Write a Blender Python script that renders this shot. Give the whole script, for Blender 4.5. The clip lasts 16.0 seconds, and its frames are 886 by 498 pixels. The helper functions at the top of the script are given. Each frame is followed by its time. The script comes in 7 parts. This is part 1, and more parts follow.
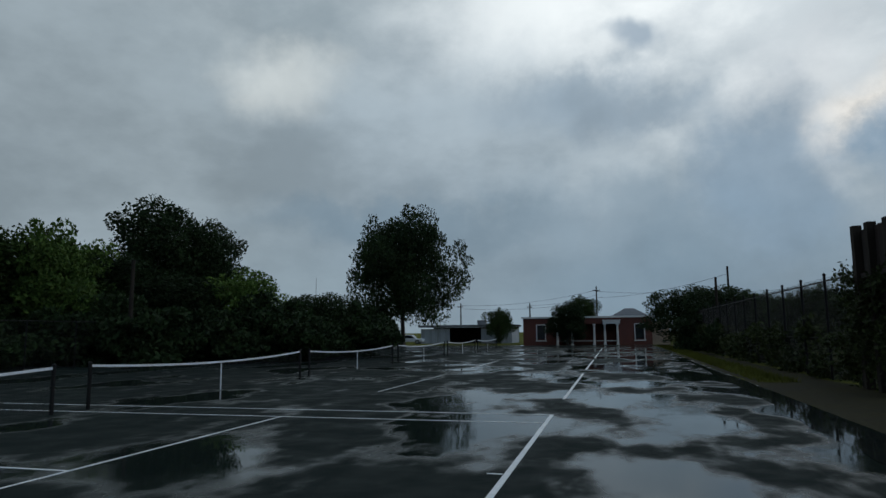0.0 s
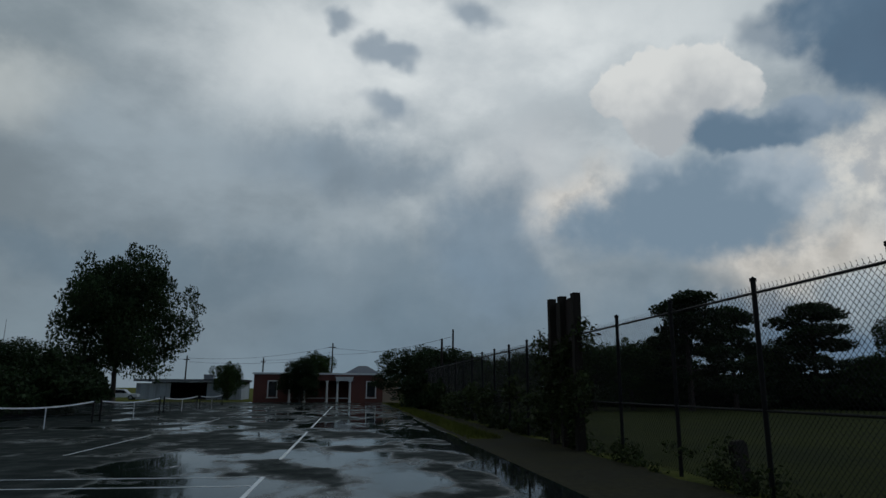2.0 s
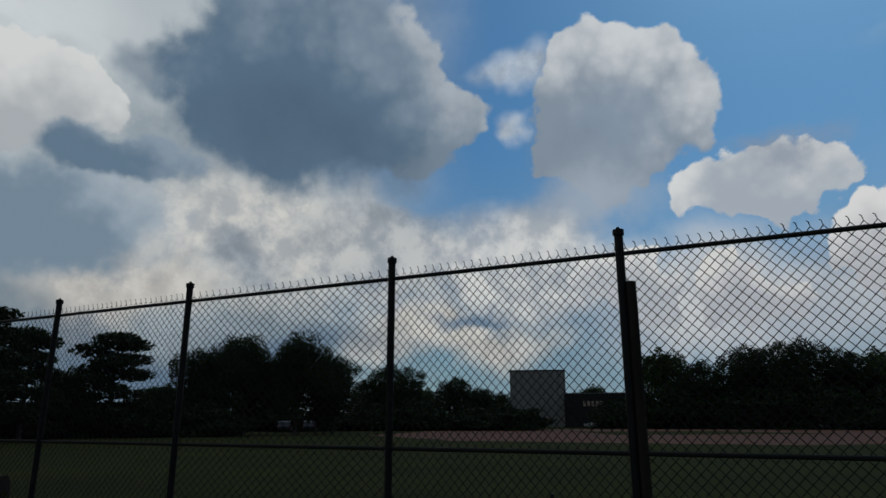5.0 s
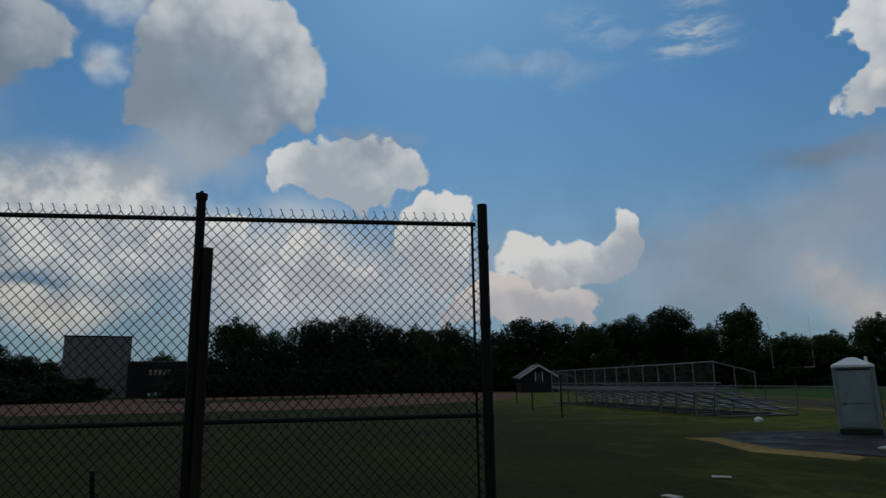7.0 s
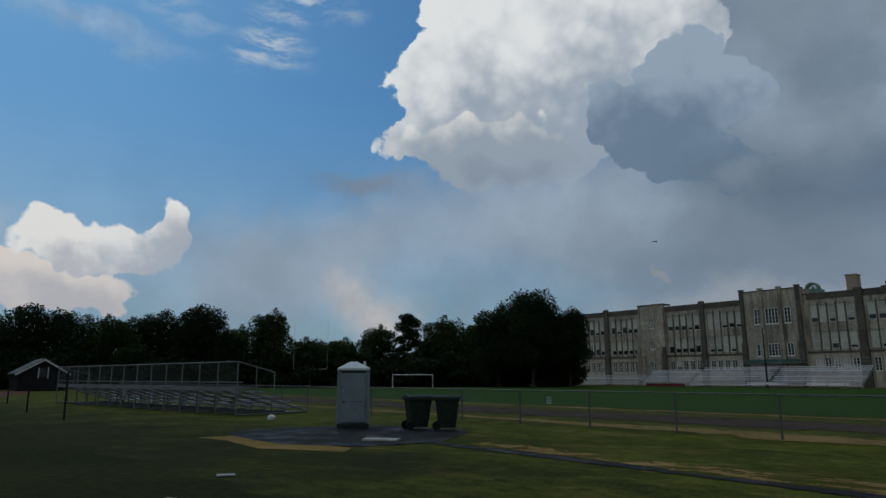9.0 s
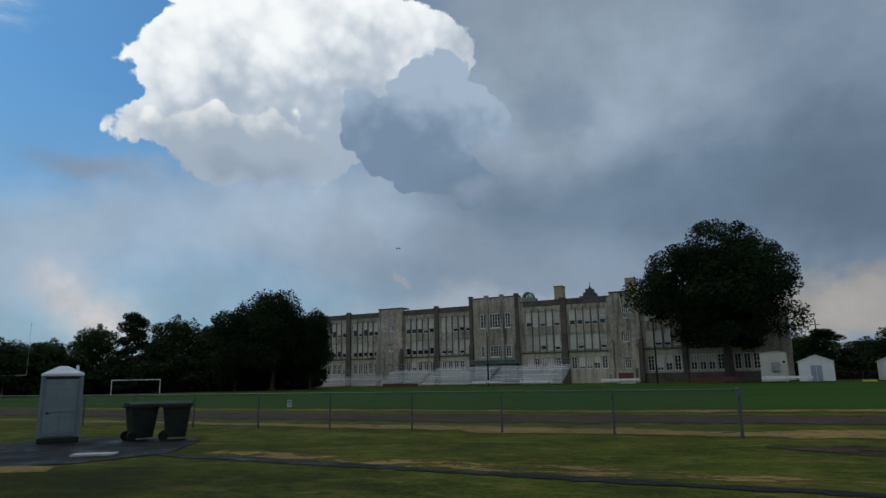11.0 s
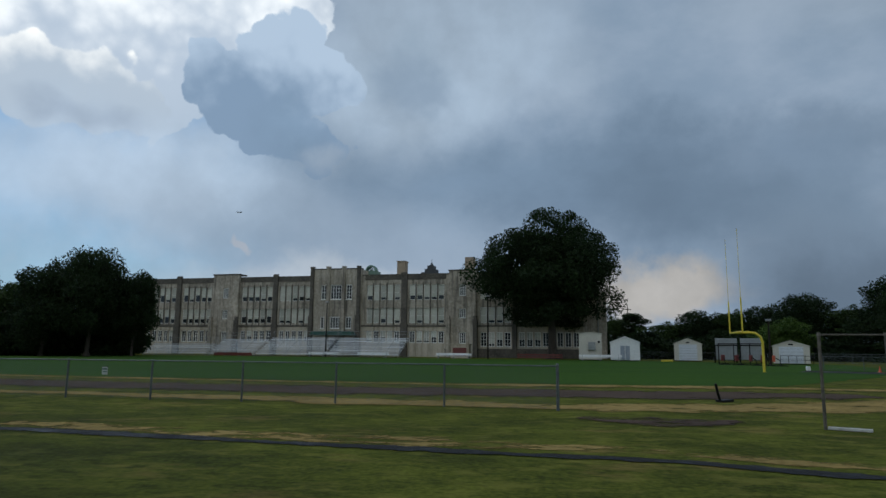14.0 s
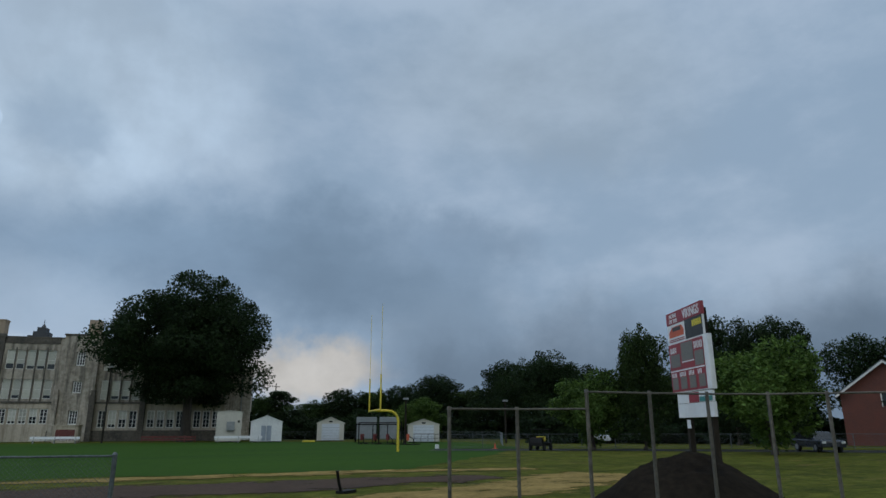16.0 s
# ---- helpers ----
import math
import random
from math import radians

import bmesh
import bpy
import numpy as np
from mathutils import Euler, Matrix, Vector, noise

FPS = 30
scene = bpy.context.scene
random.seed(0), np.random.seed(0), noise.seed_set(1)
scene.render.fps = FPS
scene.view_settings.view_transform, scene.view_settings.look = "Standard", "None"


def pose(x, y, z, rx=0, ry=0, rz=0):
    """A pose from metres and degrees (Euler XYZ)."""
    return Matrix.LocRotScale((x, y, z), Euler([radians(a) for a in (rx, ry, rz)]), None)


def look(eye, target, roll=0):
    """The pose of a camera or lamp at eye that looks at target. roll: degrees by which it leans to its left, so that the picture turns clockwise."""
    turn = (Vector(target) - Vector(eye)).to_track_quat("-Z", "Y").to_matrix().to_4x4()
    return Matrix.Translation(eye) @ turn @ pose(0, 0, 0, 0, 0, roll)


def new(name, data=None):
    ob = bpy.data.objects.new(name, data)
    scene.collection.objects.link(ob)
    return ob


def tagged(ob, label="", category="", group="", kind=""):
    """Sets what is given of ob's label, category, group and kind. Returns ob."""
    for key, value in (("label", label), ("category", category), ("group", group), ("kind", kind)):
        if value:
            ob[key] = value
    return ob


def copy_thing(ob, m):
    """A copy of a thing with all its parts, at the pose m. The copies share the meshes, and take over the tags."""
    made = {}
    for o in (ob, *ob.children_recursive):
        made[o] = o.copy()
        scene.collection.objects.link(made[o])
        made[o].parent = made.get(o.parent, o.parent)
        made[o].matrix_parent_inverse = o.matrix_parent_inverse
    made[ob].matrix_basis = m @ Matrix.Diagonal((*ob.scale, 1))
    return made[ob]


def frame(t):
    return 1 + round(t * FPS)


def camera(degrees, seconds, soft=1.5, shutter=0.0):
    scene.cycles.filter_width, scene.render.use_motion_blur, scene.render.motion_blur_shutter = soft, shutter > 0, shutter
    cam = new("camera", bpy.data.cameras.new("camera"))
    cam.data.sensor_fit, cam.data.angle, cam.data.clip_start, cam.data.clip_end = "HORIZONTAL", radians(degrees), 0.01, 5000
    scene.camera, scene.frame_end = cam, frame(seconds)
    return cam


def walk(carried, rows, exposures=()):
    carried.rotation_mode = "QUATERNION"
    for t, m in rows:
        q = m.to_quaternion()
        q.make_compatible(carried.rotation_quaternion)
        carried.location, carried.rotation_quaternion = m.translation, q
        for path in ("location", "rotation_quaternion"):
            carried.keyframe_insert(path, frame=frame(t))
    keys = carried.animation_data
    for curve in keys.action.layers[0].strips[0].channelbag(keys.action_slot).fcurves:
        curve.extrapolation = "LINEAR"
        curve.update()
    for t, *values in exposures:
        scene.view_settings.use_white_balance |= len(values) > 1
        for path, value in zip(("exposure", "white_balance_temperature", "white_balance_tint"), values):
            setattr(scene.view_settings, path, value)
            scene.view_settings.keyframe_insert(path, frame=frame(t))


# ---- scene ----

# ---- camera: hand-held, turning on the spot with small steps ----
cam = camera(68.30, 16.0)
EYE = 1.75
# seconds, x, y, bearing (clockwise from +y), pitch, lean
PATH = [
    (0.0, -0.512, 0.152, -14.60, 7.30, -0.58),
    (0.5, -0.382, 0.200, -8.20, 6.69, 0.86),
    (1.0, -0.290, 0.246, -1.80, 9.47, 1.00),
    (1.5, -0.261, 0.241, 2.41, 10.57, 0.78),
    (2.0, -0.222, 0.273, 7.86, 12.09, 0.32),
    (2.5, -0.189, 0.284, 16.57, 13.00, -0.55),
    (3.0, -0.203, 0.243, 23.90, 13.73, 0.01),
    (3.5, -0.214, 0.218, 29.61, 14.23, -0.01),
    (4.0, -0.159, 0.220, 38.27, 13.99, 0.40),
    (4.5, -0.083, 0.235, 51.23, 13.90, 1.04),
    (5.0, -0.057, 0.228, 63.51, 14.56, -0.15),
    (5.2, -0.044, 0.226, 68.29, 14.84, 0.01),
    (7.3, -0.000, 0.106, 102.88, 11.15, -1.23),
    (7.5, 0.007, 0.064, 105.39, 11.19, -1.31),
    (8.0, 0.115, -0.055, 115.25, 12.51, -1.06),
    (8.5, 0.081, 0.009, 125.32, 12.03, -0.10),
    (9.0, 0.095, -0.036, 138.23, 11.07, -0.12),
    (9.5, 0.206, -0.082, 148.74, 10.70, 0.32),
    (10.0, 0.236, -0.097, 153.39, 10.57, -0.28),
    (10.2, 0.273, -0.113, 155.08, 10.73, -0.77),
    (12.3, 0.294, -0.187, 164.95, 10.50, -0.17),
    (12.5, 0.287, -0.170, 165.29, 10.27, -0.32),
    (13.0, 0.280, -0.178, 167.08, 9.54, -0.25),
    (13.5, 0.269, -0.176, 169.72, 8.87, 0.55),
    (14.0, 0.269, -0.211, 174.22, 8.55, 0.46),
    (14.5, 0.289, -0.247, 182.58, 8.56, 0.37),
    (15.0, 0.230, -0.261, 193.46, 9.17, -0.00),
    (15.5, 0.125, -0.287, 200.24, 11.74, 0.24),
    (16.0, -1.615, -4.552, 203.66, 15.35, -0.14),
]


def view(x, y, bearing, pitch, lean):
    b, p = radians(bearing), radians(pitch)
    eye = Vector((x, y, EYE))
    return look(eye, eye + Vector((math.sin(b) * math.cos(p), math.cos(b) * math.cos(p), math.sin(p))), lean)


EXPOSURES = [(0.0, -0.22), (0.5, -0.3), (1.5, -0.5), (2.5, -0.75), (5.0, -0.75), (7.5, -0.8), (8.5, -0.75), (9.0, -0.6), (10.0, -0.32), (12.5, -0.15), (14.0, 0.12), (15.0, 0.31), (16.0, 0.36)]
walk(cam, [(t, view(*row)) for t, *row in PATH], EXPOSURES)

# ---- sky, sun ----
SUN_AZ, SUN_EL = 100.0, 48.0


def build_sky():
    w = bpy.data.worlds.new("sky")
    scene.world = w
    w.use_nodes = True
    nt = w.node_tree
    nt.nodes.clear()
    N, L = nt.nodes.new, nt.links.new

    def link(a, b):
        if isinstance(a, (int, float)):
            b.default_value = a
        elif isinstance(a, tuple):
            b.default_value = a if len(a) == len(b.default_value) else (*a, 1.0)
        else:
            L(a, b)

    def m(op, a, b=0.0, c=0.0):
        n = N("ShaderNodeMath")
        n.operation = op
        for v, s in zip((a, b, c), n.inputs):
            link(v, s)
        return n.outputs[0]

    def vm(op, a, b=(0, 0, 0), c=(0, 0, 0)):
        n = N("ShaderNodeVectorMath")
        n.operation = op
        for v, s in zip((a, b, c), n.inputs):
            link(v, s)
        return n.outputs["Value"] if op in ("LENGTH", "DOT_PRODUCT") else n.outputs[0]

    def ramp(v, a, b, lo=0.0, hi=1.0):
        n = N("ShaderNodeMapRange")
        n.interpolation_type = "SMOOTHSTEP"
        for x, s in zip((v, a, b, lo, hi), n.inputs):
            link(x, s)
        return n.outputs[0]

    def mix(f, a, b):
        n = N("ShaderNodeMix")
        n.data_type = "RGBA"
        link(f, n.inputs[0]), link(a, n.inputs[6]), link(b, n.inputs[7])
        return n.outputs[2]

    def fbm(v, scale, detail, rough=0.55):
        n = N("ShaderNodeTexNoise")
        link(v, n.inputs["Vector"])
        n.inputs["Scale"].default_value, n.inputs["Detail"].default_value, n.inputs["Roughness"].default_value = scale, detail, rough
        return n

    d = N("ShaderNodeTexCoord").outputs["Generated"]
    sep = N("ShaderNodeSeparateXYZ")
    L(d, sep.inputs[0])
    x, y, z = sep.outputs
    # bearing counted from the middle of the sweep, so that the seam lies behind it
    c, s = math.cos(radians(93)), math.sin(radians(93))
    side = m("SUBTRACT", m("MULTIPLY", x, c), m("MULTIPLY", y, s))
    ahead = m("ADD", m("MULTIPLY", x, s), m("MULTIPLY", y, c))
    az = m("ADD", m("MULTIPLY", m("ARCTAN2", side, ahead), 57.2958), 93.0)
    el = m("MULTIPLY", m("ARCSINE", z), 57.2958)
    comb = N("ShaderNodeCombineXYZ")
    L(az, comb.inputs[0]), L(el, comb.inputs[1])
    flat = comb.outputs[0]

    def warp(parts):
        v = flat
        for scale, detail, rough, amp in parts:
            n = fbm(d, scale, detail, rough)
            o = vm("SUBTRACT", n.outputs["Color"], (0.5, 0.5, 0.5))
            v = vm("MULTIPLY_ADD", o, (amp * 1.15, amp, 0.0), v)
        return v

    soft = warp(((3.0, 6, 0.55, 15.0), (14.0, 5, 0.6, 4.0)))
    crisp = warp(((4.5, 4, 0.5, 8.0), (9.0, 3, 0.5, 5.0), (26.0, 3, 0.5, 1.6)))

    # rounded billows at two sizes
    def cells(scale):
        n = N("ShaderNodeTexVoronoi")
        n.feature, n.inputs["Scale"].default_value = "SMOOTH_F1", scale
        n.inputs["Smoothness"].default_value = 0.25
        k = fbm(d, scale * 0.7, 3)
        L(vm("MULTIPLY_ADD", vm("SUBTRACT", k.outputs["Color"], (0.5, 0.5, 0.5)), (0.9 / scale, 0.9 / scale, 0.9 / scale), d), n.inputs["Vector"])
        return n.outputs["Distance"]

    billow = m("MULTIPLY_ADD", cells(52.0), 0.2, m("MULTIPLY_ADD", cells(9.0), 0.46, m("MULTIPLY", cells(22.0), 0.34)))

    def dist(v, a, e, w, h):
        return vm("LENGTH", vm("MULTIPLY", vm("SUBTRACT", v, (a, e, 0.0)), (1 / w, 1 / h, 0.0)))

    def blob(v, a, e, w, h, inner=0.55, outer=1.15):
        return ramp(dist(v, a, e, w, h), outer, inner)

    # clear sky
    sky = N("ShaderNodeTexSky")
    sky.sky_type = "NISHITA"
    sky.sun_disc = False
    sky.sun_elevation, sky.sun_rotation = radians(SUN_EL), radians(SUN_AZ)
    sky.air_density, sky.dust_density, sky.ozone_density = 1.3, 0.8, 2.5
    col = vm("MULTIPLY", sky.outputs[0], (0.037, 0.071, 0.094))

    g1 = fbm(d, 5.0, 7, 0.55).outputs["Fac"]
    g2 = fbm(vm("MULTIPLY", d, (1.0, 1.0, 1.8)), 3.6, 8, 0.56).outputs["Fac"]
    g3 = fbm(d, 22.0, 7, 0.6).outputs["Fac"]
    # drawn-out strands of high ice cloud
    turned = N("ShaderNodeMapping")
    L(warp(((6.0, 4, 0.55, 5.0),)), turned.inputs[0])
    turned.inputs["Rotation"].default_value, turned.inputs["Scale"].default_value = (0, 0, radians(38)), (0.16, 0.75, 1.0)
    strand = ramp(fbm(turned.outputs[0], 1.0, 7, 0.62).outputs["Fac"], 0.40, 0.66)

    def put(f, colour, grain=None, depth=0.5, amount=1.0, other=None):
        """Lay colour over the sky where f; the grain mottles it, towards other where given."""
        nonlocal col
        k = colour
        if other is not None:
            k = mix(ramp(grain, 0.36, 0.64), colour, other)
        elif grain is not None:
            k = mix(ramp(grain, 0.3, 0.7), tuple(v * (1 - depth) for v in colour), tuple(v * (1 + depth) for v in colour))
        col = mix(m("MULTIPLY", f, amount), col, k)

    def heap(a, e, w, h, top, base, lean=0.0, bias=0.5, rough=0.8, edge=0.05, amount=1.0, lobes=()):
        """A heaped cloud of one or more lobes: billowed outline, bright rim and crown, shaded foot; lean: which side the light is on."""
        nonlocal col
        small = min([w, h] + [min(k[2], k[3]) for k in lobes])
        q = None
        for la, le, lw, lh in ((a, e, w, h), *lobes):
            one = m("MULTIPLY", m("SUBTRACT", dist(crisp, la, le, lw, lh), 1.0), min(lw, lh))
            q = one if q is None else m("MINIMUM", q, one)
        q = m("MULTIPLY_ADD", m("SUBTRACT", billow, 0.42), rough * min(4.0, 0.9 * small), q)
        q = m("MULTIPLY_ADD", m("SUBTRACT", g3, 0.5), min(2.4, 0.7 * small), q)
        reach = max(0.16, edge * small)
        f = ramp(q, reach, -reach)
        lit = m("MULTIPLY_ADD", m("SUBTRACT", wel, e), 0.55 / h, bias + 0.02)
        lit = m("MULTIPLY_ADD", m("SUBTRACT", waz, a), lean / w, lit)
        lit = m("MULTIPLY_ADD", m("SUBTRACT", 0.42, billow), 1.2, lit)
        lit = m("MULTIPLY_ADD", m("SUBTRACT", g1, 0.5), 1.3, lit)
        lit = m("MULTIPLY_ADD", q, 0.35 / max([min(w, h)] + [min(k[2], k[3]) for k in lobes]), lit)
        col = mix(m("MULTIPLY", f, amount), col, mix(ramp(lit, 0.0, 1.0), base, top))

    sepw = N("ShaderNodeSeparateXYZ")
    L(soft, sepw.inputs[0])
    waz, wel = sepw.outputs[0], sepw.outputs[1]
    west = ramp(waz, 68.0, 46.0)
    east = ramp(waz, 142.0, 165.0)
    # overcast sheets either side of the clear window
    put(west, (0.42, 0.49, 0.54), g2, other=(0.74, 0.79, 0.815))
    put(east, (0.22, 0.29, 0.38), g2, other=(0.30, 0.365, 0.455))
    # pale veil towards the horizon inside the window
    put(m("MULTIPLY", m("MULTIPLY", ramp(el, 25.0, 3.0), ramp(az, 48.0, 72.0)), ramp(az, 172.0, 142.0)), (0.37, 0.48, 0.61), g1, 0.2, 0.75)

    def finish(tint):
        return vm("MULTIPLY", col, tint)

    return dict(put=put, heap=heap, blob=blob, soft=soft, crisp=crisp, g1=g1, g2=g2, g3=g3, strand=strand, ramp=ramp, m=m, az=az, el=el, waz=waz, wel=wel, N=N, L=L, finish=finish)


S = build_sky()
put, heap, blob, soft, crisp = S["put"], S["heap"], S["blob"], S["soft"], S["crisp"]
G1, G2, G3 = S["g1"], S["g2"], S["g3"]
WHITE, CREAM, BLUSH = (1.08, 1.06, 1.02), (0.92, 0.84, 0.75), (0.80, 0.69, 0.63)
DIM, SLATE, DEEP = (0.36, 0.43, 0.52), (0.215, 0.30, 0.40), (0.135, 0.205, 0.295)
# the grey western sheet: slate near the horizon and to the far side, lighter high up
put(S["m"]("MULTIPLY", S["ramp"](S["wel"], 17.0, 4.0), S["ramp"](S["waz"], 60.0, 40.0)), (0.235, 0.315, 0.385), G1, 0.14, 0.92)
put(S["ramp"](S["waz"], 6.0, -26.0), (0.335, 0.40, 0.435), G2, 0.16, 0.55)
put(blob(soft, -48, 15, 28, 16), (0.31, 0.365, 0.40), G2, 0.2, 0.8)
put(blob(soft, -29, 22, 7, 4.5, 0.2, 1.2), (0.86, 0.88, 0.85), G1, 0.12, 0.75)
put(blob(soft, 8, 27, 28, 10, 0.3, 1.2), (0.86, 0.90, 0.92), G2, 0.2, 0.9, other=(1.22, 1.23, 1.21))
put(blob(soft, -2, 8.5, 26, 6.0, 0.3, 1.2), (0.215, 0.295, 0.365), G1, 0.12, 0.7)
put(blob(soft, -14, 16, 20, 13, 0.2, 1.25), (0.36, 0.43, 0.485), G2, 0.22, 0.7)
put(blob(soft, 16, 17, 9, 5, 0.2, 1.2), (0.86, 0.87, 0.88), G1, 0.12, 0.6)
put(blob(soft, 12, 12.5, 6.5, 5.5, 0.3, 1.15), (0.28, 0.375, 0.47), G1, 0.12, 0.85)
put(blob(soft, -2, 18.5, 10, 3.8, 0.2, 1.2), (0.32, 0.40, 0.475), G1, 0.15, 0.85)
put(blob(soft, 4, 17.0, 5, 2.0, 0.2, 1.2), (0.34, 0.42, 0.495), G1, 0.15, 0.8)
put(blob(soft, -18, 9.5, 16, 2.2, 0.2, 1.2), (0.22, 0.30, 0.37), G1, 0.1, 0.7)
for a, e, w_, h_ in ((3, 23.6, 3.0, 1.5), (11, 32, 3.6, 1.7), (2.6, 28.4, 2.6, 1.3), (-1.5, 30.4, 2.2, 1.0), (36, 28, 3.0, 1.8)):
    put(blob(crisp, a, e, w_, h_, 0.3, 1.2), (0.36, 0.435, 0.515), G1, 0.1, 0.85)
# bright broken bank and the dark cloud over it
put(blob(crisp, 21, 17, 4, 3, 0.1, 1.25), CREAM, G3, 0.25, 0.75)
heap(28.5, 23.8, 7.0, 4.6, WHITE, (0.66, 0.68, 0.70), -0.15, 0.75)
put(blob(crisp, 47, 16.0, 13, 5.0, 0.5, 1.15), (0.66, 0.67, 0.68), G3, other=(1.05, 1.0, 0.92))
put(blob(crisp, 38, 10.6, 10, 2.8, 0.3, 1.2), CREAM, G3, 0.2, 0.85)
heap(30, 15.2, 10.0, 4.4, (0.58, 0.66, 0.74), (0.29, 0.39, 0.49), 0.0, 0.45, 0.5, 0.3)
put(blob(crisp, 46.5, 13.8, 3.6, 2.0, 0.2, 1.2), (0.33, 0.40, 0.48), G3, 0.2, 0.8)
put(blob(crisp, 57, 16.4, 6.5, 2.0, 0.2, 1.2), (0.42, 0.47, 0.53), G3, 0.25, 0.7)
put(blob(crisp, 62, 12.5, 17, 5.0, 0.3, 1.25), (0.50, 0.53, 0.57), G3, 0.3, 0.9, other=(0.88, 0.86, 0.82))
put(blob(crisp, 63, 6.8, 10, 2.6, 0.3, 1.2), CREAM, G3, 0.2, 0.85)
put(blob(soft, 66, 8.4, 7, 1.3, 0.3, 1.2), (0.20, 0.32, 0.46), G1, 0.1, 0.9)
put(blob(soft, 44, 5.0, 17, 3.0, 0.3, 1.2), (0.185, 0.275, 0.385), G1, 0.12, 0.9)
heap(60, 28.0, 7.0, 7.6, (0.66, 0.71, 0.77), (0.30, 0.38, 0.47), 0.3, 0.5, 0.6, 0.06)
heap(50.5, 28.5, 13.5, 8.8, (0.36, 0.45, 0.55), (0.16, 0.25, 0.355), 0.15, 0.36, 0.6, 0.14)
put(blob(soft, 50, 23.5, 12, 4.6, 0.2, 1.2), DEEP, G1, 0.12, 0.9)
heap(34.5, 20.4, 6.5, 2.2, (0.40, 0.49, 0.59), (0.20, 0.295, 0.40), 0.0, 0.45, 0.6, 0.2)
# fair-weather heaps in the clear window
heap(79.5, 25.8, 8.6, 6.8, (0.98, 0.99, 1.0), (0.38, 0.45, 0.54), 0.2, 0.42, 0.7)
put(blob(soft, 77.6, 23.6, 6.4, 4.8, 0.1, 1.15), (0.33, 0.405, 0.50), G1, 0.2, 0.85)
put(blob(soft, 76, 17.5, 8, 3.4, 0.2, 1.2), (0.50, 0.56, 0.64), G1, 0.15, 0.85)
put(blob(crisp, 69.5, 25.0, 1.9, 1.7, 0.1, 1.25), (0.80, 0.84, 0.88), G3, 0.2, 0.8)
put(blob(crisp, 70.5, 30, 2.6, 2.0, 0.1, 1.25), (0.78, 0.82, 0.86), G3, 0.25, 0.75)
heap(91, 18.4, 6.6, 3.4, (1.10, 1.08, 1.05), (0.60, 0.65, 0.72), -0.1, 0.62)
put(blob(soft, 91.5, 19.6, 4.4, 1.8, 0.1, 1.2), (0.40, 0.46, 0.56), G1, 0.12, 0.85)
put(blob(crisp, 72, 13, 11, 4.4, 0.4, 1.15), (0.64, 0.67, 0.71), G3, 0.2, 0.95, other=(1.06, 1.03, 0.99))
put(blob(crisp, 88, 9.0, 17, 6.5, 0.4, 1.15), (0.62, 0.66, 0.72), G1, 0.18, 0.9, other=(0.98, 0.95, 0.93))
heap(80, 11.0, 5.0, 3.6, (1.12, 1.08, 1.04), (0.66, 0.68, 0.72), 0, 0.6)
heap(88.5, 10.0, 4.2, 3.0, (1.1, 1.05, 1.0), (0.66, 0.67, 0.71), 0, 0.6)
heap(98, 12.4, 3.4, 4.2, (1.12, 1.08, 1.04), (0.70, 0.70, 0.73), 0, 0.62)
heap(106.5, 6.6, 7.5, 2.6, (0.98, 0.88, 0.82), (0.64, 0.62, 0.65), 0, 0.5)
heap(111.6, 10.2, 3.8, 1.9, (1.10, 1.06, 1.02), (0.62, 0.64, 0.70), -0.2, 0.5)
heap(107.4, 9.6, 3.4, 1.5, (1.10, 1.06, 1.01), (0.66, 0.66, 0.70), -0.2, 0.5)
heap(114.8, 12.6, 1.9, 2.4, (1.12, 1.08, 1.04), (0.64, 0.66, 0.71), -0.2, 0.5)
for a, e, w_, h_, k_ in ((121.6, 27.6, 4.2, 3.4, 0.95), (125.5, 31.6, 6.0, 2.2, 0.8), (113.0, 30.0, 5.0, 2.0, 0.35)):
    put(S["m"]("MULTIPLY", blob(soft, a, e, w_, h_, 0.1, 1.25), S["strand"]), (0.80, 0.86, 0.90), None, 0.3, k_)
put(blob(soft, 106, 26, 9, 1.4, 0.0, 1.3), (0.55, 0.65, 0.76), G3, 0.2, 0.4)
put(blob(soft, 127, 10, 15, 5, 0.2, 1.25), (0.41, 0.495, 0.60), G1, 0.12, 0.9)
# the tall heap at the edge of the eastern front
heap(151, 26.5, 13.0, 8.0, (1.12, 1.11, 1.09), (0.46, 0.53, 0.625), -0.26, 0.72, 0.8, 0.03, 1.0, ((138.5, 25.0, 5.0, 4.6), (137, 20.8, 4.2, 3.0), (143, 30.5, 6.0, 4.6), (146, 20.0, 7.0, 3.4)))
heap(142, 19.8, 8.5, 4.0, (1.10, 1.07, 1.02), (0.44, 0.505, 0.585), -0.2, 0.50, 0.7, 0.06)
put(blob(soft, 149, 12.5, 20, 6.5, 0.2, 1.2), (0.44, 0.525, 0.63), G1, 0.14, 0.92)
put(blob(crisp, 131, 16.2, 6.5, 2.0, 0.2, 1.2), (0.31, 0.39, 0.50), G1, 0.2, 0.85)
put(blob(crisp, 143.5, 17.8, 4.5, 1.6, 0.1, 1.25), (0.36, 0.43, 0.53), G1, 0.2, 0.75)
put(blob(soft, 174, 26, 15, 11, 0.35, 1.1), (0.34, 0.415, 0.505), G1, 0.18, 0.95)
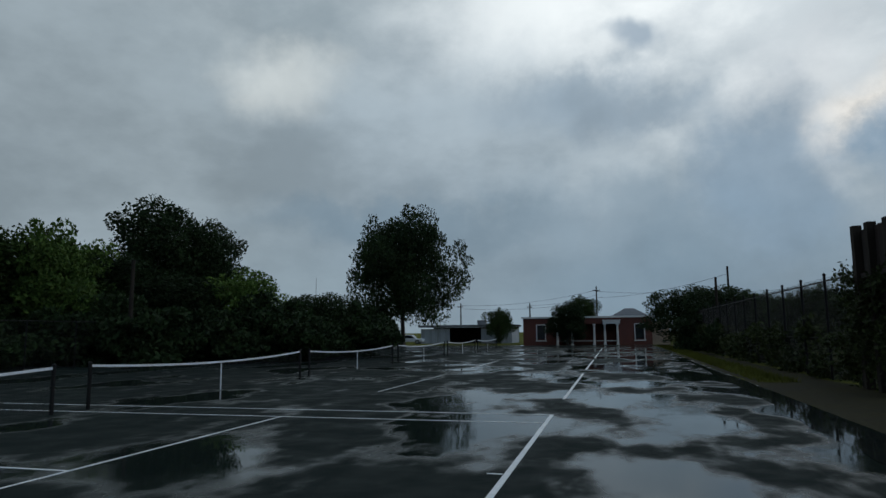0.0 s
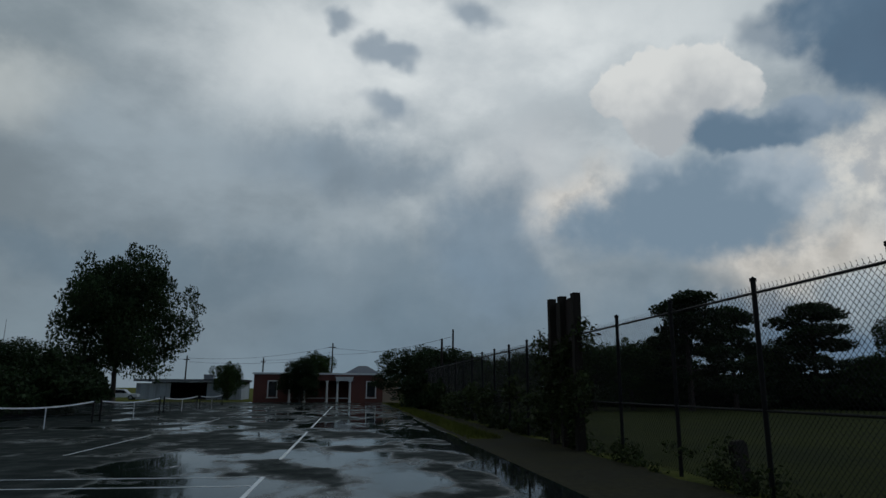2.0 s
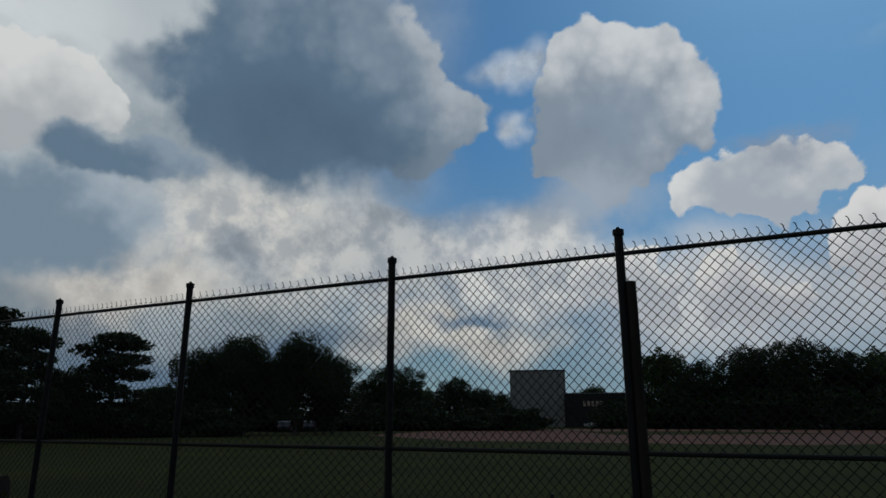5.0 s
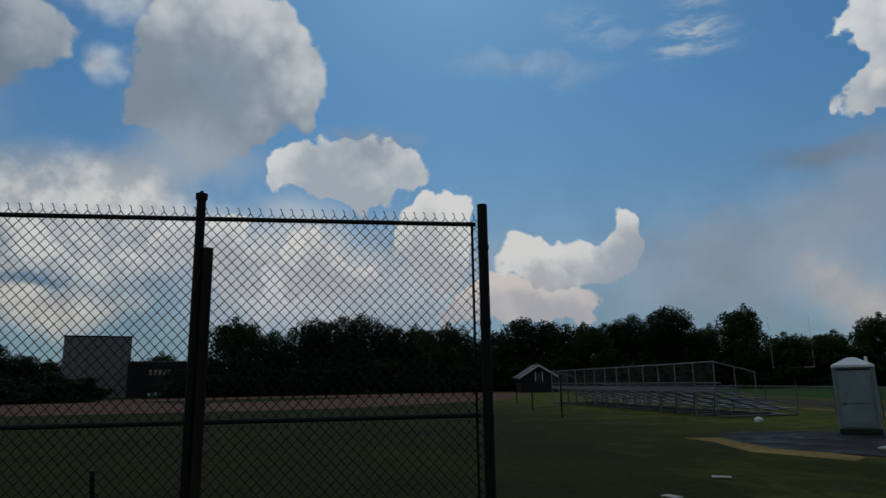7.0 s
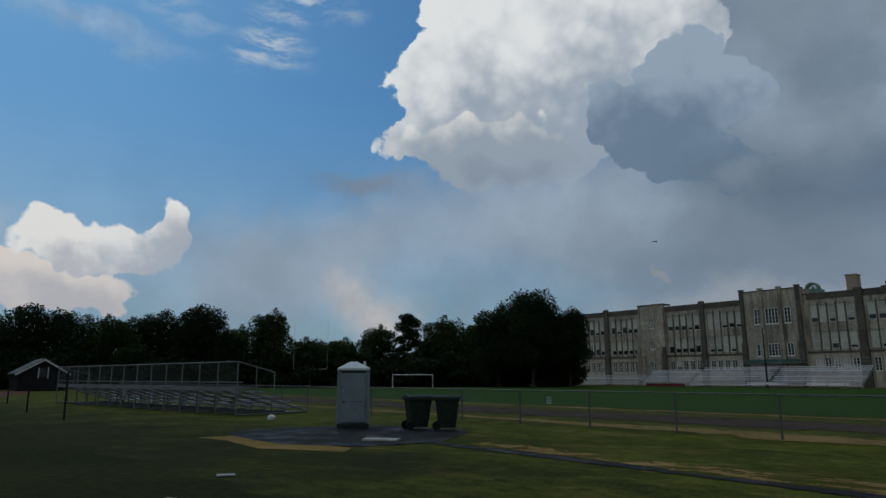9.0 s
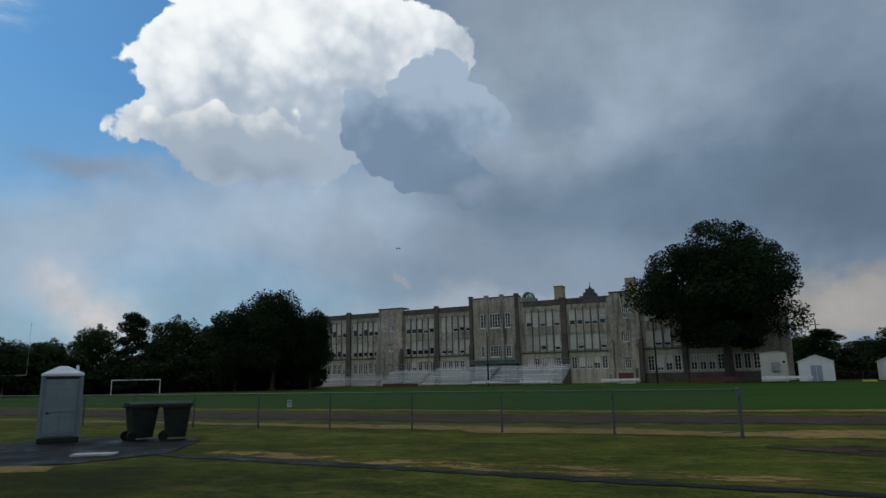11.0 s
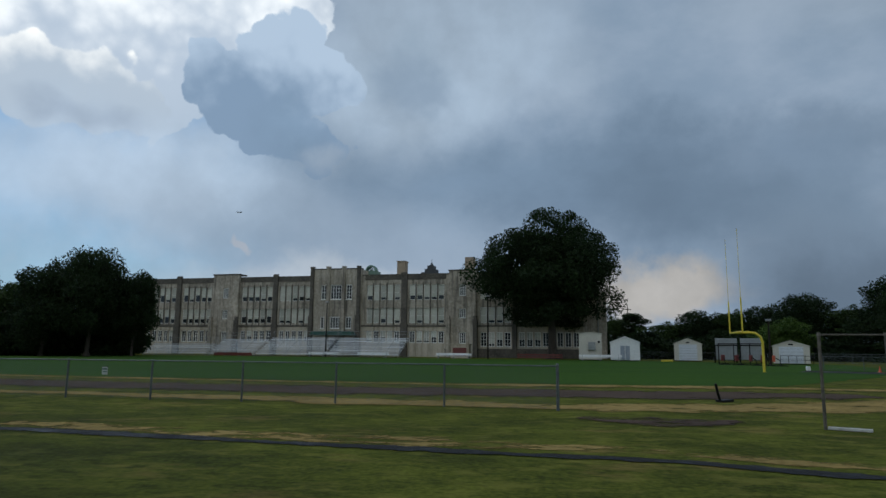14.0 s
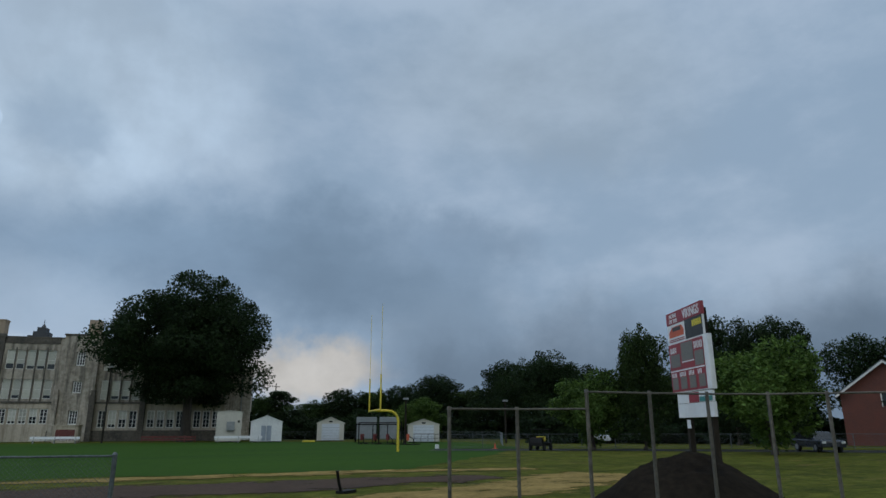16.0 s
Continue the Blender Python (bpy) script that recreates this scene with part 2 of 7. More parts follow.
heap(158.5, 21.0, 4.8, 4.2, (0.43, 0.525, 0.645), (0.215, 0.30, 0.415), -0.1, 0.5, 0.9, 0.05, 1.0, ((160.5, 25.3, 3.6, 3.0), (154.5, 22.8, 3.4, 2.8), (163.5, 21.8, 3.6, 3.4), (161.5, 16.8, 3.6, 2.4)))
put(blob(soft, 162, 18.5, 5.5, 4.5, 0.0, 1.3), (0.195, 0.275, 0.375), G1, 0.2, 0.7)
heap(170.5, 23.5, 3.4, 3.0, (0.30, 0.375, 0.46), (0.22, 0.29, 0.38), 0, 0.5, 0.6, 0.5, 0.7)
put(blob(soft, 166.5, 16.5, 4, 2.4, 0.1, 1.2), (0.40, 0.465, 0.55), G1, 0.15, 0.7)
put(blob(soft, 183, 14, 22, 6.0, 0.2, 1.25), (0.165, 0.235, 0.325), G2, 0.12, 0.85)
heap(156, 9.8, 0.6, 0.8, (0.58, 0.53, 0.50), (0.47, 0.46, 0.48), 0, 0.5, 0.5, 0.3, 0.8)
put(blob(crisp, 133.5, 6.5, 4.5, 3.0, 0.1, 1.25), BLUSH, G3, 0.15, 0.7)
put(blob(soft, 166, 4.6, 16, 2.4, 0.2, 1.2), (0.45, 0.49, 0.54), G1, 0.12, 0.8)
put(blob(soft, 166, 9.5, 22, 4.5, 0.2, 1.2), (0.27, 0.34, 0.43), G1, 0.14, 0.5)
put(blob(soft, 192.0, 6.0, 7.5, 2.6, 0.4, 1.15), (0.41, 0.385, 0.365), G1, 0.2)
put(blob(soft, 194, 13, 16, 5.5, 0.2, 1.2), (0.135, 0.19, 0.262), G2, 0.12, 0.75)
put(blob(soft, 204.5, 16.5, 8, 2.6, 0.2, 1.2), (0.165, 0.225, 0.305), G1, 0.1, 0.75)
put(blob(soft, 214, 30, 20, 8, 0.2, 1.2), (0.265, 0.32, 0.385), G2, 0.15, 0.75)
put(S["m"]("MULTIPLY", S["ramp"](S["wel"], 14.0, 4.0), S["ramp"](S["waz"], 194.0, 204.0)), (0.108, 0.146, 0.196), G1, 0.1, 0.92)
bg, out = S["N"]("ShaderNodeBackground"), S["N"]("ShaderNodeOutputWorld")
S["L"](S["finish"]((0.955, 1.0, 1.03)), bg.inputs[0]), S["L"](bg.outputs[0], out.inputs[0])
bg.inputs[1].default_value = 1.0

sun = new("sun", bpy.data.lights.new("sun", "SUN"))
sun.data.energy, sun.data.angle, sun.data.color = 0.5, radians(20), (1.0, 0.94, 0.86)
sun_dir = Vector((math.sin(radians(SUN_AZ)) * math.cos(radians(SUN_EL)), math.cos(radians(SUN_AZ)) * math.cos(radians(SUN_EL)), math.sin(radians(SUN_EL))))
sun.matrix_world = look(sun_dir * 300, (0, 0, 0))

# ---- building helpers ----
RND = random.Random(7)


class Mesh:
    """Collects vertices and faces for one mesh."""

    def __init__(self):
        self.v, self.f = [], []

    def quad(self, a, b, c, d):
        n = len(self.v)
        self.v += [tuple(a), tuple(b), tuple(c), tuple(d)]
        self.f.append((n, n + 1, n + 2, n + 3))
        return self

    def poly(self, pts):
        n = len(self.v)
        self.v += [tuple(p) for p in pts]
        self.f.append(tuple(range(n, n + len(pts))))
        return self

    def box(self, x0, x1, y0, y1, z0, z1):
        x0, x1, y0, y1, z0, z1 = min(x0, x1), max(x0, x1), min(y0, y1), max(y0, y1), min(z0, z1), max(z0, z1)
        n = len(self.v)
        self.v += [(x0, y0, z0), (x1, y0, z0), (x1, y1, z0), (x0, y1, z0), (x0, y0, z1), (x1, y0, z1), (x1, y1, z1), (x0, y1, z1)]
        self.f += [(n + 3, n + 2, n + 1, n), (n + 4, n + 5, n + 6, n + 7), (n, n + 1, n + 5, n + 4), (n + 1, n + 2, n + 6, n + 5), (n + 2, n + 3, n + 7, n + 6), (n + 3, n, n + 4, n + 7)]
        return self

    def tube(self, p, q, r, r2=None, k=8, caps=True):
        p, q = Vector(p), Vector(q)
        r2 = r if r2 is None else r2
        ax = (q - p).normalized()
        a = ax.orthogonal().normalized()
        b = ax.cross(a)
        n = len(self.v)
        for c, rad in ((p, r), (q, r2)):
            for i in range(k):
                t = 2 * math.pi * (i + 0.5) / k
                self.v.append(tuple(c + (a * math.cos(t) + b * math.sin(t)) * rad))
        for i in range(k):
            j = (i + 1) % k
            self.f.append((n + i, n + j, n + k + j, n + k + i))
        if caps:
            self.f.append(tuple(n + k - 1 - i for i in range(k)))
            self.f.append(tuple(n + k + i for i in range(k)))
        return self

    def path(self, pts, r, r2=None, k=8):
        r2 = r if r2 is None else r2
        m = len(pts) - 1
        for i in range(m):
            self.tube(pts[i], pts[i + 1], r + (r2 - r) * i / m, r + (r2 - r) * (i + 1) / m, k)
        return self

    def prism(self, outline, y0, y1):
        """An outline in x, z pushed from y0 to y1."""
        n, k = len(self.v), len(outline)
        self.v += [(x, y0, z) for x, z in outline] + [(x, y1, z) for x, z in outline]
        self.f.append(tuple(n + i for i in range(k)))
        self.f.append(tuple(n + 2 * k - 1 - i for i in range(k)))
        for i in range(k):
            j = (i + 1) % k
            self.f.append((n + j, n + i, n + k + i, n + k + j))
        return self

    def welded(self):
        bm = bmesh.new()
        vs = [bm.verts.new(p) for p in self.v]
        for f in self.f:
            bm.faces.new([vs[i] for i in f])
        bmesh.ops.remove_doubles(bm, verts=bm.verts, dist=1e-4)
        bm.verts.index_update()
        self.v, self.f = [tuple(p.co) for p in bm.verts], [tuple(p.index for p in f.verts) for f in bm.faces]
        bm.free()
        return self

    def data(self, name, mat, smooth=False):
        me = bpy.data.meshes.new(name)
        me.from_pydata(self.v, [], self.f)
        me.materials.append(mat)
        if smooth:
            me.polygons.foreach_set("use_smooth", [True] * len(me.polygons))
        me.update()
        return me


def part(name, mesh, mat, parent, label="", smooth=False, bevel=0.0, loc=None):
    """One mesh object under a thing or a part. mesh: a Mesh, or mesh data to share."""
    me = mesh.data(name, mat, smooth) if isinstance(mesh, Mesh) else mesh
    ob = new(name, me)
    ob.parent = parent
    if loc is not None:
        ob.location = loc
    if label:
        ob["label"] = label
    if bevel:
        b = ob.modifiers.new("edge", "BEVEL")
        b.width, b.segments, b.limit_method = bevel, 2, "ANGLE"
    return ob


def thing(name, label, category, at=(0, 0, 0), turn=0.0, group="", kind=""):
    ob = new(name)
    ob.empty_display_size = 0.2
    ob.matrix_basis = pose(*at, 0, 0, turn)
    return tagged(ob, label, category, group, kind)


def solid(name, mesh, mat, label, category="", kind="", group="", smooth=False):
    ob = new(name, mesh.data(name, mat, smooth))
    return tagged(ob, label, category, group, kind)


def polar(bearing, d):
    return Vector((math.sin(radians(bearing)) * d, math.cos(radians(bearing)) * d, 0.0))


# ---- materials ----
def material(name, dark, light, rough=0.8, grain=6.0, coarse=0.4, bump=0.15, bump_scale=40.0, metal=0.0, rough_var=0.1, vary=0.0, stretch=(1, 1, 1), spec=0.5, streak=None, space="Object"):
    """Two scales of mottling between two base colours, a fine relief, uneven gloss; vary: how far alike objects differ; streak: a darker colour run down the face."""
    mt = bpy.data.materials.new(name)
    mt.use_nodes = True
    nt = mt.node_tree
    N, L = nt.nodes.new, nt.links.new
    bs = nt.nodes["Principled BSDF"]
    co = N("ShaderNodeTexCoord").outputs[space]
    mp = N("ShaderNodeMapping")
    mp.inputs["Scale"].default_value = stretch
    L(co, mp.inputs[0])
    co = mp.outputs[0]

    def noise_at(scale, detail, rough_=0.6, v=None):
        n = N("ShaderNodeTexNoise")
        n.inputs["Scale"].default_value, n.inputs["Detail"].default_value, n.inputs["Roughness"].default_value = scale, detail, rough_
        L(v or co, n.inputs["Vector"])
        return n.outputs["Fac"]

    def mixed(f, a, b):
        n = N("ShaderNodeMix")
        n.data_type = "RGBA"
        L(f, n.inputs[0])
        for v, s in ((a, n.inputs[6]), (b, n.inputs[7])):
            if isinstance(v, tuple):
                s.default_value = (*v, 1)
            else:
                L(v, s)
        return n.outputs[2]

    def ramp(f, a, b, lo=0.0, hi=1.0):
        n = N("ShaderNodeMapRange")
        for v, s in zip((a, b, lo, hi), list(n.inputs)[1:5]):
            s.default_value = v
        L(f, n.inputs[0])
        return n.outputs[0]

    fine, wide = noise_at(grain, 6), noise_at(coarse, 5)
    add = N("ShaderNodeMath")
    add.operation = "MULTIPLY_ADD"
    L(fine, add.inputs[0])
    add.inputs[1].default_value = 0.5
    half = N("ShaderNodeMath")
    half.operation = "MULTIPLY"
    L(wide, half.inputs[0])
    half.inputs[1].default_value = 0.5
    L(half.outputs[0], add.inputs[2])
    col = mixed(ramp(add.outputs[0], 0.36, 0.64), dark, light)
    if streak:
        run = N("ShaderNodeMapping")
        run.inputs["Scale"].default_value = (1.6, 1.6, 0.13)
        L(co, run.inputs[0])
        col = mixed(ramp(noise_at(1.0, 6, 0.65, run.outputs[0]), 0.47, 0.68, 0.0, 0.85), col, streak)
    if vary:
        inf = N("ShaderNodeObjectInfo").outputs["Random"]
        hs = N("ShaderNodeHueSaturation")
        L(ramp(inf, 0, 1, 1 - vary, 1 + vary), hs.inputs["Value"])
        L(col, hs.inputs["Color"])
        col = hs.outputs[0]
    L(col, bs.inputs["Base Color"])
    L(ramp(wide, 0.3, 0.7, max(0.02, rough - rough_var), min(1, rough + rough_var)), bs.inputs["Roughness"])
    bs.inputs["Metallic"].default_value = metal
    bs.inputs["Specular IOR Level"].default_value = spec
    if bump:
        b = N("ShaderNodeBump")
        b.inputs["Strength"].default_value, b.inputs["Distance"].default_value = bump, 0.02
        L(noise_at(bump_scale, 4), b.inputs["Height"])
        L(b.outputs[0], bs.inputs["Normal"])
    return mt


def leaf_material(name, dark, light):
    mt = material(name, dark, light, rough=0.65, grain=2.5, coarse=0.25, bump=0.0, vary=0.18, spec=0.12)
    nt = mt.node_tree
    bs = nt.nodes["Principled BSDF"]
    src = bs.inputs["Base Color"].links[0].from_socket
    isl = nt.nodes.new("ShaderNodeNewGeometry").outputs["Random Per Island"]
    mr = nt.nodes.new("ShaderNodeMapRange")
    mr.inputs[3].default_value, mr.inputs[4].default_value = 0.55, 1.4
    nt.links.new(isl, mr.inputs[0])
    hs = nt.nodes.new("ShaderNodeHueSaturation")
    nt.links.new(mr.outputs[0], hs.inputs["Value"])
    nt.links.new(src, hs.inputs["Color"])
    nt.links.new(hs.outputs[0], bs.inputs["Base Color"])
    tr = nt.nodes.new("ShaderNodeBsdfTranslucent")
    nt.links.new(hs.outputs[0], tr.inputs[0])
    mx = nt.nodes.new("ShaderNodeMixShader")
    mx.inputs[0].default_value = 0.2
    nt.links.new(bs.outputs[0], mx.inputs[1]), nt.links.new(tr.outputs[0], mx.inputs[2])
    nt.links.new(mx.outputs[0], nt.nodes["Material Output"].inputs[0])
    return mt


def grass_material():
    """Mown turf with thin, yellowed and bare places of their own shapes, and the field's darker, even green."""
    mt = material("turf", (0.026, 0.033, 0.006), (0.125, 0.134, 0.022), rough=0.95, grain=11.0, coarse=0.45, bump=0.7, bump_scale=28.0, spec=0.03)
    nt = mt.node_tree
    N, L = nt.nodes.new, nt.links.new
    bs = nt.nodes["Principled BSDF"]
    src = bs.inputs["Base Color"].links[0].from_socket
    co = N("ShaderNodeTexCoord").outputs["Object"]

    def noise_at(scale, detail, squash=(1, 1, 1)):
        mp = N("ShaderNodeMapping")
        mp.inputs["Scale"].default_value = squash
        L(co, mp.inputs[0])
        n = N("ShaderNodeTexNoise")
        n.inputs["Scale"].default_value, n.inputs["Detail"].default_value, n.inputs["Roughness"].default_value = scale, detail, 0.65
        L(mp.outputs[0], n.inputs["Vector"])
        return n.outputs["Fac"]

    def ramp(f, a, b, lo=0.0, hi=1.0):
        n = N("ShaderNodeMapRange")
        for v, s in zip((a, b, lo, hi), list(n.inputs)[1:5]):
            s.default_value = v
        L(f, n.inputs[0])
        return n.outputs[0]

    def mixed(f, a, b):
        n = N("ShaderNodeMix")
        n.data_type = "RGBA"
        L(f, n.inputs[0]), L(a, n.inputs[6])
        n.inputs[7].default_value = (*b, 1)
        return n.outputs[2]

    col = mixed(ramp(noise_at(0.55, 6, (0.45, 1.0, 1)), 0.57, 0.72), src, (0.20, 0.135, 0.045))
    col = mixed(ramp(noise_at(3.2, 8, (0.7, 1.3, 1)), 0.50, 0.68, 0.0, 0.75), col, (0.016, 0.024, 0.006))
    col = mixed(ramp(noise_at(1.5, 7, (0.6, 1.0, 1)), 0.52, 0.64, 0.0, 0.6), col, (0.165, 0.152, 0.032))
    # the lawn turns darker towards the ball field, along a drifting edge
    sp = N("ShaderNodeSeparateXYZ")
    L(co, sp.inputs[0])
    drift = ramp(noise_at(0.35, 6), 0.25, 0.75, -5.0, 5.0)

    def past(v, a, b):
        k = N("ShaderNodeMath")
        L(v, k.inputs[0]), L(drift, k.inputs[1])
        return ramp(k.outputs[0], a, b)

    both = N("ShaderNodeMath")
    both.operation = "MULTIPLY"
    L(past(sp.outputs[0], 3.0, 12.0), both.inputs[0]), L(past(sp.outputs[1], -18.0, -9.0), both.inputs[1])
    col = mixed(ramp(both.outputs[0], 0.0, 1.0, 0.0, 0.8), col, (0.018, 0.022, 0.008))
    L(col, bs.inputs["Base Color"])
    return mt


TURF = grass_material()
FIELD = material("field_turf", (0.022, 0.055, 0.009), (0.046, 0.092, 0.015), rough=0.95, grain=4.0, coarse=0.12, bump=0.4, bump_scale=25, stretch=(0.4, 1.2, 1), spec=0.03)
STRAW = material("dry_grass", (0.13, 0.092, 0.030), (0.34, 0.235, 0.085), rough=0.95, grain=5, coarse=0.5, bump=0.5, bump_scale=25, spec=0.03)
CINDER = material("cinder_track", (0.044, 0.030, 0.023), (0.100, 0.068, 0.050), rough=0.95, grain=7, coarse=0.35, bump=0.4, bump_scale=30, spec=0.05)
CLAY = material("red_clay", (0.070, 0.027, 0.015), (0.125, 0.047, 0.026), rough=0.95, grain=3, coarse=0.1, bump=0.3, bump_scale=15, spec=0.2)
MULCH = material("wet_soil", (0.008, 0.008, 0.004), (0.040, 0.036, 0.018), rough=0.85, grain=7, coarse=0.6, bump=0.7, bump_scale=22, spec=0.06)
WET_PATH = material("wet_asphalt_path", (0.012, 0.012, 0.012), (0.032, 0.031, 0.030), rough=0.66, rough_var=0.34, grain=8, coarse=0.9, bump=0.5, bump_scale=50, spec=0.06)
PAINT_LINE = material("court_line_paint", (0.50, 0.51, 0.50), (0.72, 0.73, 0.72), rough=0.45, grain=12, coarse=1.5, bump=0.1, bump_scale=60)
BLACK_STEEL = material("black_coated_steel", (0.006, 0.006, 0.006), (0.014, 0.013, 0.012), rough=0.6, grain=9, coarse=1.0, bump=0.1, spec=0.15)
GALV = material("galvanised_steel", (0.20, 0.21, 0.215), (0.36, 0.37, 0.375), rough=0.5, grain=14, coarse=1.5, bump=0.08, metal=0.6)
WEATHERED = material("weathered_pipe", (0.05, 0.044, 0.035), (0.14, 0.125, 0.10), rough=0.65, grain=10, coarse=1.2, bump=0.15, metal=0.3)
RUST = material("rusted_sheet", (0.012, 0.008, 0.006), (0.035, 0.020, 0.014), rough=0.85, grain=4, coarse=0.8, bump=0.3, bump_scale=25, streak=(0.02, 0.016, 0.014))
WHITE_TAPE = material("white_tape", (0.50, 0.51, 0.52), (0.70, 0.71, 0.72), rough=0.8, grain=8, coarse=1, bump=0.1)
ALU = material("aluminium_plank", (0.34, 0.36, 0.385), (0.50, 0.52, 0.545), rough=0.5, grain=10, coarse=0.8, bump=0.05, metal=0.1)
WHITE_METAL = material("white_painted_metal", (0.60, 0.60, 0.60), (0.78, 0.78, 0.77), rough=0.5, grain=5, coarse=0.6, bump=0.08, vary=0.06)
CREOSOTE = material("dark_pole_wood", (0.012, 0.010, 0.008), (0.036, 0.029, 0.022), rough=0.9, grain=6, coarse=1, bump=0.3, stretch=(1, 1, 0.2), spec=0.15)
BARK = material("bark", (0.020, 0.015, 0.011), (0.065, 0.052, 0.040), rough=0.95, grain=6, coarse=0.8, bump=0.8, bump_scale=14, stretch=(1, 1, 0.3))
LEAF_DARK = leaf_material("leaf_dark", (0.009, 0.018, 0.006), (0.023, 0.041, 0.013))
LEAF_MID = leaf_material("leaf_mid", (0.018, 0.034, 0.009), (0.048, 0.078, 0.020))
LEAF_LIGHT = leaf_material("leaf_light", (0.040, 0.075, 0.014), (0.095, 0.150, 0.032))
VINE = leaf_material("leaf_vine", (0.014, 0.022, 0.007), (0.040, 0.052, 0.016))


def wet_court_material():
    """Dark green acrylic over asphalt under a broken film of rain water."""
    mt = bpy.data.materials.new("wet_court")
    mt.use_nodes = True
    nt = mt.node_tree
    N, L = nt.nodes.new, nt.links.new
    bs = nt.nodes["Principled BSDF"]
    co = N("ShaderNodeTexCoord").outputs["Object"]

    def noise_at(scale, detail, squash=(1, 1, 1), rough=0.55):
        mp = N("ShaderNodeMapping")
        mp.inputs["Scale"].default_value = squash
        L(co, mp.inputs[0])
        n = N("ShaderNodeTexNoise")
        n.inputs["Scale"].default_value, n.inputs["Detail"].default_value, n.inputs["Roughness"].default_value = scale, detail, rough
        L(mp.outputs[0], n.inputs["Vector"])
        return n.outputs["Fac"]

    def ramp(f, a, b, lo=0.0, hi=1.0):
        n = N("ShaderNodeMapRange")
        n.interpolation_type = "SMOOTHSTEP"
        for v, s in zip((a, b, lo, hi), list(n.inputs)[1:5]):
            s.default_value = v
        L(f, n.inputs[0])
        return n.outputs[0]

    # the slab drains westwards: less standing water there
    sx = N("ShaderNodeSeparateXYZ")
    L(co, sx.inputs[0])
    wet = N("ShaderNodeMath")
    L(ramp(sx.outputs[0], -9.0, 0.5, -0.06, 0.022), wet.inputs[0]), L(noise_at(0.42, 5, (0.85, 0.5, 1), 0.52), wet.inputs[1])
    film = ramp(wet.outputs[0], 0.44, 0.55)
    mc = N("ShaderNodeMix")
    mc.data_type = "RGBA"
    L(noise_at(3.0, 6), mc.inputs[0])
    mc.inputs[6].default_value, mc.inputs[7].default_value = (0.006, 0.010, 0.009, 1), (0.016, 0.022, 0.020, 1)
    L(mc.outputs[2], bs.inputs["Base Color"])
    rg = N("ShaderNodeMix")
    L(film, rg.inputs[0])
    L(ramp(noise_at(1.3, 4), 0.3, 0.7, 0.42, 0.65), rg.inputs[2])
    L(ramp(noise_at(0.9, 4), 0.3, 0.7, 0.02, 0.09), rg.inputs[3])
    L(rg.outputs[0], bs.inputs["Roughness"])
    L(ramp(film, 0.0, 1.0, 0.02, 0.55), bs.inputs["Specular IOR Level"])
    bs.inputs["IOR"].default_value = 1.36
    inv = N("ShaderNodeMath")
    inv.operation = "SUBTRACT"
    inv.inputs[0].default_value = 1.0
    L(film, inv.inputs[1])
    b = N("ShaderNodeBump")
    b.inputs["Distance"].default_value = 0.004
    L(inv.outputs[0], b.inputs["Strength"])
    L(noise_at(90.0, 3), b.inputs["Height"])
    L(b.outputs[0], bs.inputs["Normal"])
    return mt


WET_COURT = wet_court_material()


def water_material():
    mt = material("rain_water", (0.010, 0.012, 0.012), (0.018, 0.020, 0.019), rough=0.04, rough_var=0.02, grain=3, coarse=0.5, bump=0.03, bump_scale=5)
    mt.node_tree.nodes["Principled BSDF"].inputs["IOR"].default_value = 1.33
    return mt


WATER = water_material()

# ---- ground, courts, paths ----
g = Mesh()
steps = [-2600, -900, -400, -200, -120, -60, -30, -10, 10, 30, 60, 120, 200, 400, 900, 2600]
for i in range(len(steps) - 1):
    for j in range(len(steps) - 1):
        g.quad((steps[i], steps[j], 0), (steps[i + 1], steps[j], 0), (steps[i + 1], steps[j + 1], 0), (steps[i], steps[j + 1], 0))
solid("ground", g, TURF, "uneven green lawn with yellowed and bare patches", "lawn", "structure")


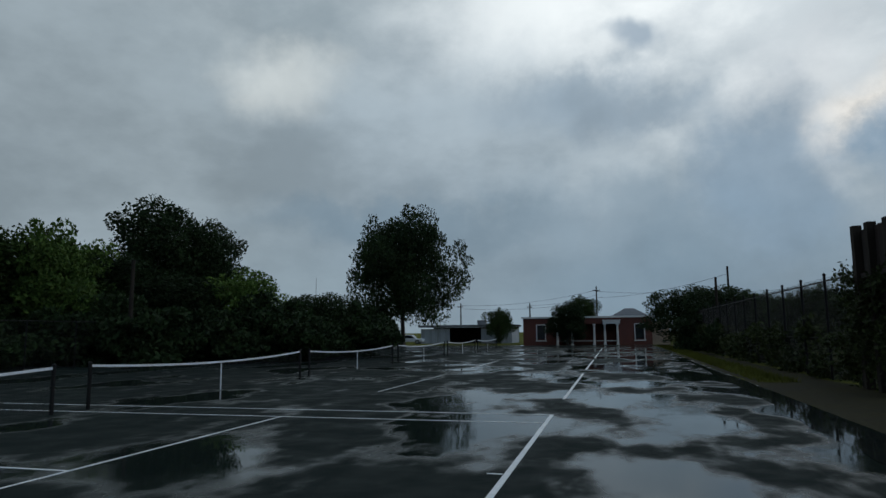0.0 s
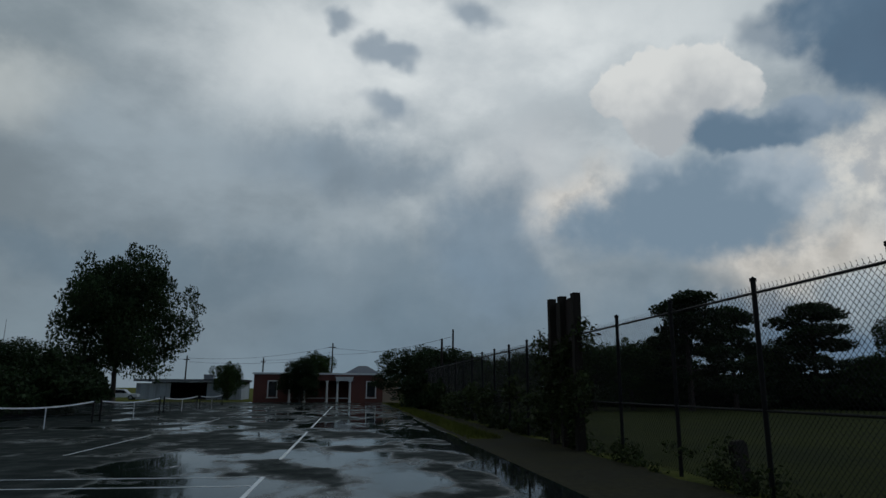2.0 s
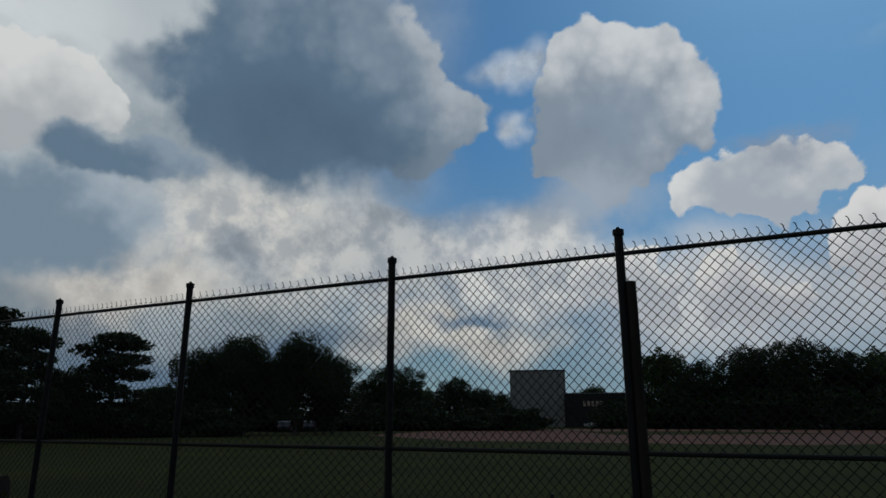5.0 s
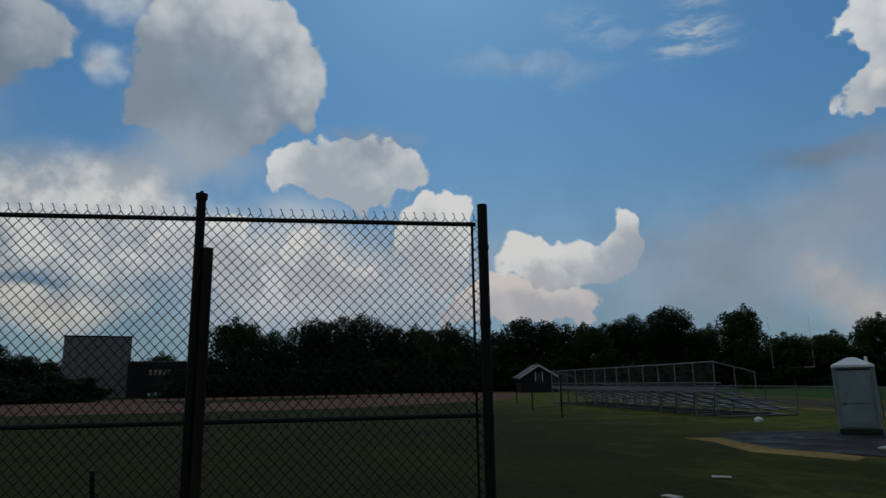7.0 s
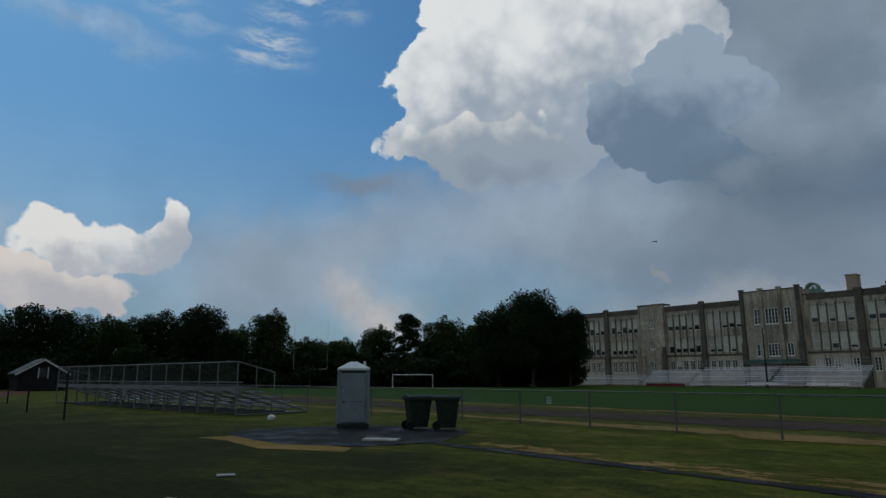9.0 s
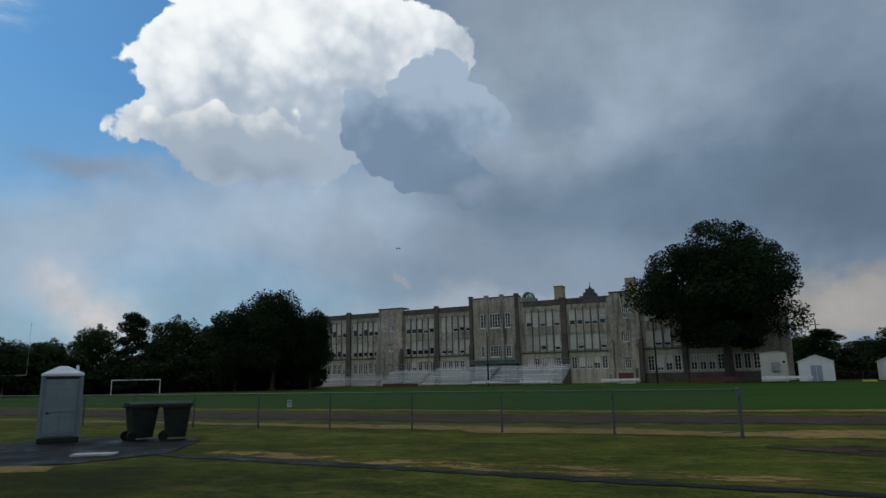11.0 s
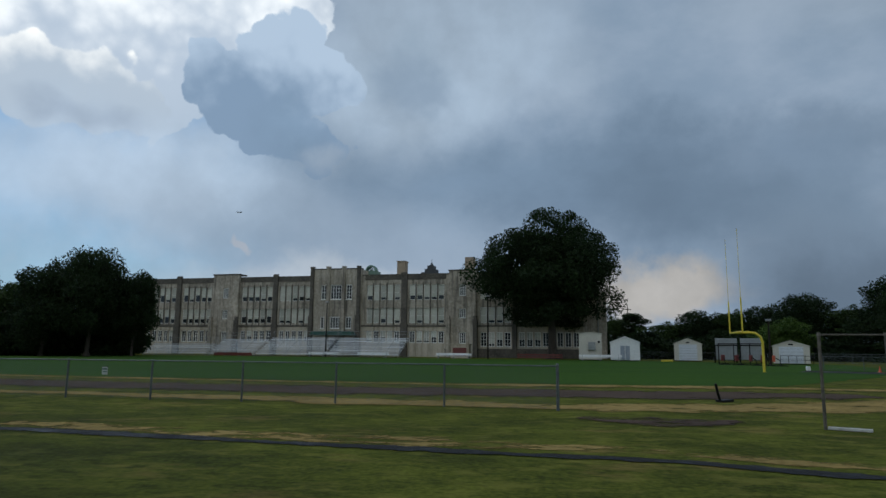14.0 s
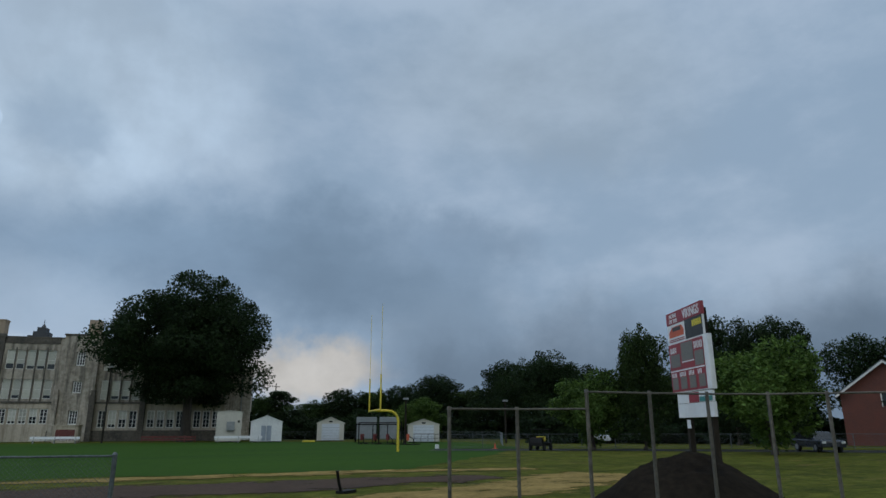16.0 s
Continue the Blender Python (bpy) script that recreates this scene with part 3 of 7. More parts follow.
def ribbon(name, pts, widths, z, mat, label, category, wobble=0.15, seed=1, step=0.6, kind="structure", soft=False, thin=0.0):
    """A strip along pts with ragged edges, worn away towards the rim where soft; thin: how worn the middle is."""
    r = random.Random(seed)
    dense = []
    for (a, wa), (b, wb) in zip(zip(pts, widths), zip(pts[1:], widths[1:])):
        a, b = Vector(a), Vector(b)
        k = max(1, int((b - a).length / step))
        dense += [(a.lerp(b, i / k), wa + (wb - wa) * i / k) for i in range(k)]
    dense.append((Vector(pts[-1]), widths[-1]))
    rows = []
    for i, (p, w) in enumerate(dense):
        q = dense[min(i + 1, len(dense) - 1)][0] - dense[max(i - 1, 0)][0]
        n = Vector((-q.y, q.x)).normalized()
        o1 = noise.noise((i * 0.31 * step, seed * 3.1, 0)) * wobble * 1.5 + r.uniform(-1, 1) * wobble * 0.4
        o2 = noise.noise((i * 0.31 * step, seed * 7.7, 5)) * wobble * 1.5 + r.uniform(-1, 1) * wobble * 0.4
        a, b = w / 2 + o1, w / 2 + o2
        if soft:
            rows.append([p - n * b * 1.4, p - n * b * 0.55, p + n * a * 0.55, p + n * a * 1.4])
        else:
            rows.append([p - n * b, p + n * a])
    c = len(rows[0])
    me = bpy.data.meshes.new(name)
    me.from_pydata([(q.x, q.y, z) for row in rows for q in row], [], [(i * c + j, i * c + c + j, i * c + c + j + 1, i * c + j + 1) for i in range(len(rows) - 1) for j in range(c - 1)])
    me.materials.append(mat)
    if soft:
        bare = me.attributes.new("bare", "FLOAT", "POINT")
        last = len(rows) - 1
        bare.data.foreach_set("value", [1.0 if j in (0, c - 1) or i in (0, last) else thin for i in range(len(rows)) for j in range(c)])
    return tagged(new(name, me), label, category, "", kind)


def feather(mt, scale):
    """Let the ground show through in tufts where the surface wears out towards its rim."""
    nt = mt.node_tree
    N, L = nt.nodes.new, nt.links.new
    bs = nt.nodes["Principled BSDF"]
    at = N("ShaderNodeAttribute")
    at.attribute_name = "bare"
    n = N("ShaderNodeTexNoise")
    n.inputs["Scale"].default_value, n.inputs["Detail"].default_value, n.inputs["Roughness"].default_value = scale, 8, 0.68
    mp = N("ShaderNodeMapping")
    mp.inputs["Scale"].default_value = (0.55, 1.0, 1.0)
    L(N("ShaderNodeTexCoord").outputs["Object"], mp.inputs[0]), L(mp.outputs[0], n.inputs["Vector"])
    k = N("ShaderNodeMath")
    k.operation = "MULTIPLY_ADD"
    L(at.outputs["Fac"], k.inputs[0])
    k.inputs[1].default_value, k.inputs[2].default_value = -0.52, -0.22
    d = N("ShaderNodeMath")
    L(n.outputs["Fac"], d.inputs[0]), L(k.outputs[0], d.inputs[1])
    r = N("ShaderNodeMapRange")
    L(d.outputs[0], r.inputs[0])
    r.inputs[1].default_value, r.inputs[2].default_value = -0.05, 0.05
    L(r.outputs[0], bs.inputs["Alpha"])


feather(STRAW, 1.3), feather(CINDER, 0.9), feather(MULCH, 1.6), feather(WET_PATH, 2.6)


COURT_EDGE = 3.7
cm = Mesh()
cm.box(-46, COURT_EDGE, -5.5, 84.5, -0.2, 0.03)
solid("court_floor", cm, WET_COURT, "dark green tennis court slab shining with rain water", "tennis court", "structure")
ribbon("soil_strip", [(5.0, -5), (5.1, 20), (5.0, 45), (5.0, 84)], [2.7, 2.8, 2.6, 2.5], 0.012, MULCH, "dark wet soil strip between court and tall fence", "soil", 0.25, 3)
ribbon("grass_verge", [(4.55, 24), (4.7, 45), (4.6, 82)], [0.5, 1.3, 1.6], 0.024, TURF, "yellow-green weedy verge beside the court", "verge", 0.2, 5)
ribbon("puddle", [(3.35, 5.5), (3.1, 9), (3.2, 13), (3.35, 18), (3.3, 26), (3.45, 40)], [0.3, 0.85, 0.9, 0.65, 0.5, 0.15], 0.034, WATER, "still puddle of rain water along the court edge", "puddle", 0.10, 9, 0.35)

LZ0, LZ1 = 0.03, 0.0345


def court_line(x0, x1, y0, y1):
    mm = Mesh().box(x0, x1, y0, y1, LZ0, LZ1)
    return solid("court_line", mm, PAINT_LINE, "white painted tennis court line", "line", "structure", "court lines")


BX, NETX, SVX = -1.86, -12.7, -7.40
COURTS = [(2.6, 14.2), (17.45, 27.9), (30.6, 41.0), (44.0, 54.5), (57.5, 68.0)]
for i, (y0, y1) in enumerate(COURTS):
    court_line(BX - 0.04, BX + 0.04, y0, y1)
    if i == 0:
        court_line(2 * NETX - BX, BX - 0.052, 12.90, 12.95), court_line(2 * NETX - BX, BX - 0.052, y1 - 0.05, y1)
        court_line(SVX - 0.025, SVX + 0.025, 4.0, 12.897), court_line(NETX, SVX - 0.027, 7.33, 7.38), court_line(BX - 0.25, BX - 0.052, 8.28, 8.33)
    else:
        court_line(SVX - 0.025, SVX + 0.025, y0 + 1.37, y1 - 1.37)


# ---- nets ----
NETTING = material("black_netting", (0.008, 0.008, 0.008), (0.016, 0.016, 0.016), rough=0.9, grain=12, coarse=1, bump=0)


def tennis_net(y0, y1):
    th = thing("tennis_net", "black tennis net with a sagging white top band", "tennis net", (NETX, y0, 0.03), 0, "court nets")
    ln = y1 - y0
    for yy in (0.0, ln):
        part("post", Mesh().tube((0, yy, 0), (0, yy, 1.09), 0.045, k=10), BLACK_STEEL, th)
        part("post_cap", Mesh().tube((0, yy, 1.09), (0, yy, 1.12), 0.05, 0.03, 10), BLACK_STEEL, th)

    def top(s):
        return 0.90 + 0.15 * (2 * s - 1) ** 2

    k = 24
    band, strap, web = Mesh(), Mesh(), Mesh()
    for i in range(k):
        a, b = i / k, (i + 1) / k
        ya, yb = 0.05 + (ln - 0.1) * a, 0.05 + (ln - 0.1) * b
        band.poly([(-0.012, ya, top(a) - 0.06), (-0.012, yb, top(b) - 0.06), (-0.012, yb, top(b)), (-0.012, ya, top(a))])
        band.poly([(0.012, yb, top(b) - 0.06), (0.012, ya, top(a) - 0.06), (0.012, ya, top(a)), (0.012, yb, top(b))])
        band.poly([(-0.012, ya, top(a)), (-0.012, yb, top(b)), (0.012, yb, top(b)), (0.012, ya, top(a))])
    strap.box(-0.015, 0.015, ln / 2 - 0.02, ln / 2 + 0.02, 0.0, top(0.5) + 0.004)
    n = int(ln / 0.07)
    for i in range(1, n):
        s = i / n
        web.tube((0, ln * s, 0.04), (0, ln * s, top(s) - 0.05), 0.0028, k=3, caps=False)
    for j in range(13):
        f = j / 13
        for i in range(k):
            a, b = i / k, (i + 1) / k
            web.tube((0, ln * a, 0.04 + (top(a) - 0.1) * f), (0, ln * b, 0.04 + (top(b) - 0.1) * f), 0.0028, k=3, caps=False)
    part("netting", web, NETTING, th)
    part("band", band, WHITE_TAPE, th, "white net band")
    part("centre_strap", strap, WHITE_TAPE, th, "white centre strap")
    return th


for y0, y1 in ((2.0, 12.3), (13.35, 24.2), (25.0, 35.4), (36.4, 47.0), (48.0, 58.0), (59.0, 69.0)):
    tennis_net(y0, y1)

# ---- tall fence with black chain link ----
FX, FH, FSTEP, FY0 = 6.65, 3.66, 3.0, -1.4


def link_mesh(width, z0, z1, pitch, r, barbs=0.0):
    """Woven diamonds in the y-z plane, from y = 0 to width."""
    mm = Mesh()
    h = z1 - z0
    n = int((width + h) / pitch) + 1
    for i in range(n):
        c = i * pitch
        for sgn in (1, -1):
            ya, za, yb, zb = c, 0.0, c - h, h
            if ya > width:
                za, ya = ya - width, width
            if yb < 0:
                zb, yb = zb + yb, 0.0
            if zb - za < 0.02:
                continue
            p, q = (0.002 * sgn, ya, z0 + za), (0.002 * sgn, yb, z0 + zb)
            if sgn < 0:
                p, q = (p[0], width - p[1], p[2]), (q[0], width - q[1], q[2])
            mm.tube(p, q, r, k=4, caps=False)
    if barbs:
        k = int(width / pitch)
        for i in range(k):
            y = (i + 0.5) * pitch
            mm.tube((0, y - pitch * 0.4, z1), (0, y, z1 + barbs * 0.5), r, k=4, caps=False)
            mm.tube((0, y + pitch * 0.4, z1), (0, y, z1 + barbs * 0.5), r, k=4, caps=False)
            mm.tube((0, y, z1 + barbs * 0.5), (0, y + 0.012, z1 + barbs), r, k=4, caps=False)
            mm.tube((0, y + 0.012, z1 + barbs), (0, y + 0.03, z1 + barbs * 1.1), r, k=4, caps=False)
    return mm


def tall_fence():
    th = thing("chain_link_fence", "tall black chain-link fence with round posts and barbed top edge", "fence", (FX, FY0, 0), 0)
    post = Mesh().tube((0, 0, -0.1), (0, 0, 3.60), 0.045, k=10)
    post.tube((0, 0, 3.60), (0, 0, 3.66), 0.058, k=10).tube((0, 0, 3.66), (0, 0, 3.69), 0.035, 0.012, 8)
    post = post.data("post", BLACK_STEEL)
    rail = Mesh().tube((0, 0.05, 0), (0, FSTEP - 0.05, 0), 0.024, k=8).data("rail", BLACK_STEEL)
    fabric = link_mesh(FSTEP, 0.08, 3.42, 0.111, 0.0042, 0.10).data("mesh_panel", BLACK_STEEL)
    ys = [0.06, 2.92, 5.67, 9.08, 12.04, 15.08] + [18.04 + 3.0 * i for i in range(23)]
    for i, y in enumerate(ys):
        if i:
            part("post", post, None, th, loc=(0, y, 0))
        if i < len(ys) - 1:
            k = (ys[i + 1] - y) / FSTEP
            for nm, me, z in (("top_rail", rail, 3.40), ("middle_rail", rail, 1.42)):
                part(nm, me, None, th, loc=(0, y, z)).scale = (1, k, 1)
            part("mesh_panel", fabric, None, th, loc=(0.03, y, 0)).scale = (1, k, 1)
    # stouter end post with tension bar and bands, doubled second post
    end = part("end_post", Mesh().tube((0, 0.03, -0.1), (0, 0.03, 3.62), 0.055, k=12), BLACK_STEEL, th)
    part("tension_bar", Mesh().box(0.015, 0.03, 0.13, 0.155, 0.1, 3.4), BLACK_STEEL, th)
    for z in (0.5, 1.42, 2.35, 3.15):
        part("band", Mesh().tube((0, 0.03, z - 0.02), (0, 0.03, z + 0.02), 0.062, k=12), BLACK_STEEL, end)
    part("stub_post", Mesh().tube((0, 2.83, -0.1), (0, 2.83, 3.10), 0.05, k=10), CREOSOTE, th, "dark rusty stub post")
    return th


tall_fence()

# ---- trees ----
def leaves(centres, radii, count, size, seed, shell=0.45, flat=1.0):
    """Small bent leaf sprays spread over overlapping clumps."""
    r = np.random.RandomState(seed)
    centres, radii = np.array(centres), np.array(radii)
    vol = radii.prod(axis=1) ** (2 / 3)
    pick = r.choice(len(centres), count, p=vol / vol.sum())
    d = r.normal(size=(count, 3))
    d /= np.linalg.norm(d, axis=1)[:, None]
    rad = shell + (1.12 - shell) * r.rand(count) ** 0.7
    p = centres[pick] + d * radii[pick] * rad[:, None]
    a = r.normal(size=(count, 3))
    a[:, 2] *= flat
    a /= np.linalg.norm(a, axis=1)[:, None]
    b = np.cross(a, r.normal(size=(count, 3)))
    b /= np.linalg.norm(b, axis=1)[:, None]
    n = np.cross(a, b)
    s = (size * (0.5 + r.rand(count)))[:, None]
    v = np.stack([p - a * s, p + b * s * 0.55 + n * s * 0.2, p + a * s, p - b * s * 0.55 + n * s * 0.15], axis=1).reshape(-1, 3)
    f = np.arange(count * 4).reshape(-1, 4)
    mm = Mesh()
    mm.v, mm.f = v.tolist(), f.tolist()
    return mm


def tree_model(seed, height, width, base, trunk_r, clumps, count, size, leaf, label, shape=1.0, name="tree", trunk_to=0.5):
    """A broad tree standing at the origin: tapered trunk, forking limbs, crown of clumps."""
    r = random.Random(seed)
    th = thing(name, label, "tree")
    cs, rs = [], []
    cz, hz, hw = (height + base) / 2, (height - base) / 2, width / 2
    for i in range(clumps):
        # spread evenly over a dome, widest below its middle
        z = max(-0.98, min(0.98, 1 - 2 * (i + 0.5) / clumps + r.uniform(-0.08, 0.08)))
        a = i * 2.39996 + r.uniform(-0.35, 0.35)
        q = r.uniform(0.55, 1.05) if i % 4 else r.uniform(0.2, 0.5)
        k = math.sqrt(1 - z * z) * (1 - 0.22 * shape * max(0, z)) * (1.06 if z < 0 else 1.0)
        x, y = math.cos(a) * k * q, math.sin(a) * k * q
        rr = r.uniform(0.13, 0.33)
        cs.append((x * hw * 0.80, y * hw * 0.80, cz + z * q * hz * 0.84))
        rs.append((rr * hw * 1.0, rr * hw * 1.0, rr * hz * 0.75 + rr * hw * 0.12))
        # small sprays that break the outline
        for _ in range(2):
            t = Vector((r.gauss(0, 1), r.gauss(0, 1), r.gauss(0, 1))).normalized()
            c0 = Vector(cs[-1 - _])
            cs.append(tuple(c0 + Vector((t.x * rr * hw, t.y * rr * hw, t.z * rr * hz))))
            rs.append((rr * hw * 0.42, rr * hw * 0.42, rr * hz * 0.36))
    cs.append((0, 0, cz)), rs.append((hw * 0.55, hw * 0.55, hz * 0.62))
    wood = Mesh()
    top = base + (height - base) * trunk_to
    bend = [(0, 0, -0.15), (r.uniform(-.1, .1), r.uniform(-.1, .1), base * 0.6), (r.uniform(-.3, .3), r.uniform(-.3, .3), base + (top - base) * 0.4), (r.uniform(-.5, .5), r.uniform(-.5, .5), top)]
    wood.path(bend, trunk_r, trunk_r * 0.45, 10)
    wood.tube((0, 0, -0.15), (0, 0, trunk_r * 1.2), trunk_r * 1.5, trunk_r, 10)
    order = sorted(range(len(cs)), key=lambda i: -rs[i][0])[: min(14, clumps)]
    for i in order:
        s = Vector(bend[2]).lerp(Vector(bend[3]), r.uniform(0.0, 0.9)) if r.random() < 0.6 else Vector(bend[1]).lerp(Vector(bend[2]), r.uniform(0.5, 1.0))
        e = Vector(cs[i])
        mid = s.lerp(e, 0.5) + Vector((0, 0, (e - s).length * 0.08))
        wood.path([s, mid, e], trunk_r * 0.36, trunk_r * 0.06, 6)
    part("trunk", wood, BARK, th)
    part("crown", leaves(cs, rs, count, size, seed + 50), leaf, th)
    return th


def pine_model(seed, height, width, leaf, label):
    r = random.Random(seed)
    th = thing("pine_tree", label, "tree")
    wood = Mesh().path([(0, 0, -0.1), (0.1, 0, height * 0.5), (0, 0.1, height * 0.95)], 0.32, 0.08, 10)
    cs, rs = [], []
    for i in range(13):
        f = 0.25 + 0.72 * i / 12
        a = i * 2.4 + r.uniform(-.4, .4)
        reach = width / 2 * (1.08 - f * 0.62) * r.uniform(0.45, 0.9)
        c = Vector((math.cos(a) * reach, math.sin(a) * reach, height * f + r.uniform(-.3, .3)))
        wood.tube((0, 0, c.z - 0.5), c, 0.09, 0.03, 6)
        cs.append(tuple(c)), rs.append((width * r.uniform(0.17, 0.26), width * r.uniform(0.17, 0.26), height * r.uniform(0.045, 0.075)))
    cs.append((0, 0, height * 0.95)), rs.append((width * 0.22, width * 0.22, height * 0.06))
    part("trunk", wood, BARK, th)
    part("crown", leaves(cs, rs, 11000, 0.20, seed + 5, 0.3), leaf, th)
    return th


FAR_BELOW = pose(0, 0, 0)
BIG = "tall spreading dark green broadleaf tree in full summer leaf"
M_A = tree_model(12, 16, 18, 1.0, 0.42, 64, 46000, 0.165, LEAF_DARK, BIG)
M_B = tree_model(23, 15, 12, 0.6, 0.30, 38, 26000, 0.155, LEAF_DARK, "dark green broadleaf tree with a ragged crown")
M_C = tree_model(37, 14, 10, 0.8, 0.28, 32, 19000, 0.15, LEAF_MID, "mid green broadleaf tree with an open crown")
M_D = tree_model(41, 9, 8, 0.4, 0.2, 32, 15000, 0.14, LEAF_LIGHT, "bright green young tree with a dense crown")
M_E = tree_model(59, 4.2, 9, -0.9, 0.12, 30, 11000, 0.18, LEAF_DARK, "dark green overgrown shrub thicket", name="shrub", trunk_to=0.3)
M_P = pine_model(71, 14, 9, LEAF_DARK, "dark pine with layered flat branches")
MODEL_H = {M_A: 16, M_B: 15, M_C: 14, M_D: 9, M_E: 4.2, M_P: 14}
MODEL_W = {M_A: 18, M_B: 12, M_C: 10, M_D: 8, M_E: 9, M_P: 9}
USED = set()


def plant(model, bearing, top, d, width=None, turn=None, group="", label="", spot=None):
    """A copy of a tree model, with its top at that elevation in degrees seen from the camera's stand, d metres away."""
    h = EYE + d * math.tan(radians(top)) if spot is None else top
    k = h / MODEL_H[model] / 0.95
    kw = k if width is None else width * 1.12 / MODEL_W[model]
    p = polar(bearing, d) if spot is None else Vector(spot)
    turn = RND.uniform(0, 360) if turn is None else turn
    m = pose(p.x, p.y, 0, 0, 0, turn) @ Matrix.Diagonal((kw, kw, k, 1))
    if model not in USED:
        USED.add(model)
        ob = model
        ob.matrix_basis = m
    else:
        base_scale = model.scale.copy()
        ob = copy_thing(model, m @ Matrix.Diagonal((1 / base_scale[0], 1 / base_scale[1], 1 / base_scale[2], 1)))
    return tagged(ob, label, "", group)


# beyond the courts
plant(M_A, 0, 18.6, 0, 13.8, 40, spot=(-26.9, 80.5, 0), label="tall rounded dark green shade tree behind the courts")
for b, e, d, w, mdl in ((-50, 9.0, 50, 9, M_C), (-46, 8.4, 52, 8, M_C), (-42.5, 6.8, 54, 9, M_B), (-38.9, 10.9, 58, 10, M_B), (-35.0, 9.7, 60, 9, M_B), (-56, 9.0, 52, 12, M_B), (-37, 5, 52, 9, M_B)):
    plant(mdl, b, e, d, w, group="trees beside the courts")
for b, e, d, w in ((-45.6, 8.3, 49, 6.5), (-31.6, 5.4, 52, 6.5)):
    plant(M_D, b, e, d, w, group="trees beside the courts")
for b in range(-60, -22, 4):
    plant(M_E, b, 2.2 + 0.9 * math.sin(b * 1.7), 47 + 4 * math.sin(b), 8, group="shrubs beside the courts")
plant(M_B, -25.5, 3.6, 72, 9, group="trees beside the courts"), plant(M_E, -21.5, 2.2, 76, 9, group="shrubs beside the courts")
plant(M_B, -4.3, 2.6, 82.5, 5.5, label="dark bushy tree in front of the brick building"), plant(M_C, -3.0, 3.4, 100, 6), plant(M_C, -10.0, 2.3, 100, 5)
plant(M_B, 5.2, 3.7, 72, 8.5), plant(M_B, 7.6, 3.6, 66, 7.0), plant(M_E, 8.6, 1.6, 52, 4.5, group="shrubs beside the courts")
plant(M_E, 6.6, 1.9, 62, 6, group="shrubs beside the courts")
for b, e, d, w in ((10.2, 3.4, 92, 8), (12.6, 3.0, 88, 8), (14.8, 3.7, 84, 7), (17.0, 3.2, 80, 8), (19.0, 3.9, 74, 7)):
    plant(M_C, b, e, d, w, group="trees beyond the tall fence")

# beyond the ball field
for b, e, d, w, mdl in ((20.5, 4.4, 60, 7, M_C), (23.5, 4.6, 62, 7, M_C), (28.0, 7.0, 62, 7.5, M_P), (31.3, 6.0, 70, 6, M_P), (26, 5.2, 72, 8, M_C), (33.8, 4.2, 80, 8, M_C),
                        (37.0, 6.0, 78, 9.0, M_P), (40.5, 3.0, 85, 9, M_C), (46.5, 7.2, 82, 10.5, M_A), (51.0, 7.3, 82, 10.0, M_A), (43.6, 5.6, 84, 9, M_B), (54.0, 5.4, 84, 8, M_B),
                        (59.5, 4.6, 110, 10.5, M_B), (57.5, 3.4, 112, 9, M_B), (64.3, 3.5, 130, 9, M_B), (66.5, 2.6, 140, 10, M_B), (61.8, 2.8, 140, 9, M_C), (76.2, 3.0, 150, 7, M_C), (68.3, 2.4, 150, 9, M_C)):
    plant(mdl, b, e, d, w, group="trees beyond the ball field")
for b in range(20, 46, 4):
    plant(M_E, b, 1.7 + 0.6 * math.sin(b * 2.1), 76, 10, group="shrubs beyond the ball field")
for b in range(41, 70, 4):
    plant(M_E, b, 1.0 + 0.3 * math.sin(b * 2.1), 104, 13, group="shrubs beyond the ball field")
for b, e, w in ((81.8, 6.0, 13), (85.4, 4.6, 11), (88.3, 5.6, 13), (91.4, 6.1, 12), (94.4, 5.0, 12), (96.9, 5.4, 10), (99.6, 5.4, 12), (103.0, 4.3, 13), (106.4, 5.5, 13), (109.2, 5.0, 11), (111.5, 5.2, 10), (113.6, 5.0, 9),
                (115.8, 5.4, 11), (118.2, 6.0, 12), (120.9, 4.6, 11), (123.6, 6.1, 10), (126.8, 3.6, 12), (129.4, 3.6, 12), (132.5, 4.8, 10), (135.2, 4.9, 6), (138.4, 5.6, 12), (141.4, 5.2, 12)):
    plant(M_P if b == 135.2 else (M_B if int(b) % 3 else M_C), b, e, 128 + 8 * math.sin(b), w, group="trees beyond the lawns")
for i, b in enumerate(np.arange(79, 149, 3.4)):
    plant(M_E, float(b), 2.3 + 0.5 * math.sin(b * 3.0), 122, 15, group="shrubs beyond the lawns")
plant(M_A, 145.9, 7.8, 112, 15.5, 10, label="large dark shade tree beside the school"), plant(M_B, 142.9, 6.0, 114, 12), plant(M_B, 149.0, 5.9, 113, 8)

# east end
for b, e, d, w, mdl in ((188.8, 2.9, 150, 10, M_C), (190.3, 2.6, 150, 8, M_P), (193.2, 2.4, 140, 12, M_C), (195.6, 3.2, 140, 12, M_B), (198.0, 3.4, 140, 11, M_C), (200.5, 3.6, 140, 12, M_B), (203.0, 4.4, 130, 13, M_B),
                        (206.0, 3.6, 130, 12, M_C), (208.6, 5.4, 120, 12, M_B), (211.5, 6.2, 110, 13, M_A), (214.6, 5.2, 112, 11, M_B), (217.5, 4.4, 100, 12, M_B), (221.5, 4.6, 92, 13, M_B), (225.6, 8.3, 80, 9, M_B), (229.2, 8.0, 84, 9, M_B), (235, 6.4, 98, 12, M_B), (239, 7.5, 84, 12, M_B)):
    plant(mdl, b, e, d, w, group="trees at the east end")
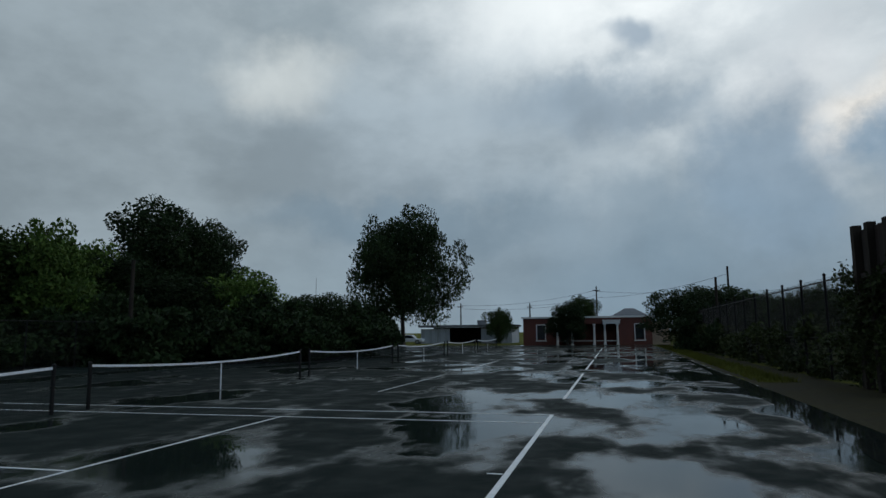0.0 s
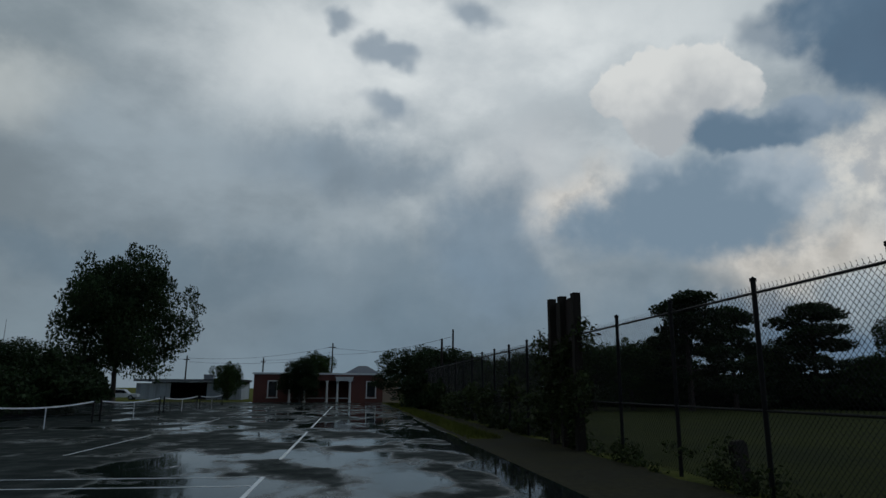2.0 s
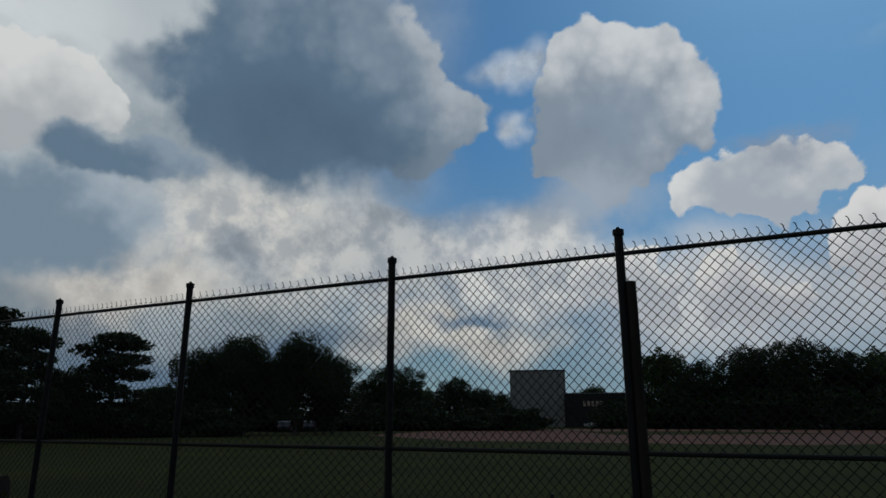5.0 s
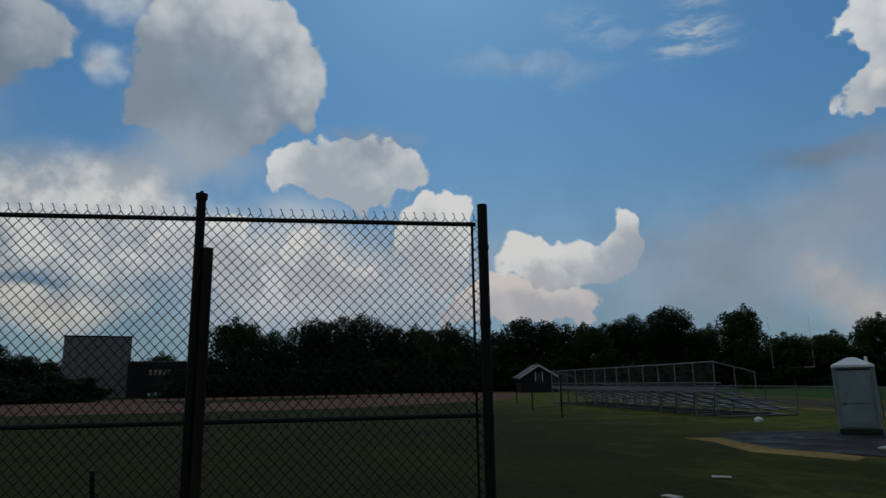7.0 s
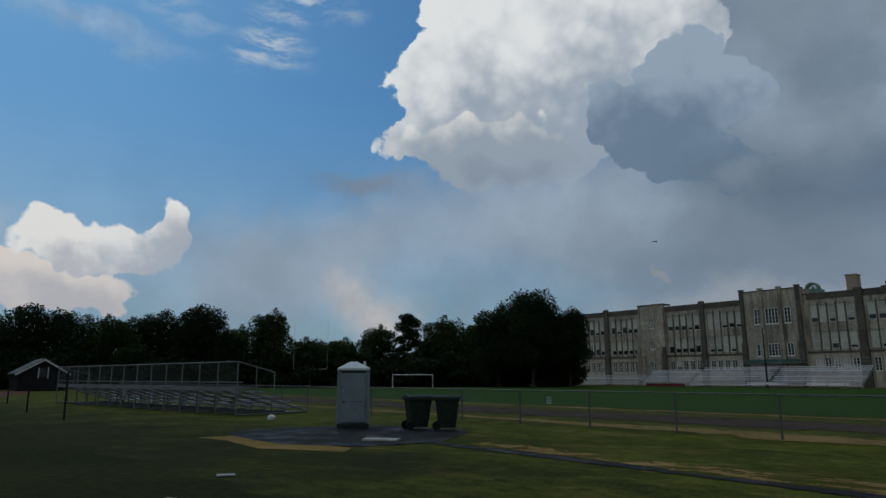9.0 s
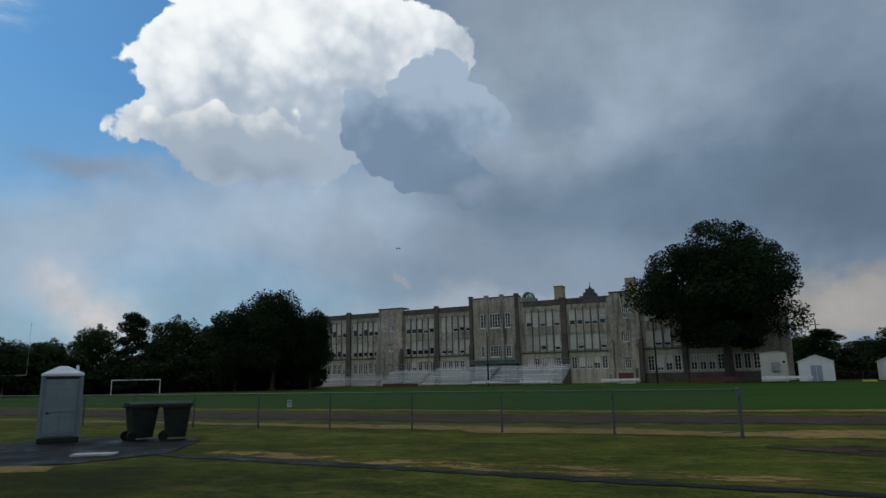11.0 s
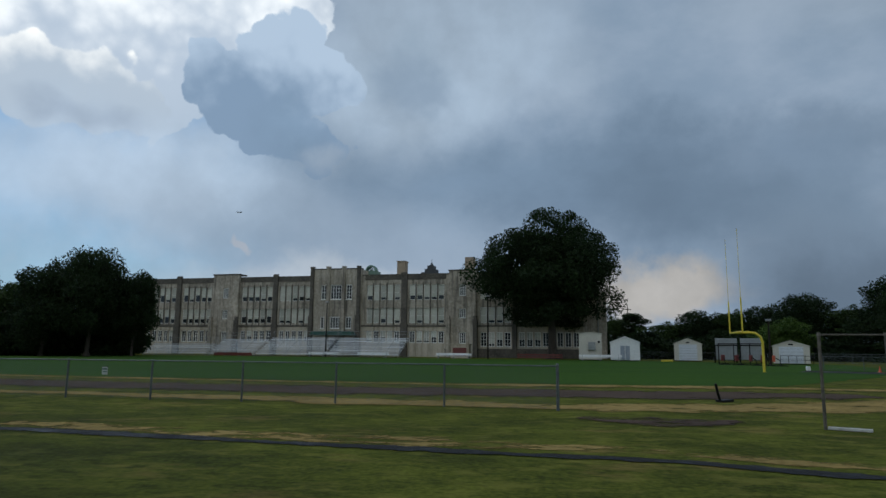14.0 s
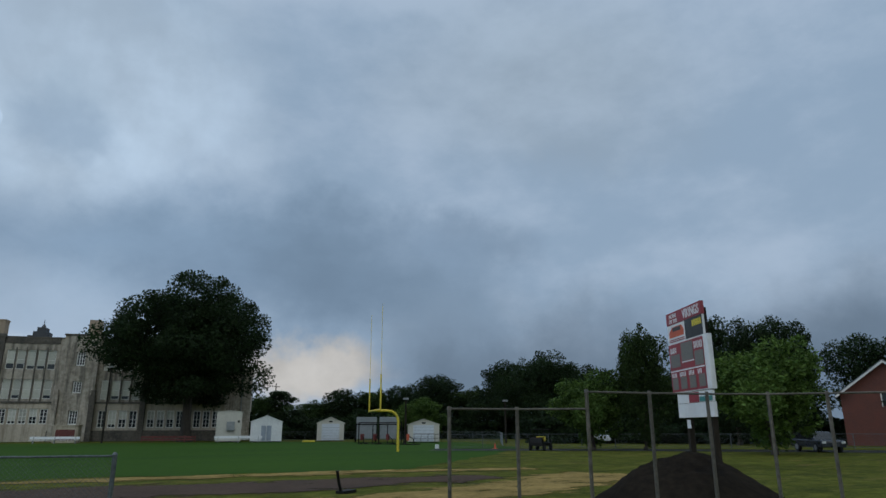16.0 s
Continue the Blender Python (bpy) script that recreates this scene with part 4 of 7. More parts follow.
plant(M_C, 218.6, 8.4, 62, 5.0, label="thin open tree with bare upper boughs")
for b, e, d, w in ((201.5, 2.4, 118, 9), (214.8, 4.3, 62, 6.5), (227.0, 6.2, 55, 7.8)):
    plant(M_D, b, e, d, w, group="bright trees at the east end")
for i, b in enumerate(np.arange(187, 240, 3.6)):
    plant(M_E, float(b), 1.2 + 0.4 * math.sin(b * 3.0), 124 if b < 212 else 88, 14 if b < 212 else 9, group="shrubs at the east end")

# ---- school ----
STONE_UP = material("weathered_limestone", (0.22, 0.185, 0.145), (0.56, 0.49, 0.40), rough=0.9, grain=2.2, coarse=0.16, bump=0.3, bump_scale=12, streak=(0.040, 0.034, 0.028))
STONE_LOW = material("tan_limestone", (0.42, 0.36, 0.28), (0.60, 0.525, 0.42), rough=0.9, grain=3.5, coarse=0.25, bump=0.2, bump_scale=12, streak=(0.24, 0.19, 0.135))
STONE_DARK = material("sooty_stone", (0.040, 0.034, 0.028), (0.15, 0.13, 0.105), rough=0.9, grain=3.5, coarse=0.4, bump=0.25, bump_scale=10)
SASH = material("white_sash", (0.70, 0.69, 0.65), (0.85, 0.83, 0.79), rough=0.6, grain=5, coarse=0.7, bump=0.1)
BLIND = material("drawn_blind", (0.40, 0.40, 0.34), (0.56, 0.55, 0.48), rough=0.35, grain=2, coarse=0.5, bump=0.0, vary=0.22)
DARK_GLASS = material("dark_window_glass", (0.012, 0.014, 0.016), (0.026, 0.029, 0.032), rough=0.12, rough_var=0.05, grain=2, coarse=0.5, bump=0.0, vary=0.3)
GREEN_METAL = material("green_painted_metal", (0.015, 0.06, 0.045), (0.03, 0.10, 0.075), rough=0.55, grain=6, coarse=1, bump=0.1)
BRICK_TAN = material("tan_brick", (0.27, 0.205, 0.145), (0.38, 0.30, 0.22), rough=0.9, grain=6, coarse=0.6, bump=0.2)
VERDIGRIS = material("verdigris_copper", (0.10, 0.17, 0.13), (0.20, 0.29, 0.23), rough=0.7, grain=4, coarse=0.8, bump=0.15)
SLATE_ROOF = material("slate_roof", (0.03, 0.033, 0.037), (0.07, 0.074, 0.08), rough=0.7, grain=6, coarse=0.7, bump=0.3)

school = thing("school_building", "long three-storey weathered limestone school with blind-drawn windows", "school", (23, -119.5, 0), math.degrees(math.atan(-0.15)))


def pierced_wall(x0, x1, z0, z1, holes, y, thick):
    """A wall face at y (looking to +y) with openings through it and their reveals."""
    mm = Mesh()
    xs = sorted({x0, x1, *[h[0] for h in holes], *[h[1] for h in holes]})
    zs = sorted({z0, z1, *[h[2] for h in holes], *[h[3] for h in holes]})
    xs, zs = [x for x in xs if x0 <= x <= x1], [z for z in zs if z0 <= z <= z1]
    for i in range(len(xs) - 1):
        for j in range(len(zs) - 1):
            cx, cz = (xs[i] + xs[i + 1]) / 2, (zs[j] + zs[j + 1]) / 2
            if any(h[0] < cx < h[1] and h[2] < cz < h[3] for h in holes):
                continue
            mm.quad((xs[i + 1], y, zs[j]), (xs[i], y, zs[j]), (xs[i], y, zs[j + 1]), (xs[i + 1], y, zs[j + 1]))
    for a, b, c, d in holes:
        yb = y - thick
        mm.quad((a, y, c), (a, yb, c), (a, yb, d), (a, y, d))
        mm.quad((b, yb, c), (b, y, c), (b, y, d), (b, yb, d))
        mm.quad((a, yb, c), (a, y, c), (b, y, c), (b, yb, c))
        mm.quad((a, y, d), (a, yb, d), (b, yb, d), (b, y, d))
    return mm


SHARED = {}


def sash_window(parent, x0, x1, z0, z1, y, blind=0.7, bars=0):
    """A sash window with frame, meeting rail and panes; blind: how much of it a drawn blind covers from the top."""
    w, h = round(x1 - x0, 2), round(z1 - z0, 2)
    key = (w, h, blind, bars)
    if key not in SHARED:
        t, gap = (0.13, 0.09) if bars else (0.08, 0.05)
        nx, rows = bars + 1, ((t, h * 0.48), (h * 0.48 + 0.06, h - t)) if not bars else ((t, h * 0.25 - 0.02), (h * 0.25 + 0.02, h * 0.48), (h * 0.48 + 0.06, h * 0.74 - 0.02), (h * 0.74 + 0.02, h - t))
        cw = (w - 2 * t - gap * bars) / nx
        lights = [(-w / 2 + t + i * (cw + gap), -w / 2 + t + i * (cw + gap) + cw, z0_, z1_) for i in range(nx) for z0_, z1_ in rows]
        f = pierced_wall(-w / 2, w / 2, 0, h, lights, 0.05, 0.09).welded()
        sl = Mesh().box(-w / 2 - 0.06, w / 2 + 0.06, -0.04, 0.2, -0.12, -0.004)
        zb = h * (1 - blind)
        up = Mesh().box(-w / 2 + 0.03, w / 2 - 0.03, -0.02, 0.0, zb, h - 0.03) if blind > 0 else None
        lo = Mesh().box(-w / 2 + 0.03, w / 2 - 0.03, -0.025, -0.008, 0.03, zb) if blind < 1 else None
        SHARED[key] = (f.data("frame", SASH), sl.data("sill", SASH), up and up.data("blind_pane", BLIND), lo and lo.data("pane", DARK_GLASS))
    fr, si, up, lo = SHARED[key]
    win = part("window", fr, None, parent, loc=((x0 + x1) / 2, y, z0))
    part("sill", si, None, win)
    if up:
        part("blind_pane", up, None, win, "pane with a pale drawn blind")
    if lo:
        part("pane", lo, None, win)
    return win


PARAPET = 14.9
ROWS = ((10.3, 13.1), (6.05, 8.8), (2.45, 4.65))
BAYS = [(-35.4, -31.0, 3), (-30.2, -24.4, 4), (-23.6, -17.6, 4), (-11.5, -4.4, 5), (-3.1, 3.9, 5), (14.9, 21.8, 5), (22.9, 30.0, 5), (36.2, 43.2, 5), (44.4, 51.4, 5), (52.6, 59.6, 5)]
holes, wins = [], []
wr = random.Random(4)
for a, b, n in BAYS:
    p = (b - a - 0.3) / n
    for k in range(n):
        x0 = a + 0.15 + p * k + 0.14
        x1 = x0 + p - 0.28
        for j, (z0, z1) in enumerate(ROWS):
            if j == 2 and a < -12:
                z0, z1 = 1.9, 4.45
            holes.append((x0, x1, z0, z1))
            if j == 2:
                bl = wr.choice((0.0, 0.0, 0.5, 0.8)) if a < 30 else wr.choice((0.0, 0.0, 0.5))
            else:
                bl = wr.choice((1.0, 1.0, 0.82, 0.72)) if a < 22 else wr.choice((0.82, 0.7, 0.7, 0.5))
            wins.append((x0, x1, z0, z1, bl, 1 if j == 2 else 0))
for a, b in ((32.3, 33.5), (-15.4, -14.2)):
    for z0, z1 in ((10.9, 12.9), (6.9, 8.6), (2.4, 4.4)):
        holes.append((a, b, z0, z1)), wins.append((a, b, z0, z1, 0.0, 2))
up_holes = [h for h in holes if h[2] > 5.6]
low_holes = [h for h in holes if h[2] < 5.6]
part("upper_wall", pierced_wall(-36, 60.5, 5.6, PARAPET, up_holes, 0.0, 0.45), STONE_UP, school, "grey weather-streaked stone")
part("lower_wall", pierced_wall(-36, 60.5, 0.0, 5.6, low_holes, 0.0, 0.45), STONE_LOW, school, "tan stone ground floor")
core = Mesh().box(-36, 60.5, -18, -0.46, 0, PARAPET - 0.3)
core.box(-36, -35.6, -0.46, -0.003, 0, PARAPET - 0.01).box(60.1, 60.5, -0.46, -0.003, 0, PARAPET - 0.01)
part("rear_block", core, STONE_UP, school)
part("parapet_coping", Mesh().box(-36.1, 60.6, -0.5, 0.12, PARAPET, PARAPET + 0.18), STONE_DARK, school, "dark stone coping")
for a, b, n in BAYS:
    part("frieze", Mesh().box(a - 0.1, b + 0.1, 0.003, 0.10, 14.05, 14.88), STONE_DARK, school, "soot-dark stone frieze")
part("belt_course", Mesh().box(-36.05, 60.55, 0.003, 0.16, 5.40, 5.66), STONE_DARK, school, "dark stone belt course")
part("plinth", Mesh().box(-36.05, -11.5, 0.003, 0.5, 0.0, 1.55), STONE_DARK, school, "dark rough stone plinth")
for x0, x1, z0, z1, bl, bars in wins:
    sash_window(school, x0, x1, z0, z1, 0.52 if bars == 2 else -0.22, bl, bars)
# slim piers between the windows, stone spandrels between the floors
for a, b, n in BAYS:
    p = (b - a - 0.3) / n
    for k in range(1, n):
        x = a + 0.15 + p * k
        part("pier", Mesh().box(x - 0.07, x + 0.07, 0.003, 0.12, 5.67, 13.5), STONE_DARK, school)
for x0, x1, top in ((-4.4, -3.1, 15.4), (21.8, 22.9, 15.5), (43.2, 44.4, 15.5), (51.4, 52.6, 15.4), (-31.0, -30.2, 15.2), (-24.4, -23.6, 15.2)):
    part("pilaster", Mesh().box(x0 + 0.1, x1 - 0.1, 0.003, 0.45, 0, top).box(x0, x1, 0.003, 0.6, 0, 5.9).box(x0 + 0.02, x1 - 0.02, 0.003, 0.52, top - 0.5, top - 0.2), STONE_DARK, school, bevel=0.04)


def tower(x0, x1, top, label):
    w = x1 - x0
    mid = (x0 + x1) / 2
    hs = [(mid - 0.62, mid + 0.62, 10.88, 12.92), (mid - 0.62, mid + 0.62, 6.88, 8.62), (mid - 0.62, mid + 0.62, 2.38, 4.42)]
    t = part("tower", pierced_wall(x0, x1, 0, top, hs, 0.75, 0.74), STONE_UP, school, label)
    part("tower_cheek", Mesh().box(x0 - 0.004, x0 + 0.02, 0.003, 0.749, 0, top).box(x1 - 0.02, x1 + 0.004, 0.003, 0.749, 0, top), STONE_UP, t)
    part("tower_cap", Mesh().box(x0 - 0.1, x1 + 0.1, -2.0, 0.85, top, top + 0.25), STONE_DARK, t)
    for x in (x0, x1):
        part("buttress", Mesh().box(x - 0.35, x + 0.45, 0.76, 1.3, 0, 6.6).box(x - 0.25, x + 0.35, 0.76, 1.15, 6.6, 7.3), STONE_DARK if x == x0 else STONE_UP, t, bevel=0.06)
    return t


tower(30.1, 35.7, 15.45, "stair tower of streaked stone")
tower(-17.2, -12.3, 15.35, "stair tower of streaked stone")
# entrance block in the middle
ch = [(11.25, 12.5, 10.45, 13.2), (8.35, 10.6, 10.45, 13.2), (6.3, 7.45, 10.45, 13.2), (11.25, 12.5, 5.05, 7.2), (8.35, 10.6, 5.05, 7.2), (6.3, 7.45, 5.05, 7.2), (7.6, 11.6, 0.1, 3.0)]
eb = part("entrance_block", pierced_wall(4.6, 14.6, 0, 16.1, ch, 0.9, 0.5), STONE_UP, school, "taller entrance block of streaked stone")
part("entrance_core", Mesh().box(4.6, 14.6, -3, 0.38, 0, 16.08), STONE_UP, eb)
for x in (4.596, 14.58):
    part("entrance_cheek", Mesh().box(x, x + 0.024, 0.382, 0.899, 0, 16.1), STONE_UP, eb)
part("entrance_coping", Mesh().box(4.5, 14.7, -0.4, 1.0, 16.1, 16.3), STONE_DARK, eb)
for a, b, c, d in ch[:6]:
    sash_window(eb, a, b, c, d, 0.74, 0.0, 3 if b - a > 2 else 1)
part("entrance_door", Mesh().box(7.65, 9.55, 0.5, 0.56, 0.1, 2.95).box(9.65, 11.55, 0.5, 0.56, 0.1, 2.95), DARK_GLASS, eb, "dark glazed double doors")
for x in (4.9, 7.9, 11.0, 14.3):
    part("entrance_pier", Mesh().box(x - 0.32, x + 0.32, 0.903, 1.35, 0, 16.4).box(x - 0.42, x + 0.42, 0.903, 1.6, 0, 7.4).box(x - 0.4, x + 0.4, 0.6, 1.45, 16.4, 16.65), STONE_DARK if x in (4.9, 14.3) else STONE_UP, eb, bevel=0.05)
part("awning", Mesh().prism([(5.0, 3.75), (13.4, 3.75), (13.4, 3.95), (13.0, 4.5), (5.4, 4.5), (5.0, 3.95)], 1.62, 3.4), GREEN_METAL, eb, "green metal entrance awning")
part("roof_dome", Mesh().box(3.2, 6.0, -6, -3, 14.9, 16.2), VERDIGRIS, school, "pale green roof house")
dm = Mesh()
for i in range(10):
    a, b = math.pi * i / 10, math.pi * (i + 1) / 10
    dm.prism([(4.6 + 1.15 * math.cos(a), 16.2 + 1.25 * math.sin(a)), (4.6 + 1.15 * math.cos(b), 16.2 + 1.25 * math.sin(b)), (4.6 + 0.85 * math.cos(b), 16.2 + 0.95 * math.sin(b)), (4.6 + 0.85 * math.cos(a), 16.2 + 0.95 * math.sin(a))], -5.4, -4.2)
for a in (0.6, 1.1, 1.57, 2.0, 2.5):
    dm.tube((4.6, -4.8, 16.3), (4.6 + 0.95 * math.cos(a), -4.8, 16.2 + 1.05 * math.sin(a)), 0.07, k=6)
part("arched_vent", dm, VERDIGRIS, school, "arched green roof vent")
part("chimney", Mesh().box(-2.7, -1.1, -5, -3.2, 14.5, 17.8).box(-2.8, -1.0, -5.1, -3.1, 17.8, 18.0), BRICK_TAN, school, "tan brick chimney", bevel=0.03)
part("chimney", Mesh().box(-16.0, -14.3, -5, -3.4, 14.5, 18.4), BRICK_TAN, school, "tan brick chimney", bevel=0.03)
part("cupola", Mesh().box(-8.7, -5.7, -8, -4, 14.6, 15.8).box(-8.2, -6.2, -7.4, -4.6, 15.8, 16.5).box(-7.8, -6.6, -7, -5, 16.5, 17.2).tube((-7.2, -6, 17.2), (-7.2, -6, 17.9), 0.42, 0.05, 8).tube((-7.2, -6, 17.8), (-7.2, -6, 18.5), 0.05, k=6), SLATE_ROOF, school, "stepped dark roof cupola")
ann = part("annexe", Mesh().box(-39.6, -36.004, -14, -1.5, 0, 11.2).box(-39.7, -36.004, -14, -1.4, 11.2, 11.4), STONE_UP, school, "narrow lower stair annexe")
part("downpipe", Mesh().tube((-38.2, -1.4, 0), (-38.2, -1.4, 10.8), 0.08, k=8), GALV, ann)


def on_school(x, y):
    """A ground point in front of the school, from its own axes."""
    v = school.matrix_basis @ Vector((x, y, 0))
    return v.x, v.y


STURN = math.degrees(math.atan(-0.15))

# ---- home stands in front of the school ----
RED_PLANK = material("red_painted_plank", (0.10, 0.022, 0.018), (0.17, 0.04, 0.032), rough=0.6, grain=6, coarse=1, bump=0.1)


STAND_ALU = material("bleached_aluminium", (0.52, 0.53, 0.55), (0.84, 0.85, 0.87), rough=0.5, grain=3, coarse=0.3, bump=0.05, vary=0.3)


def bleacher(x0, x1, y_front, rows, label, rail=True, red=None):
    """Open stand: planks on raking frames, rising away from the field."""
    cx, cy = on_school((x0 + x1) / 2, y_front)
    th = thing("grandstand", label, "bleacher", (cx, cy, 0), STURN, "home stands")
    w = x1 - x0
    run, rise = 0.62, 0.30
    for i in range(rows):
        y, z = -i * run, 0.42 + i * rise
        part("seat_plank", Mesh().box(-w / 2, w / 2, y - 0.14, y + 0.14, z, z + 0.10), STAND_ALU, th)
        part("footboard", Mesh().box(-w / 2, w / 2, y - 0.46, y - 0.16, z - 0.14, z - 0.09), STAND_ALU, th)
    k = max(2, int(w / 2.4))
    for j in range(k + 1):
        x = -w / 2 + 0.1 + (w - 0.2) * j / k
        fr = Mesh()
        fr.tube((x, 0.1, 0.1), (x, -rows * run, 0.1 + rows * rise), 0.04, k=6).tube((x, -rows * run, 0), (x, -rows * run, 0.2 + rows * rise), 0.04, k=6).tube((x, 0.1, 0.03), (x, -rows * run, 0.03), 0.04, k=6)
        part("frame", fr, GALV, th)
    if rail:
        zt = 0.42 + rows * rise
        rl = Mesh()
        for x in np.linspace(-w / 2, w / 2, k + 1):
            rl.tube((x, -rows * run, zt - 0.3), (x, -rows * run, zt + 0.95), 0.022, k=6)
        for dz in (0.45, 0.95):
            rl.tube((-w / 2, -rows * run, zt + dz), (w / 2, -rows * run, zt + dz), 0.022, k=6)
        for s in (-1, 1):
            rl.tube((s * w / 2, -rows * run, zt + 0.95), (s * w / 2, -0.6, 1.2), 0.022, k=6).tube((s * w / 2, -0.6, 0.3), (s * w / 2, -0.6, 1.2), 0.022, k=6)
        part("guard_rail", rl, GALV, th)
    if red:
        part("red_panel", Mesh().box(red[0] - (x0 + x1) / 2, red[1] - (x0 + x1) / 2, 0.2, 0.24, 0.05, 0.55), RED_PLANK, th, "red painted front panel")
    return th


bleacher(29.0, 42.0, 12.0, 6, "low aluminium bleacher section with guard rail")
bleacher(19.6, 28.5, 12.0, 9, "aluminium bleacher section with red front panel", red=(19.8, 27.2))
bleacher(6.6, 19.1, 12.0, 10, "wide aluminium bleacher section with guard rail")
bleacher(-6.6, 6.1, 12.0, 10, "wide aluminium bleacher section with guard rail")


def bench(x, y, length, label="long white players' bench"):
    th = thing("bench", label, "bench", (*on_school(x, y), 0), STURN, "field benches")
    part("seat", Mesh().box(-length / 2, length / 2, -0.18, 0.18, 0.42, 0.48), WHITE_METAL, th, bevel=0.01)
    part("back", Mesh().box(-length / 2, length / 2, -0.28, -0.24, 0.55, 0.85), WHITE_METAL, th, bevel=0.01)
    for s in (-0.42, 0, 0.42):
        part("leg", Mesh().box(s * length - 0.04, s * length + 0.04, -0.26, 0.15, 0, 0.42).box(s * length - 0.03, s * length + 0.03, -0.24, -0.2, 0.42, 0.8), GALV, th)
    return th


bench(5.5, 14.5, 5.4), bench(-3.1, 14.5, 5.4), bench(-16.8, 16, 5.6), bench(-38.7, 17.5, 6.0, "long white bench beside the sheds")
tb = thing("ticket_booth", "small tan stone booth with a dark red hatch", "booth", (*on_school(-16.4, 9), 0), STURN)
part("wall", Mesh().box(-1.5, 1.5, -1, 1, 0, 2.2), STONE_LOW, tb, bevel=0.03)
part("roof", Mesh().box(-1.65, 1.65, -1.15, 1.15, 2.2, 2.32), STONE_LOW, tb)
part("hatch", Mesh().box(-1.15, 1.15, 1.004, 1.05, 0.3, 1.7), RED_PLANK, tb, "dark red hatch")
red_fence = thing("low_fence", "low dark red slatted barrier by the school", "fence", (*on_school(-29.5, 11.5), 0), STURN)
for i in range(6):
    part("post", Mesh().box(-3.4 + i * 1.36 - 0.05, -3.4 + i * 1.36 + 0.05, -0.05, 0.05, 0, 0.9), RED_PLANK, red_fence)
for z in (0.25, 0.6):
    part("slat", Mesh().box(-3.45, 3.45, 0.052, 0.08, z, z + 0.2), RED_PLANK, red_fence)

# the great oak before the school and the smaller lamps and poles
oak = tree_model(83, 23.8, 24.6, 4.2, 0.80, 64, 120000, 0.19, LEAF_DARK, "huge spreading oak with a thick bare trunk", 1.0, "oak_tree")
ox, oy = on_school(-31.2, 8)
oak.matrix_basis = pose(ox, oy, 0, 0, 0, 35)


def light_pole(x, y, h, arm=0.0, label="dark slim field light pole"):
    th = thing("light_pole", label, "pole", (x, y, 0), STURN)
    part("pole", Mesh().tube((0, 0, -0.1), (0, 0, h), 0.14, 0.09, 10), CREOSOTE, th)
    part("lamp", Mesh().box(-0.3, 0.3, -0.15, 0.15, h, h + 0.22), GALV, th, bevel=0.04)
    return th


light_pole(*on_school(-21.8, 14), 9.6), light_pole(*on_school(5.9, 12.6), 9.0), light_pole(*polar(200.4, 84)[:2], 5.0), light_pole(*polar(208.4, 88)[:2], 4.9)

# ---- sheds ----
CREAM_WALL = material("cream_siding", (0.45, 0.42, 0.36), (0.60, 0.57, 0.50), rough=0.6, grain=5, coarse=0.5, bump=0.1)
GREY_DOOR = material("grey_blue_door", (0.22, 0.25, 0.30), (0.32, 0.35, 0.40), rough=0.5, grain=5, coarse=0.6, bump=0.1)
DOOR_WHITE = material("roller_door", (0.50, 0.53, 0.58), (0.62, 0.65, 0.70), rough=0.5, grain=5, coarse=0.6, bump=0.1)


